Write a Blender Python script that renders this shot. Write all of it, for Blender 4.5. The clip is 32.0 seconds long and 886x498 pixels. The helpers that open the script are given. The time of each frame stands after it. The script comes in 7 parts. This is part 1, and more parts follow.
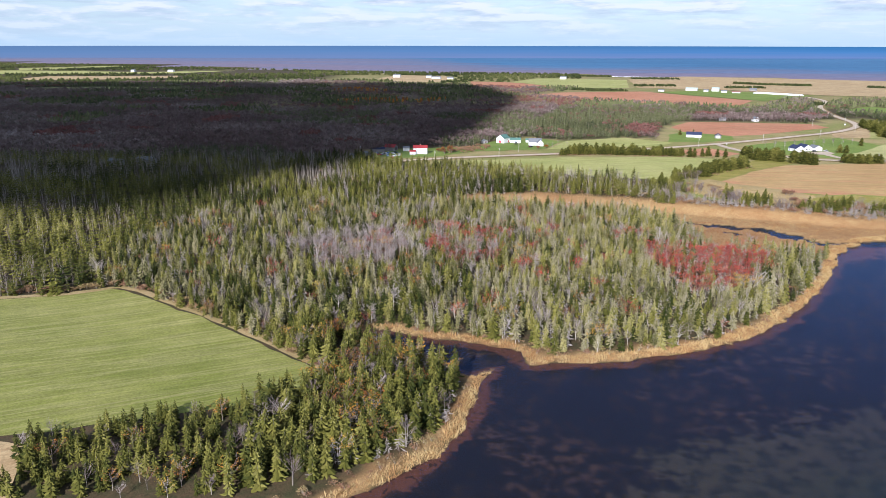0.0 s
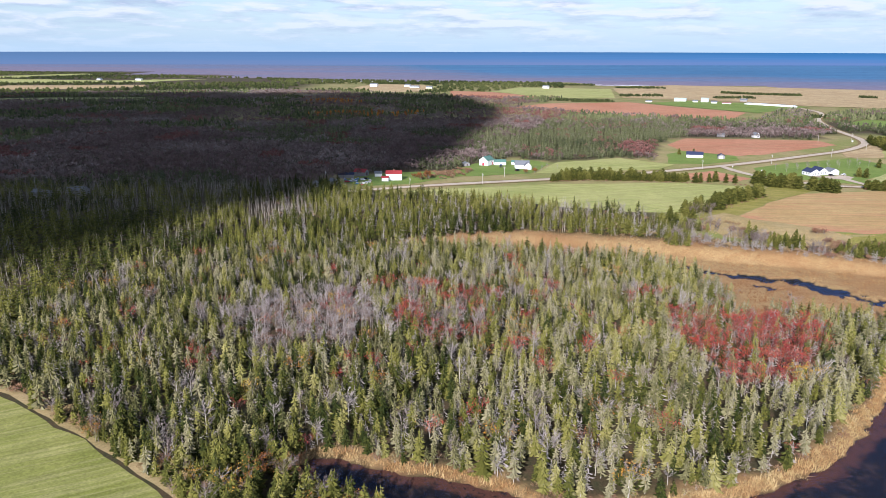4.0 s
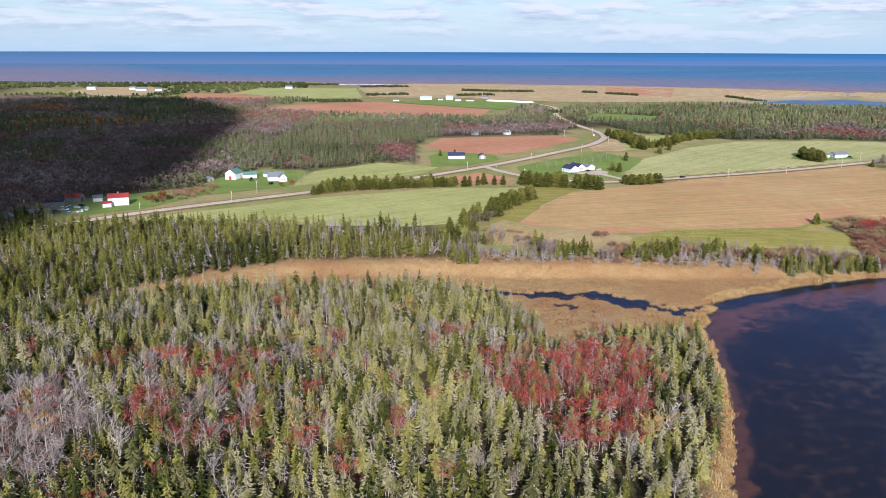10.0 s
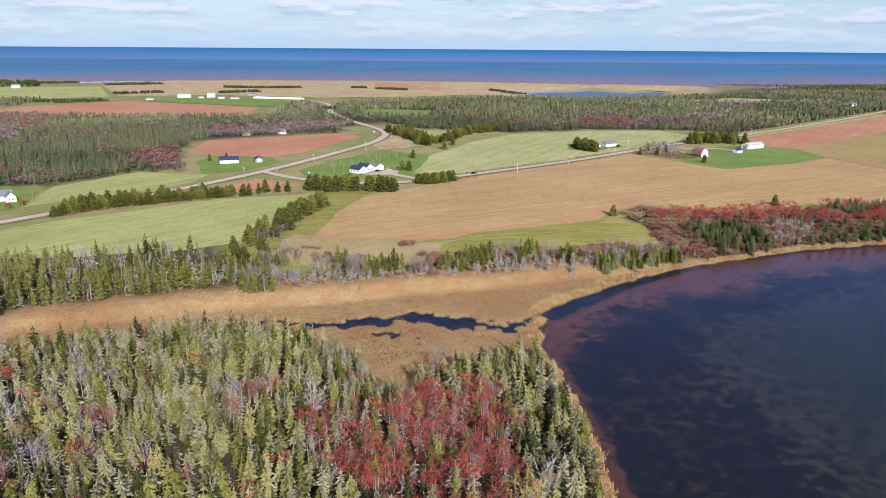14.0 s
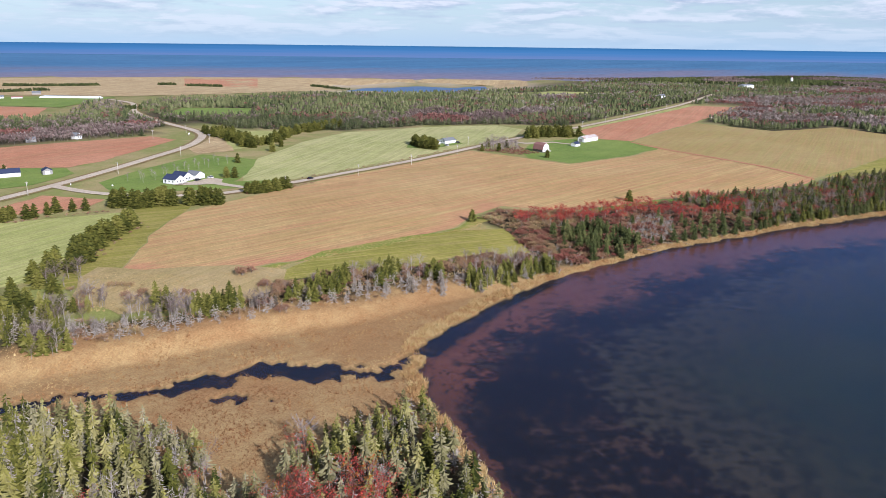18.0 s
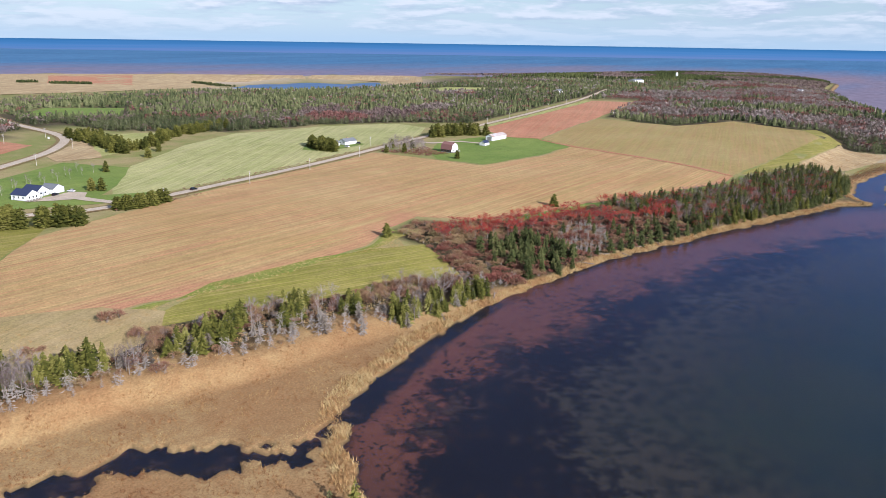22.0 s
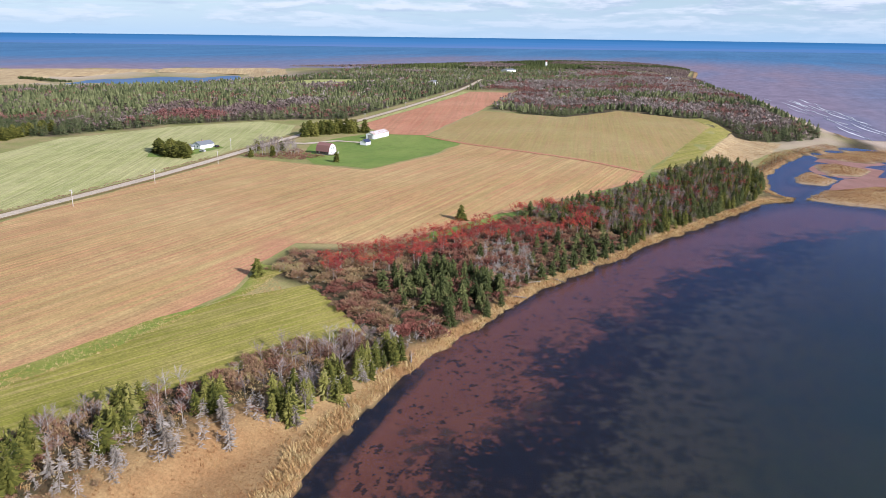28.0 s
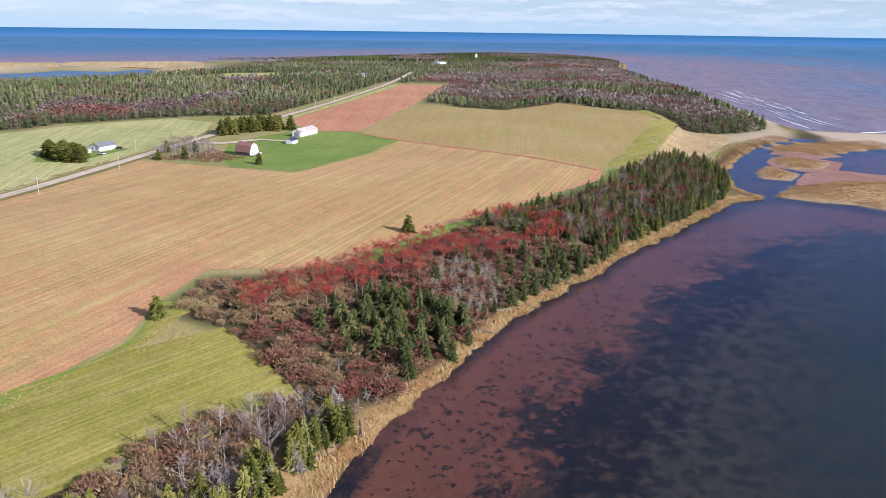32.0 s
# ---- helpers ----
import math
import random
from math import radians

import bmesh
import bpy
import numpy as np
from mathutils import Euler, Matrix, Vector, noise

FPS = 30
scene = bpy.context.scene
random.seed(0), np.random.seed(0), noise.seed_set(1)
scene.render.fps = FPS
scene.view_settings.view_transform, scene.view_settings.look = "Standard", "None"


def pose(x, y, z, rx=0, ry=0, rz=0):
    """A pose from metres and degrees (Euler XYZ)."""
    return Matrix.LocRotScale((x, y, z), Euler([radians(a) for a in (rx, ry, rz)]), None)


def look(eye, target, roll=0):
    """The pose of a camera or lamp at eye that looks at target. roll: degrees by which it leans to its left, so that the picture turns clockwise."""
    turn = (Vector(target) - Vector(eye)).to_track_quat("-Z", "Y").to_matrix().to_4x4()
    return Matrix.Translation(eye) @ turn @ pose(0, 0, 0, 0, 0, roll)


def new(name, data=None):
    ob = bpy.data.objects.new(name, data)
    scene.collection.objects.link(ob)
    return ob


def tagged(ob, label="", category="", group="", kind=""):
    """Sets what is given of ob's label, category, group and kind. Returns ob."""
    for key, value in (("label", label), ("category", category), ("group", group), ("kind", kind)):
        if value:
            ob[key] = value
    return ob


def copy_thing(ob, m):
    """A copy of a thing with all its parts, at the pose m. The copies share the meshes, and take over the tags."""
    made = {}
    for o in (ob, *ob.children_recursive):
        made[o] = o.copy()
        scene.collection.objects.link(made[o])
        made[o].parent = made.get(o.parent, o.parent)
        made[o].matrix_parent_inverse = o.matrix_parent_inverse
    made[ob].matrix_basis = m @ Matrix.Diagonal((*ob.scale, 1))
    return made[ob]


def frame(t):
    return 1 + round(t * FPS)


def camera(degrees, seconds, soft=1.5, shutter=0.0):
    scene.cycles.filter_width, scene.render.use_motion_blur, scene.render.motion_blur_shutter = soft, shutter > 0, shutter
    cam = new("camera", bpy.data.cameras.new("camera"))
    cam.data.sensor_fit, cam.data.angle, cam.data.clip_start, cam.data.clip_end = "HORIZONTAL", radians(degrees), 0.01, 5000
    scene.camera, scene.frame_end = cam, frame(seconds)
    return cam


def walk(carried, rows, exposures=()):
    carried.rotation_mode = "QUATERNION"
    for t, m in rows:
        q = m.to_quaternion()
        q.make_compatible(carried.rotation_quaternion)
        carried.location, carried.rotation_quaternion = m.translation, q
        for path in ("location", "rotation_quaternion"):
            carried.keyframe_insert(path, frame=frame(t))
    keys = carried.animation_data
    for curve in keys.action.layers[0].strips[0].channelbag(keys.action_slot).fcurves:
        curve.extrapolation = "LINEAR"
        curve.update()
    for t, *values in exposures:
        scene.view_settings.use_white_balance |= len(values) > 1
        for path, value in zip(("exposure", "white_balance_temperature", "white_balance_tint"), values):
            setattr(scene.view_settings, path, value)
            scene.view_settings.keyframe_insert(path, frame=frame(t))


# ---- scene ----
cam = camera(61.72, 32.0, 0.45)
PATH = [
    (0, 2.20, 14.60, 103.00, 74.419, -0.066, 0.054),
    (0.1, 2.47, 18.53, 103.55, 74.456, -0.063, 0.018),
    (0.2, 2.73, 22.46, 104.10, 74.493, -0.060, -0.019),
    (0.3, 3.00, 26.39, 104.65, 74.530, -0.057, -0.056),
    (0.4, 3.26, 30.32, 105.20, 74.567, -0.054, -0.092),
    (0.5, 3.52, 34.25, 105.75, 74.605, -0.051, -0.129),
    (0.6, 3.79, 38.18, 106.30, 74.642, -0.048, -0.165),
    (0.7, 4.05, 42.11, 106.85, 74.679, -0.045, -0.202),
    (0.8, 4.32, 46.04, 107.40, 74.716, -0.042, -0.238),
    (0.9, 4.58, 49.97, 107.95, 74.753, -0.039, -0.275),
    (1, 4.85, 53.90, 108.50, 74.790, -0.036, -0.311),
    (1.1, 4.85, 57.20, 108.47, 74.792, -0.042, -0.321),
    (1.2, 4.86, 59.60, 108.45, 74.793, -0.048, -0.332),
    (1.3, 4.86, 61.30, 108.42, 74.795, -0.053, -0.342),
    (1.5, 4.87, 63.74, 108.37, 74.798, -0.065, -0.363),
    (2, 4.91, 69.28, 108.20, 74.817, -0.069, -0.404),
    (2.5, 4.94, 74.77, 108.09, 74.825, -0.099, -0.496),
    (3, 5.08, 80.24, 107.95, 74.842, -0.101, -0.694),
    (3.5, 5.25, 85.62, 107.82, 74.855, -0.094, -1.016),
    (5.5, 5.20, 107.04, 107.66, 74.848, -0.133, -4.011),
    (6, 5.43, 112.41, 107.46, 74.868, -0.135, -5.525),
    (6.5, 5.53, 117.89, 107.40, 74.872, -0.143, -7.576),
    (7, 5.65, 123.36, 107.40, 74.881, -0.136, -9.565),
    (7.5, 5.78, 128.91, 107.30, 74.876, -0.164, -11.450),
    (8, 6.17, 134.51, 107.05, 74.862, -0.185, -13.293),
    (8.5, 6.72, 140.18, 106.75, 74.869, -0.195, -15.136),
    (9, 7.39, 145.99, 106.25, 74.868, -0.189, -17.014),
    (9.5, 8.13, 151.84, 105.78, 74.869, -0.176, -18.913),
    (10, 9.08, 157.86, 105.25, 74.870, -0.166, -20.883),
    (10.5, 10.22, 163.85, 104.77, 74.867, -0.164, -23.035),
    (11, 11.36, 170.00, 104.35, 74.840, -0.203, -25.237),
    (11.5, 12.67, 176.05, 103.98, 74.830, -0.206, -27.437),
    (12, 14.11, 182.13, 103.48, 74.804, -0.226, -29.658),
    (12.5, 15.68, 188.13, 103.21, 74.752, -0.278, -31.945),
    (13, 17.43, 194.26, 102.75, 74.725, -0.328, -34.295),
    (13.5, 19.47, 200.39, 102.42, 74.678, -0.361, -36.608),
    (14, 21.71, 206.60, 101.96, 74.656, -0.419, -38.653),
    (14.5, 24.30, 212.64, 101.47, 74.635, -0.446, -40.628),
    (16.5, 36.92, 235.73, 99.79, 74.538, -0.540, -48.231),
    (17, 40.61, 241.27, 99.27, 74.522, -0.573, -49.967),
    (17.5, 44.41, 246.71, 98.88, 74.495, -0.594, -51.228),
    (18, 48.49, 252.04, 98.52, 74.455, -0.640, -52.390),
    (18.5, 52.69, 257.17, 98.01, 74.444, -0.671, -53.552),
    (19, 56.92, 262.11, 97.64, 74.406, -0.706, -54.713),
    (19.5, 61.30, 266.65, 97.19, 74.387, -0.739, -55.853),
    (20, 65.75, 271.22, 96.80, 74.368, -0.760, -57.001),
    (20.5, 70.22, 275.77, 96.42, 74.313, -0.817, -58.032),
    (21, 74.74, 279.87, 96.20, 74.296, -0.799, -58.924),
    (21.5, 79.50, 284.38, 95.73, 74.296, -0.832, -59.842),
    (22, 84.07, 288.47, 95.43, 74.272, -0.826, -60.728),
    (22.5, 89.13, 292.41, 95.17, 74.248, -0.821, -61.466),
    (23, 93.94, 296.29, 94.90, 74.245, -0.805, -62.263),
    (23.5, 99.27, 300.23, 94.59, 74.240, -0.822, -63.105),
    (24, 104.57, 303.93, 94.25, 74.226, -0.842, -63.936),
    (24.5, 109.51, 307.36, 93.92, 74.206, -0.820, -64.755),
    (25, 114.84, 310.85, 93.60, 74.128, -0.828, -65.620),
    (25.5, 120.36, 314.29, 92.94, 74.109, -0.801, -66.492),
    (27.5, 142.69, 327.63, 90.61, 73.896, -0.738, -70.044),
    (28, 148.44, 330.83, 90.06, 73.821, -0.712, -70.921),
    (28.5, 154.22, 333.96, 89.47, 73.734, -0.700, -71.785),
    (29, 159.95, 336.83, 88.92, 73.648, -0.694, -72.641),
    (29.5, 165.74, 339.71, 88.38, 73.589, -0.702, -73.485),
    (30, 171.63, 342.52, 87.71, 73.552, -0.685, -74.233),
    (30.5, 177.44, 345.20, 87.11, 73.499, -0.694, -74.966),
    (31, 183.01, 347.70, 86.58, 73.442, -0.689, -75.691),
    (31.5, 188.83, 350.26, 85.71, 73.440, -0.706, -76.217),
    (32, 194.46, 352.47, 84.86, 73.431, -0.712, -76.504),
]
walk(cam, [(t, pose(x, y, z, rx, ry, rz)) for t, x, y, z, rx, ry, rz in PATH], [(0, 0.50, 5850, 17), (3, 0.49, 5850, 17), (8, 0.41, 5850, 17), (13, 0.34, 5850, 17), (19, 0.35, 5850, 17), (25, 0.41, 5850, 17), (32, 0.46, 5850, 17)])

# ---- world, sun, exposure ----
SUN_EL, SUN_AZ = radians(26.7), radians(199.3)          # height, and bearing from +y, clockwise
TO_SUN = Vector((math.sin(SUN_AZ) * math.cos(SUN_EL), math.cos(SUN_AZ) * math.cos(SUN_EL), math.sin(SUN_EL)))


def nodes_of(tree):
    """A short way to add nodes and links to a node tree."""
    tree.nodes.clear()

    def add(kind, settings=None, **inputs):
        n = tree.nodes.new(kind)
        if settings:
            if kind == "ShaderNodeMath":
                n.operation, n.use_clamp = settings["operation"], settings["use_clamp"]
            elif kind == "ShaderNodeMix":
                n.data_type, n.blend_type = settings["data_type"], settings["blend_type"]
            elif kind == "ShaderNodeAttribute":
                n.attribute_name = settings["attribute_name"]
        for k, v in inputs.items():
            key = int(k[1:]) if k[0] == "_" and k[1:].isdigit() else k.replace("_", " ")
            sock = n.inputs[key]
            if hasattr(v, "is_output"):
                tree.links.new(v, sock)
            else:
                sock.default_value = v
        return n

    return add


def ramp(add, fac, stops, mode="LINEAR"):
    n = add("ShaderNodeValToRGB", Fac=fac)
    cr = n.color_ramp
    cr.interpolation = mode
    while len(cr.elements) < len(stops):
        cr.elements.new(0.5)
    for el, (at, c) in zip(cr.elements, stops):
        el.position, el.color = at, (*c, 1) if len(c) == 3 else c
    return n.outputs["Color"]


def maths(add, op, a, b=0.0, clamp=False):
    return add("ShaderNodeMath", {"operation": op, "use_clamp": clamp}, _0=a, _1=b).outputs[0]


def blend(add, fac, a, b, mode="MIX"):
    n = add("ShaderNodeMix", {"data_type": "RGBA", "blend_type": mode})
    tree = n.id_data
    for key, v in ((0, fac), (6, a), (7, b)):
        if hasattr(v, "is_output"):
            tree.links.new(v, n.inputs[key])
        else:
            n.inputs[key].default_value = v if key == 0 else (*v[:3], 1)
    return n.outputs[2]


world = bpy.data.worlds.new("sky")
scene.world = world
world.use_nodes = True
add = nodes_of(world.node_tree)
sky = add("ShaderNodeTexSky")
sky.sky_type, sky.sun_disc, sky.sun_elevation, sky.sun_rotation = "NISHITA", False, SUN_EL, SUN_AZ
sky.altitude, sky.air_density, sky.dust_density, sky.ozone_density = 60.0, 1.0, 0.6, 1.5
way = add("ShaderNodeTexCoord").outputs["Generated"]
xyz = add("ShaderNodeSeparateXYZ", Vector=way)
up = xyz.outputs["Z"]
high = maths(add, "MAXIMUM", maths(add, "ADD", up, 0.035), 0.02)
plan = add("ShaderNodeCombineXYZ", X=maths(add, "DIVIDE", xyz.outputs["X"], high), Y=maths(add, "DIVIDE", xyz.outputs["Y"], high), Z=0.0).outputs[0]
puff = add("ShaderNodeMapping", Vector=way, Scale=(1.0, 1.0, 6.0)).outputs[0]
above = add("ShaderNodeMapping", Vector=way, Scale=(1.0, 1.0, 6.0), Location=(0.0, 0.0, 0.04)).outputs[0]
cl = add("ShaderNodeTexNoise", Vector=puff, Scale=9.0, Detail=7.0, Roughness=0.58, Distortion=0.15).outputs["Fac"]
cl_up = add("ShaderNodeTexNoise", Vector=above, Scale=9.0, Detail=7.0, Roughness=0.58, Distortion=0.15).outputs["Fac"]
cl2 = add("ShaderNodeTexNoise", Vector=plan, Scale=0.8, Detail=4.0, Roughness=0.6).outputs["Fac"]
cover = ramp(add, maths(add, "ADD", maths(add, "MULTIPLY", cl, 0.72), maths(add, "MULTIPLY", cl2, 0.28)), [(0.44, (0, 0, 0)), (0.56, (1, 1, 1))])
aloft = ramp(add, up, [(0.16, (1, 1, 1)), (0.34, (0.42, 0.42, 0.42))])
rise = ramp(add, maths(add, "MULTIPLY", up, 10.0), [(0.0, (0.12, 0.12, 0.12)), (0.18, (0.45, 0.45, 0.45)), (0.55, (1, 1, 1))])
cloud_tone = ramp(add, maths(add, "ADD", 0.5, maths(add, "MULTIPLY", maths(add, "SUBTRACT", cl, cl_up), 3.5)), [(0.25, (4.3, 5.2, 6.3)), (0.75, (7.6, 7.9, 8.3))])
haze = blend(add, ramp(add, maths(add, "MULTIPLY", up, 8.0), [(0.0, (0.75, 0.75, 0.75)), (1.0, (0.0, 0.0, 0.0))]), sky.outputs[0], (4.6, 6.7, 8.5))
air = blend(add, maths(add, "MULTIPLY", maths(add, "MULTIPLY", cover, rise), aloft), haze, cloud_tone)
streaks = add("ShaderNodeMapping", Vector=way, Scale=(6.0, 6.0, 520.0)).outputs[0]
wave = add("ShaderNodeTexNoise", Vector=streaks, Scale=1.0, Detail=4.0, Roughness=0.6).outputs["Fac"]
off = maths(add, "ADD", maths(add, "MULTIPLY", up, -40.0), maths(add, "MULTIPLY", maths(add, "SUBTRACT", wave, 0.5), 0.35))
deep = ramp(add, off, [(0.18, (0.44, 1.75, 3.8)), (0.45, (0.78, 2.25, 4.7)), (0.85, (1.85, 2.5, 4.6))])
deep = blend(add, ramp(add, maths(add, "ADD", xyz.outputs["X"], 0.4), [(0.1, (0.6, 0.6, 0.6)), (0.85, (0, 0, 0))]), deep, (1.55, 2.25, 3.5))
low = maths(add, "LESS_THAN", up, -0.0045)
bg = add("ShaderNodeBackground", Color=blend(add, low, air, deep), Strength=0.085)
out = add("ShaderNodeOutputWorld", Surface=bg.outputs[0])

sun = new("sun", bpy.data.lights.new("sun", "SUN"))
sun.data.energy, sun.data.angle, sun.data.color = 5.3, radians(0.55), (1.0, 0.96, 0.91)
sun.matrix_world = look(TO_SUN * 200, (0, 0, 0))

# ---- materials ----
def surface(name, build, rough=0.9):
    m = bpy.data.materials.new(name)
    m.use_nodes = True
    add = nodes_of(m.node_tree)
    bsdf = add("ShaderNodeBsdfPrincipled", Roughness=rough)
    bsdf.inputs["Specular IOR Level"].default_value = 0.25
    add("ShaderNodeOutputMaterial", Surface=bsdf.outputs[0])
    got = build(add, bsdf)
    if got is not None:
        m.node_tree.links.new(got, bsdf.inputs["Base Color"])
    return m


def noise_of(add, at, scale, detail=4.0, rough=0.6, distort=0.0):
    return add("ShaderNodeTexNoise", Vector=at, Scale=scale, Detail=detail, Roughness=rough, Distortion=distort).outputs["Fac"]


def place(add):
    return add("ShaderNodeNewGeometry").outputs["Position"]


def bump(add, bsdf, height, strength, distance):
    b = add("ShaderNodeBump", Height=height, Strength=strength, Distance=distance)
    b.id_data.links.new(b.outputs[0], bsdf.inputs["Normal"])


def turned(add, at, angle, stretch=1.0):
    """Coordinates turned about z, so that x runs along the angle and is shortened by stretch."""
    return add("ShaderNodeMapping", Vector=at, Rotation=(0, 0, -radians(angle)), Scale=(1, 1, 1)).outputs[0] if stretch == 1 else \
        add("ShaderNodeMapping", Vector=add("ShaderNodeMapping", Vector=at, Rotation=(0, 0, -radians(angle))).outputs[0], Scale=(1 / stretch, 1, 1)).outputs[0]


def field_mat(name, a, b, c, angle, row=3.0, row_amount=0.4, patch=0.02, seed=0.0):
    """A worked field: two main colours in broad patches, a third in streaks that run along the rows."""
    def build(add, bsdf):
        at = add("ShaderNodeMapping", Vector=place(add), Location=(seed, seed * 0.7, 0)).outputs[0]
        broad = noise_of(add, at, patch, 5.0, 0.62)
        col = blend(add, ramp(add, broad, [(0.36, (0, 0, 0)), (0.64, (1, 1, 1))]), a, b)
        along = turned(add, at, angle, 45.0)
        streak = noise_of(add, along, 1.0 / row, 4.0, 0.75)
        col = blend(add, maths(add, "MULTIPLY", ramp(add, streak, [(0.48, (0, 0, 0)), (0.60, (1, 1, 1))]), row_amount), col, c)
        furrow = noise_of(add, turned(add, at, angle, 90.0), 0.22 / row, 2.0, 0.5)
        col = blend(add, maths(add, "MULTIPLY", ramp(add, furrow, [(0.475, (0, 0, 0)), (0.5, (1, 1, 1)), (0.525, (0, 0, 0))]), row_amount * 0.6), col, c)
        furrow2 = noise_of(add, turned(add, at, angle + 0.8, 90.0), 0.30 / row, 2.0, 0.5)
        col = blend(add, maths(add, "MULTIPLY", ramp(add, furrow2, [(0.465, (0, 0, 0)), (0.49, (1, 1, 1)), (0.515, (0, 0, 0))]), row_amount * 0.8), col, b)
        dark = noise_of(add, turned(add, at, angle, 30.0), 0.5 / row, 3.0, 0.6)
        col = blend(add, row_amount * 0.6, col, ramp(add, dark, [(0.38, (0.72, 0.72, 0.68)), (0.60, (1.12, 1.12, 1.1))]), "MULTIPLY")
        wide = noise_of(add, turned(add, at, angle, 9.0), 0.09, 3.0, 0.55)
        col = blend(add, maths(add, "MULTIPLY", ramp(add, wide, [(0.52, (0, 0, 0)), (0.72, (1, 1, 1))]), row_amount * 0.45), col, c)
        soil = add("ShaderNodeAttribute", {"attribute_name": "soil"}).outputs["Fac"]
        lush = add("ShaderNodeAttribute", {"attribute_name": "lush"}).outputs["Fac"]
        bits = noise_of(add, along, 0.8, 4.0, 0.7)
        col = blend(add, maths(add, "MULTIPLY", soil, ramp(add, bits, [(0.36, (0.15, 0.15, 0.15)), (0.60, (1, 1, 1))])), col, (0.45, 0.20, 0.115))
        col = blend(add, maths(add, "MULTIPLY", lush, 0.8), col, (0.16, 0.22, 0.03))
        bands = add("ShaderNodeTexWave", Vector=turned(add, at, angle), Scale=0.314 / (row * 1.7), Distortion=3.0, Detail=2.0)
        bands.inputs["Detail Scale"].default_value = 0.25
        bands.bands_direction = "Y"
        worn = ramp(add, noise_of(add, turned(add, at, angle, 6.0), 0.06, 3.0, 0.6), [(0.38, (0.1, 0.1, 0.1)), (0.66, (1, 1, 1))])
        col = blend(add, maths(add, "MULTIPLY", worn, row_amount * 0.62), col, ramp(add, bands.outputs["Fac"], [(0.15, (0.80, 0.78, 0.76)), (0.75, (1.14, 1.14, 1.12))]), "MULTIPLY")
        fine = noise_of(add, at, 1.3, 3.0, 0.7)
        col = blend(add, 0.55, col, ramp(add, fine, [(0.32, (0.58, 0.58, 0.56)), (0.68, (1.38, 1.38, 1.36))]), "MULTIPLY")
        mott = noise_of(add, at, 0.16, 5.0, 0.65)
        col = blend(add, 0.5, col, ramp(add, mott, [(0.3, (0.80, 0.80, 0.78)), (0.7, (1.20, 1.18, 1.16))]), "MULTIPLY")
        bump(add, bsdf, fine, 0.5, 0.15)
        return col
    return surface(name, build)


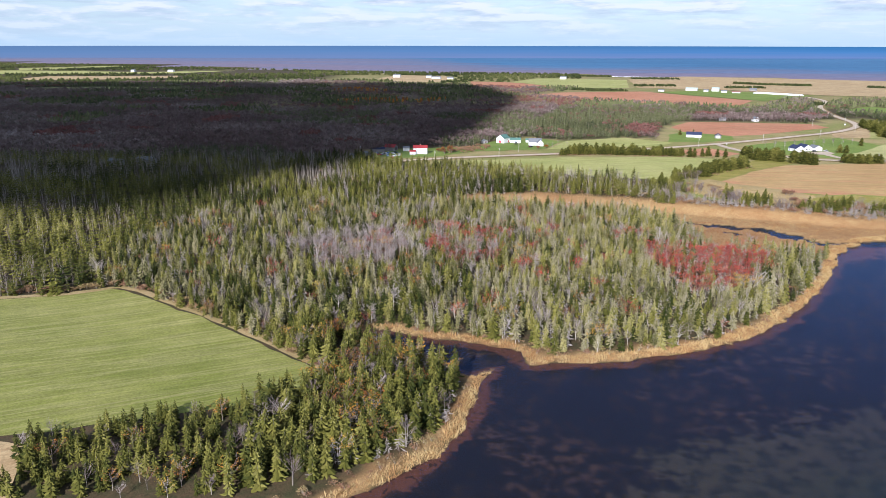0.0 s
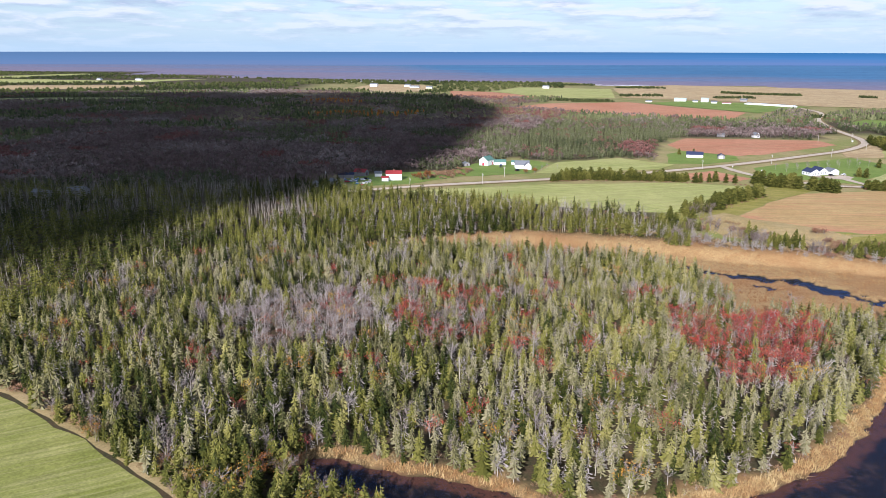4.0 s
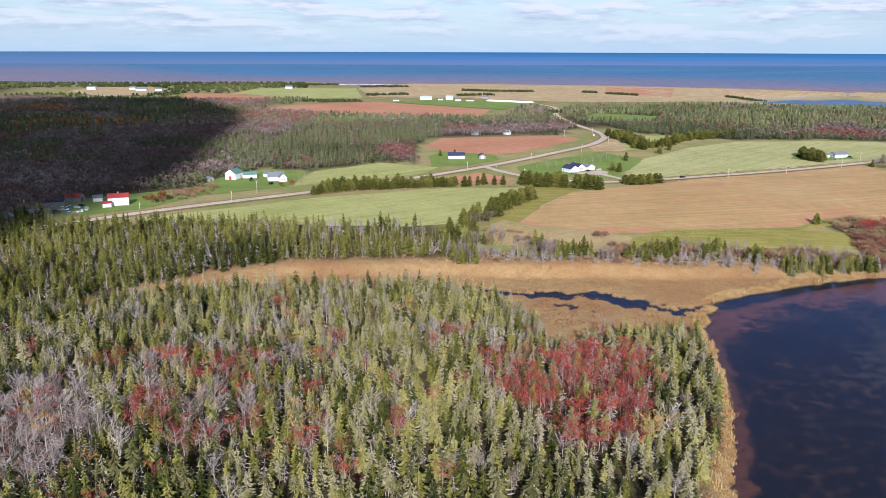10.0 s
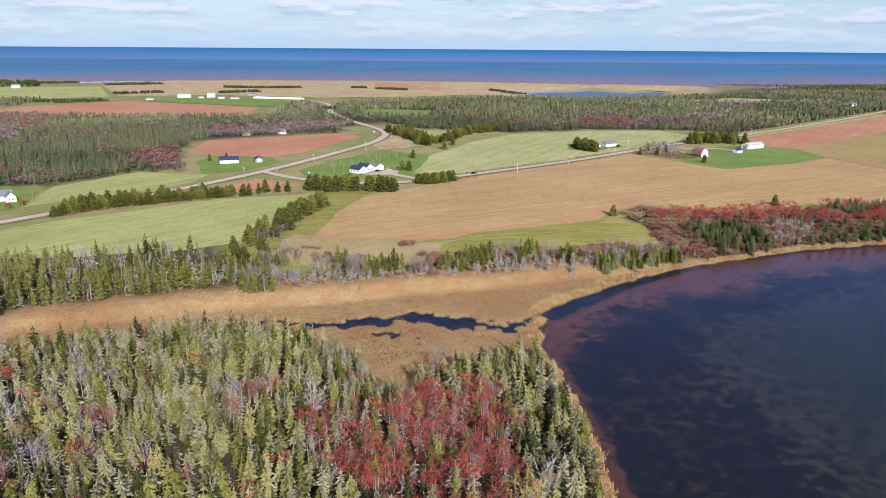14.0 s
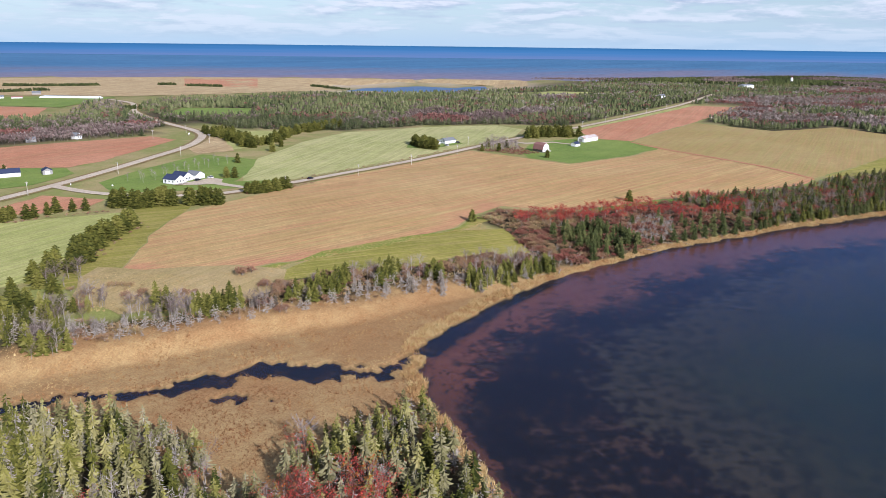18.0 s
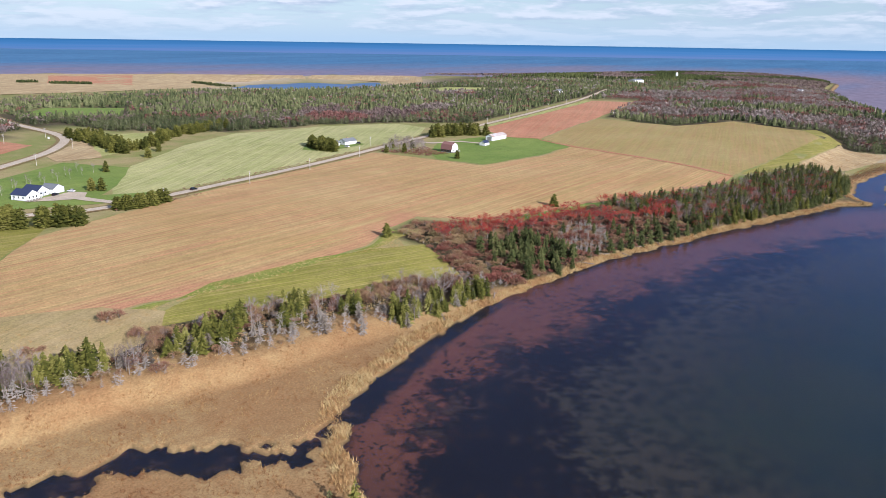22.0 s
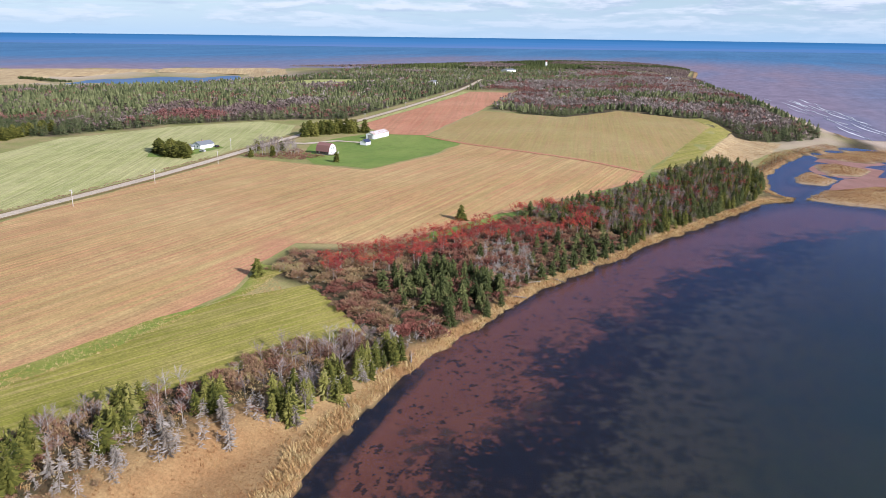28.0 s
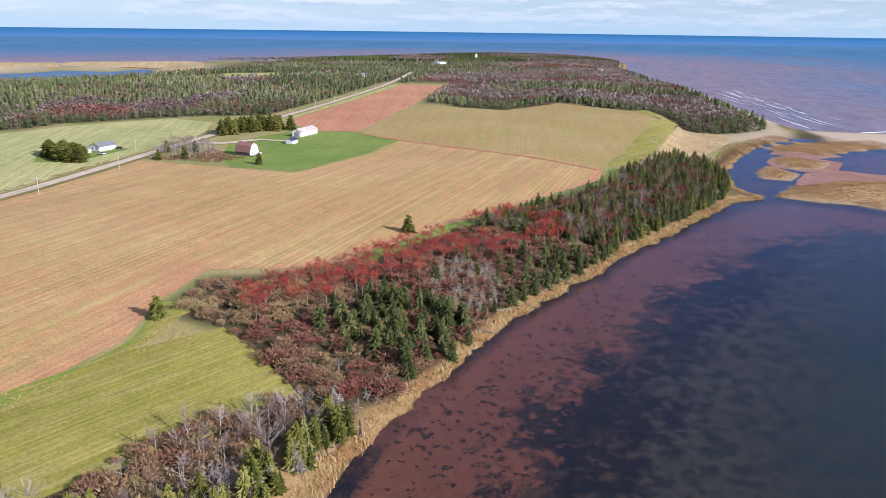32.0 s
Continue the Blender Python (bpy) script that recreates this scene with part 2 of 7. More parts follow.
def ground_build(add, bsdf):
    at = place(add)
    n1, n2, n3 = noise_of(add, at, 0.03, 5.0), noise_of(add, at, 0.25, 4.0, 0.7), noise_of(add, at, 1.6, 3.0, 0.7)
    forest = blend(add, ramp(add, n2, [(0.35, (0, 0, 0)), (0.65, (1, 1, 1))]), (0.085, 0.055, 0.028), (0.045, 0.045, 0.018))
    straw = blend(add, ramp(add, n2, [(0.3, (0, 0, 0)), (0.7, (1, 1, 1))]), (0.28, 0.165, 0.070), (0.39, 0.265, 0.118))
    straw = blend(add, maths(add, "MULTIPLY", ramp(add, n1, [(0.45, (0, 0, 0)), (0.6, (1, 1, 1))]), 0.55), straw, (0.27, 0.135, 0.055))
    cover = add("ShaderNodeAttribute", {"attribute_name": "straw"}).outputs["Fac"]
    wet = add("ShaderNodeAttribute", {"attribute_name": "shore"}).outputs["Fac"]
    meadow = add("ShaderNodeAttribute", {"attribute_name": "meadow"}).outputs["Fac"]
    rough = blend(add, ramp(add, n1, [(0.4, (0, 0, 0)), (0.6, (1, 1, 1))]), (0.33, 0.265, 0.115), (0.215, 0.225, 0.060))
    rough = blend(add, maths(add, "MULTIPLY", ramp(add, n2, [(0.5, (0, 0, 0)), (0.7, (1, 1, 1))]), 0.4), rough, (0.27, 0.165, 0.08))
    col = blend(add, meadow, blend(add, cover, forest, straw), rough)
    # bed of the pond: red mud in the shallows, dark weed beyond
    weed = noise_of(add, at, 0.05, 6.0, 0.66)
    spots = noise_of(add, at, 0.55, 2.0, 0.5)
    fronds = noise_of(add, at, 0.24, 7.0, 0.74, 0.15)
    depth = maths(add, "ADD", wet, maths(add, "ADD", maths(add, "MULTIPLY", maths(add, "SUBTRACT", weed, 0.47), 1.9), maths(add, "MULTIPLY", maths(add, "SUBTRACT", fronds, 0.5), 2.4)))
    mud = blend(add, ramp(add, n2, [(0.3, (0, 0, 0)), (0.7, (1, 1, 1))]), (0.118, 0.040, 0.022), (0.145, 0.056, 0.032))
    silt = add("ShaderNodeAttribute", {"attribute_name": "silt"}).outputs["Fac"]
    mud = blend(add, silt, (0.055, 0.026, 0.018), mud)
    mud = blend(add, maths(add, "MULTIPLY", ramp(add, spots, [(0.60, (0, 0, 0)), (0.64, (1, 1, 1))]), 0.9), mud, (0.020, 0.012, 0.010))
    muck = blend(add, ramp(add, noise_of(add, at, 0.03, 5.0, 0.65), [(0.44, (0, 0, 0)), (0.60, (1, 1, 1))]), (0.006, 0.006, 0.009), blend(add, ramp(add, fronds, [(0.50, (0, 0, 0)), (0.58, (1, 1, 1))]), (0.007, 0.006, 0.008), (0.050, 0.030, 0.020)))
    bed = blend(add, ramp(add, depth, [(0.70, (0, 0, 0)), (1.0, (1, 1, 1))]), mud, muck)
    # past the weed: broken silt patches, then cloudy green-grey depth
    out = maths(add, "ADD", add("ShaderNodeAttribute", {"attribute_name": "offing"}).outputs["Fac"], maths(add, "ADD", maths(add, "MULTIPLY", maths(add, "SUBTRACT", weed, 0.5), 0.8), maths(add, "MULTIPLY", maths(add, "SUBTRACT", fronds, 0.5), 1.0)))
    cloudy = blend(add, ramp(add, noise_of(add, at, 0.018, 5.0, 0.6), [(0.36, (0, 0, 0)), (0.64, (1, 1, 1))]), (0.010, 0.022, 0.019), (0.020, 0.029, 0.018))
    patchy = blend(add, ramp(add, fronds, [(0.42, (0, 0, 0)), (0.56, (1, 1, 1))]), (0.012, 0.014, 0.013), (0.042, 0.036, 0.025))
    bed = blend(add, ramp(add, maths(add, "MULTIPLY", out, 0.5), [(0.42, (0, 0, 0)), (0.50, (1, 1, 1))]), bed, patchy)
    bed = blend(add, ramp(add, maths(add, "MULTIPLY", out, 0.5), [(0.58, (0, 0, 0)), (0.95, (1, 1, 1))]), bed, cloudy)
    bed = blend(add, ramp(add, maths(add, "MULTIPLY", wet, 6.0), [(0.2, (0, 0, 0)), (0.9, (1, 1, 1))]), (0.028, 0.015, 0.011), bed)
    under = maths(add, "LESS_THAN", add("ShaderNodeSeparateXYZ", Vector=at).outputs["Z"], -0.003)
    col = blend(add, under, col, bed)
    sand = add("ShaderNodeAttribute", {"attribute_name": "sand"}).outputs["Fac"]
    col = blend(add, sand, col, blend(add, n2, (0.44, 0.32, 0.23), (0.52, 0.42, 0.32)))
    col = blend(add, 0.6, col, ramp(add, n3, [(0.3, (0.62, 0.62, 0.60)), (0.7, (1.38, 1.38, 1.36))]), "MULTIPLY")
    bump(add, bsdf, n3, 0.6, 0.25)
    return col


GROUND = surface("ground", ground_build, 0.95)


def tone_mat(name, stops, rough=0.8, grain=0.35):
    """Foliage and bark: the colour goes by each plant's own tone, with small variation from piece to piece."""
    def build(add, bsdf):
        tone = add("ShaderNodeAttribute", {"attribute_name": "tone"}).outputs["Fac"]
        isle = add("ShaderNodeNewGeometry").outputs["Random Per Island"]
        t = maths(add, "ADD", tone, maths(add, "MULTIPLY", maths(add, "SUBTRACT", isle, 0.5), grain), True)
        bsdf.inputs["Specular IOR Level"].default_value = 0.1
        return ramp(add, t, stops)
    return surface(name, build, rough)


NEEDLES = tone_mat("spruce_needles", grain=0.34, stops=[(0.0, (0.022, 0.030, 0.006)), (0.30, (0.072, 0.074, 0.014)), (0.55, (0.146, 0.138, 0.028)), (0.80, (0.215, 0.196, 0.058)), (1.0, (0.28, 0.25, 0.10))])
# needles of the far spruces: distance haze is painted in as a paler, greyer green
HAZED_NEEDLES = tone_mat("hazed_needles", grain=0.25, stops=[(0.0, (0.042, 0.054, 0.022)), (0.4, (0.094, 0.104, 0.042)), (0.75, (0.155, 0.160, 0.072)), (1.0, (0.215, 0.212, 0.105))])
LICHEN = tone_mat("lichened_needles", grain=0.40, stops=[(0.0, (0.050, 0.054, 0.018)), (0.4, (0.125, 0.116, 0.044)), (0.75, (0.190, 0.172, 0.082)), (1.0, (0.255, 0.228, 0.128))])
BARK = tone_mat("bark", [(0.0, (0.15, 0.12, 0.095)), (0.5, (0.30, 0.262, 0.215)), (1.0, (0.46, 0.42, 0.36))])
TWIGS = tone_mat("bare_twigs", [(0.0, (0.125, 0.083, 0.074)), (0.35, (0.185, 0.138, 0.122)), (0.7, (0.29, 0.24, 0.215)), (1.0, (0.44, 0.385, 0.345))])
RED_TWIGS = tone_mat("red_twigs", [(0.0, (0.14, 0.052, 0.046)), (0.5, (0.185, 0.085, 0.070)), (1.0, (0.25, 0.15, 0.12))])
RED_LEAF = tone_mat("red_leaves", [(0.0, (0.19, 0.032, 0.032)), (0.5, (0.37, 0.050, 0.040)), (0.85, (0.47, 0.075, 0.042)), (1.0, (0.46, 0.17, 0.07))])
GOLD_LEAF = tone_mat("gold_leaves", [(0.0, (0.13, 0.065, 0.03)), (0.25, (0.24, 0.085, 0.02)), (0.5, (0.40, 0.17, 0.03)), (1.0, (0.50, 0.32, 0.05))])
SCRUB = tone_mat("scrub_twigs", [(0.0, (0.205, 0.070, 0.052)), (0.35, (0.235, 0.125, 0.080)), (0.7, (0.285, 0.185, 0.095)), (1.0, (0.33, 0.27, 0.115))], grain=0.45)
DARK_NEEDLES = tone_mat("dark_spruce_needles", grain=0.34, stops=[(0.0, (0.022, 0.030, 0.010)), (0.40, (0.062, 0.072, 0.022)), (0.75, (0.118, 0.122, 0.040)), (1.0, (0.18, 0.17, 0.075))])
GHOST = tone_mat("grey_dead_boughs", [(0.0, (0.105, 0.084, 0.062)), (0.5, (0.185, 0.155, 0.122)), (1.0, (0.28, 0.245, 0.205))])
REED = tone_mat("reed_blades", [(0.0, (0.20, 0.084, 0.036)), (0.35, (0.35, 0.182, 0.074)), (0.65, (0.44, 0.275, 0.112)), (1.0, (0.53, 0.395, 0.185))], grain=0.45)

HAY = field_mat("mown_hay", (0.18, 0.205, 0.033), (0.275, 0.275, 0.072), (0.37, 0.335, 0.14), 28, 1.5, 0.5, 0.022)
STUBBLE = field_mat("grain_stubble", (0.400, 0.270, 0.104), (0.473, 0.335, 0.146), (0.458, 0.218, 0.112), -7, 1.6, 0.75, 0.012, 40)
STUBBLE2 = field_mat("grain_stubble_upper", (0.315, 0.239, 0.076), (0.352, 0.275, 0.103), (0.389, 0.200, 0.105), 8, 1.8, 0.4, 0.012, 70)
RED_SOIL = field_mat("red_tilled_soil", (0.440, 0.182, 0.097), (0.506, 0.237, 0.138), (0.374, 0.220, 0.110), 15, 3.0, 0.45, 0.010, 20)
PALE = field_mat("pale_pasture", (0.297, 0.314, 0.101), (0.403, 0.386, 0.157), (0.504, 0.448, 0.224), 24, 1.6, 0.7, 0.020, 61)
STRAW = field_mat("straw_grass", (0.33, 0.245, 0.105), (0.41, 0.305, 0.155), (0.25, 0.215, 0.075), 10, 2.0, 0.3, 0.05, 77)
GRASS = field_mat("green_grass", (0.274, 0.300, 0.078), (0.386, 0.381, 0.129), (0.459, 0.414, 0.179), 14, 2.2, 0.55, 0.022, 90)
LAWN = field_mat("bright_lawn", (0.132, 0.201, 0.032), (0.190, 0.247, 0.048), (0.253, 0.259, 0.081), 0, 3.0, 0.15, 0.03, 10)
PASTURE = field_mat("mossy_pasture", (0.195, 0.190, 0.026), (0.265, 0.240, 0.045), (0.40, 0.30, 0.12), -24, 1.1, 0.55, 0.03, 33)
TAN = field_mat("dry_grassland", (0.410, 0.286, 0.146), (0.518, 0.394, 0.216), (0.313, 0.200, 0.097), 30, 3.0, 0.5, 0.04, 55)
GRAVEL = field_mat("worn_asphalt", (0.495, 0.402, 0.303), (0.561, 0.468, 0.363), (0.407, 0.319, 0.231), 0, 1.5, 0.3, 0.05, 5)
VERGE = field_mat("brown_verge", (0.21, 0.135, 0.058), (0.26, 0.175, 0.08), (0.18, 0.18, 0.045), 0, 3.0, 0.5, 0.06, 15)


def water_base(name, bumpy, strength):
    """An empty water material with its ripples."""
    m = bpy.data.materials.new(name)
    m.use_nodes = True
    add = nodes_of(m.node_tree)
    at = place(add)
    ripples = add("ShaderNodeBump", Height=noise_of(add, at, bumpy, 3.0, 0.55), Strength=strength, Distance=0.25)
    return m, add, at, ripples


def pond_mat():
    m, add, at, b = water_base("pond_water", 0.9, 0.10)
    shine = add("ShaderNodeBsdfGlossy", Color=(0.20, 0.34, 0.64, 1), Roughness=0.16, Normal=b.outputs[0])
    clear = add("ShaderNodeBsdfTransparent", Color=(0.93, 0.93, 0.96, 1))
    facing = add("ShaderNodeLayerWeight", Blend=0.5).outputs["Facing"]
    gloss = maths(add, "ADD", 0.021, maths(add, "MULTIPLY", maths(add, "POWER", facing, 5.0), 0.979))
    mix = add("ShaderNodeMixShader", _0=gloss, _1=clear.outputs[0], _2=shine.outputs[0])
    add("ShaderNodeOutputMaterial", Surface=mix.outputs[0])
    return m


def sea_mat():
    m, add, at, b = water_base("sea_water", 0.05, 0.5)
    off = add("ShaderNodeAttribute", {"attribute_name": "shore"}).outputs["Fac"]
    bands = noise_of(add, add("ShaderNodeMapping", Vector=at, Scale=(0.25, 1.0, 1.0)).outputs[0], 0.0042, 5.0, 0.6)
    blue = blend(add, ramp(add, bands, [(0.35, (0, 0, 0)), (0.65, (1, 1, 1))]), (0.036, 0.125, 0.240), (0.060, 0.165, 0.30))
    silt = blend(add, bands, (0.24, 0.165, 0.195), (0.150, 0.150, 0.22))
    how = maths(add, "ADD", maths(add, "DIVIDE", off, 1500.0), maths(add, "MULTIPLY", maths(add, "SUBTRACT", bands, 0.5), 0.9))
    col = blend(add, ramp(add, how, [(0.05, (0, 0, 0)), (0.75, (1, 1, 1))]), silt, blue)
    fine = noise_of(add, add("ShaderNodeMapping", Vector=at, Scale=(0.5, 1.0, 1.0)).outputs[0], 0.04, 4.0, 0.7)
    col = blend(add, 0.7, col, ramp(add, fine, [(0.35, (0.72, 0.72, 0.74)), (0.65, (1.30, 1.28, 1.26))]), "MULTIPLY")
    body = add("ShaderNodeBsdfDiffuse", Color=col)
    shine = add("ShaderNodeBsdfGlossy", Color=(0.9, 0.95, 1.0, 1), Roughness=0.35, Normal=b.outputs[0])
    mix = add("ShaderNodeMixShader", _0=0.10, _1=body.outputs[0], _2=shine.outputs[0])
    add("ShaderNodeOutputMaterial", Surface=mix.outputs[0])
    return m


POND, SEA = pond_mat(), sea_mat()


def plain(name, color, rough=0.6, metal=0.0, grain=0.12, scale=1.5):
    """Paint, shingle, metal: one colour with weathering at two scales."""
    def build(add, bsdf):
        at = place(add)
        bsdf.inputs["Metallic"].default_value = metal
        k = blend(add, 0.5, ramp(add, noise_of(add, at, scale, 4.0, 0.7), [(0.25, (1 - grain,) * 3), (0.75, (1 + grain,) * 3)]),
                  ramp(add, noise_of(add, at, scale * 7, 2.0), [(0.25, (1 - grain,) * 3), (0.75, (1 + grain,) * 3)]))
        return blend(add, 1.0, color, k, "MULTIPLY")
    return surface(name, build, rough)


WHITE = plain("white_siding", (0.78, 0.78, 0.76), 0.6)
GREY_ROOF = plain("grey_shingles", (0.17, 0.18, 0.19), 0.85)
NAVY_ROOF = plain("dark_blue_shingles", (0.035, 0.045, 0.09), 0.8)
PALE_ROOF = plain("pale_green_sheet_roof", (0.42, 0.50, 0.46), 0.5)
GREEN_ROOF = plain("green_metal_roof", (0.10, 0.20, 0.16), 0.55)
RED_ROOF = plain("red_metal_roof", (0.34, 0.045, 0.045), 0.6)
BROWN_ROOF = plain("brown_shingles", (0.26, 0.13, 0.11), 0.85)


def sheet_roof(add, bsdf):
    at = place(add)
    rust = noise_of(add, at, 0.35, 5.0, 0.7)
    lines = noise_of(add, at, 6.0, 2.0)
    col = blend(add, ramp(add, rust, [(0.44, (0, 0, 0)), (0.60, (1, 1, 1))]), (0.50, 0.48, 0.47), (0.38, 0.24, 0.18))
    return blend(add, 0.4, col, ramp(add, lines, [(0.3, (0.7, 0.7, 0.7)), (0.7, (1.2, 1.2, 1.2))]), "MULTIPLY")


BARN_ROOF = surface("rust_stained_sheet_roof", sheet_roof, 0.6)
RUST_ROOF = plain("rusty_sheet_roof", (0.45, 0.24, 0.15), 0.7, 0.0, 0.5, 0.5)
GREY_WALL = plain("weathered_grey_boards", (0.26, 0.25, 0.24), 0.85, 0.0, 0.25)
DARK_WALL = plain("dark_brown_siding", (0.11, 0.085, 0.075), 0.8)
PANE = plain("dark_window_glass", (0.02, 0.025, 0.03), 0.1)
DOOR = plain("red_painted_door", (0.42, 0.045, 0.07), 0.5)
GREY_DOOR = plain("grey_door", (0.35, 0.36, 0.37), 0.5)
WOOD = plain("grey_timber", (0.30, 0.25, 0.20), 0.9, 0.0, 0.25)
POLE_WOOD = plain("pale_pole_wood", (0.46, 0.42, 0.36), 0.9, 0.0, 0.2)
DEAD = plain("bleached_dead_wood", (0.285, 0.25, 0.215), 0.9, 0.0, 0.2)
CAR_BLACK = plain("black_car_paint", (0.012, 0.014, 0.02), 0.25)
CAR_WHITE = plain("white_car_paint", (0.7, 0.7, 0.7), 0.3)
CAR_BLUE = plain("blue_tractor_paint", (0.03, 0.13, 0.35), 0.35)
TYRE = plain("rubber", (0.02, 0.02, 0.02), 0.9)
METAL = plain("galvanised_metal", (0.55, 0.56, 0.57), 0.4, 0.6)
FOAM = plain("sea_foam", (0.82, 0.82, 0.82), 0.9, 0.0, 0.15)
CLOUD = plain("cloud", (0.9, 0.9, 0.9), 1.0)
SHEETING = plain("white_plastic_cover", (0.75, 0.77, 0.78), 0.4)

# ---- plan of the land ----
POND_SHORE = [(-3000, -1500), (-600, -300), (-200, 70), (-110, 128), (-62, 147), (-36, 154), (-25, 161), (-11, 173), (0, 186), (5, 196), (11, 213), (16, 231), (18, 237),
              (12, 233), (4, 237), (-4, 246), (-13, 254), (-23, 259), (-30, 267), (-24, 273), (-12, 269), (5, 263), (20, 258), (29, 250),
              (32, 241), (38, 243), (63, 245), (86, 251), (111, 263), (127, 275), (147, 296), (162, 315), (176, 334), (185, 350), (196, 365), (203, 376), (212, 385), (222, 390), (223, 393)]
NORTH_SHORE = [(226, 398), (232, 399), (247, 401), (274, 403), (305, 401), (320, 399), (338, 397), (354, 393), (375, 388), (402, 381), (431, 369), (468, 352), (507, 335),
               (565, 306), (594, 292), (607, 278), (616, 275), (622, 281), (643, 287), (690, 284), (723, 276), (770, 262), (803, 250), (851, 222), (872, 208)]
SAND_BAR = [(860, 180), (842, 150), (870, 100), (960, -40), (1100, -260), (1140, -240), (1000, 0), (925, 120), (918, 160), (940, 196)]
CAPE_COAST = [(982, 207), (1100, 222), (1249, 238), (1312, 243), (1500, 290), (1869, 354), (2200, 350), (2430, 400), (2600, 520), (2640, 760), (2500, 960), (2110, 1080),
              (1850, 1250), (1660, 1500), (1470, 1760), (1240, 1990), (1000, 2160), (700, 2320), (390, 2420), (83, 2500), (-300, 2610), (-640, 2850), (-1000, 3100),
              (-1330, 3350), (-2200, 3750), (-7000, 4600), (-7000, -1500)]
LAND = POND_SHORE + NORTH_SHORE + SAND_BAR + CAPE_COAST
ISLANDS = [[(669, 266), (690, 267), (719, 255), (692, 242), (668, 252)], [(617, 267), (652, 254), (661, 240), (676, 222), (684, 180), (640, 185), (612, 215), (608, 245)],
           [(790, 244), (806, 243), (853, 195), (870, 150), (840, 140), (806, 182), (775, 210)], [(749, 250), (768, 233), (744, 211), (711, 226), (710, 244)],
           [(610, 233), (618, 222), (606, 205), (598, 222)]]
MARSH = [(28, 500), (63, 503), (98, 490), (138, 476), (167, 461), (202, 449), (230, 434), (267, 424), (300, 410), (330, 396), (210, 380), (190, 370), (176, 372), (160, 378), (148, 374), (137, 366), (132, 376), (140, 398), (136, 410), (124, 430), (95, 462), (28, 486), (-5, 490)]
CREEK = [(136, 456), (159, 436), (179, 432), (191, 426), (201, 409), (206, 397), (215, 398), (228, 397), (211, 392), (200, 388), (196, 398), (186, 404), (184, 412), (174, 422), (163, 426), (154, 430), (138, 450)]
POOLS = [[(158, 420), (163, 414), (171, 403), (175, 405), (167, 417), (161, 424)], [(114, 462), (127, 461), (138, 454), (131, 450), (119, 456)]]
LAGOON = [(1120, 1330), (1250, 1480), (1420, 1440), (1540, 1260), (1400, 1150), (1230, 1190)]
PENINSULA = [(-28, 278), (5, 268), (28, 258), (63, 254), (108, 272), (143, 303), (168, 335), (186, 362), (176, 371), (160, 377), (148, 373), (137, 366), (131, 376), (138, 398), (134, 410), (122, 430), (92, 460), (28, 481), (-30, 484),
             (-90, 470), (-150, 420), (-160, 340), (-138, 306), (-102, 281), (-69, 257)]

FAR_WOOD_WEST = [(-1100, 600), (-60, 642), (40, 700), (48, 752), (90, 782), (122, 757), (188, 783), (214, 745), (221, 790), (240, 832), (257, 880), (290, 935), (440, 915), (480, 960), (560, 1010), (540, 900), (600, 812), (700, 780), (768, 715), (800, 655), (1230, 690), (1240, 585), (980, 560), (900, 460)]
FAR_WOOD_EAST = [(1000, 420), (950, 332), (905, 318), (882, 308), (868, 290), (866, 266), (885, 243), (912, 226), (960, 220), (1600, 300), (2000, 500), (1700, 1080), (1400, 1040), (1150, 1100), (950, 1230), (700, 1300), (560, 1160), (450, 1140), (290, 1220), (140, 1370), (220, 1480), (300, 1640), (-400, 1900), (-1100, 1700)]
FAR_WOOD = FAR_WOOD_WEST + FAR_WOOD_EAST
NEAR_WOOD = [(-28, 274), (5, 265), (28, 249), (63, 246), (90, 251), (114, 264), (149, 297), (180, 336), (197, 366), (186, 370), (176, 373), (160, 379), (148, 375), (137, 367), (133, 376), (140, 398), (136, 410), (124, 431), (92, 459), (28, 480), (-30, 482),
             (-90, 470), (-150, 420), (-160, 340), (-138, 306), (-102, 281), (-69, 257)]

TABLE = np.random.RandomState(7).rand(256, 256)


def fuzz(x, y, size):
    """Smooth noise from 0 to 1 with lumps of that size."""
    u, v = np.asarray(x) / size + 1000.0, np.asarray(y) / size + 1000.0
    i, j = np.floor(u).astype(int), np.floor(v).astype(int)
    a, b = u - i, v - j
    a, b = a * a * (3 - 2 * a), b * b * (3 - 2 * b)
    t = lambda p, q: TABLE[p % 256, q % 256]
    return (t(i, j) * (1 - a) + t(i + 1, j) * a) * (1 - b) + (t(i, j + 1) * (1 - a) + t(i + 1, j + 1) * a) * b


def away(x, y, line, closed=True):
    """Distance to a line of points."""
    p = np.asarray(line, float)
    q = np.roll(p, -1, 0) if closed else p[1:]
    p = p if closed else p[:-1]
    best = np.full(np.shape(x), 1e9)
    for (ax, ay), (bx, by) in zip(p, q):
        dx, dy = bx - ax, by - ay
        s = np.clip(((x - ax) * dx + (y - ay) * dy) / max(dx * dx + dy * dy, 1e-9), 0, 1)
        best = np.minimum(best, np.hypot(x - ax - s * dx, y - ay - s * dy))
    return best


def within(x, y, poly):
    ins = np.zeros(np.shape(x), bool)
    for (ax, ay), (bx, by) in zip(poly, poly[1:] + poly[:1]):
        if ay != by:
            ins ^= ((ay > y) != (by > y)) & (x < (bx - ax) * (y - ay) / (by - ay) + ax)
    return ins


def depth_in(x, y, poly):
    d = away(x, y, poly)
    return np.where(within(x, y, poly), d, -d)


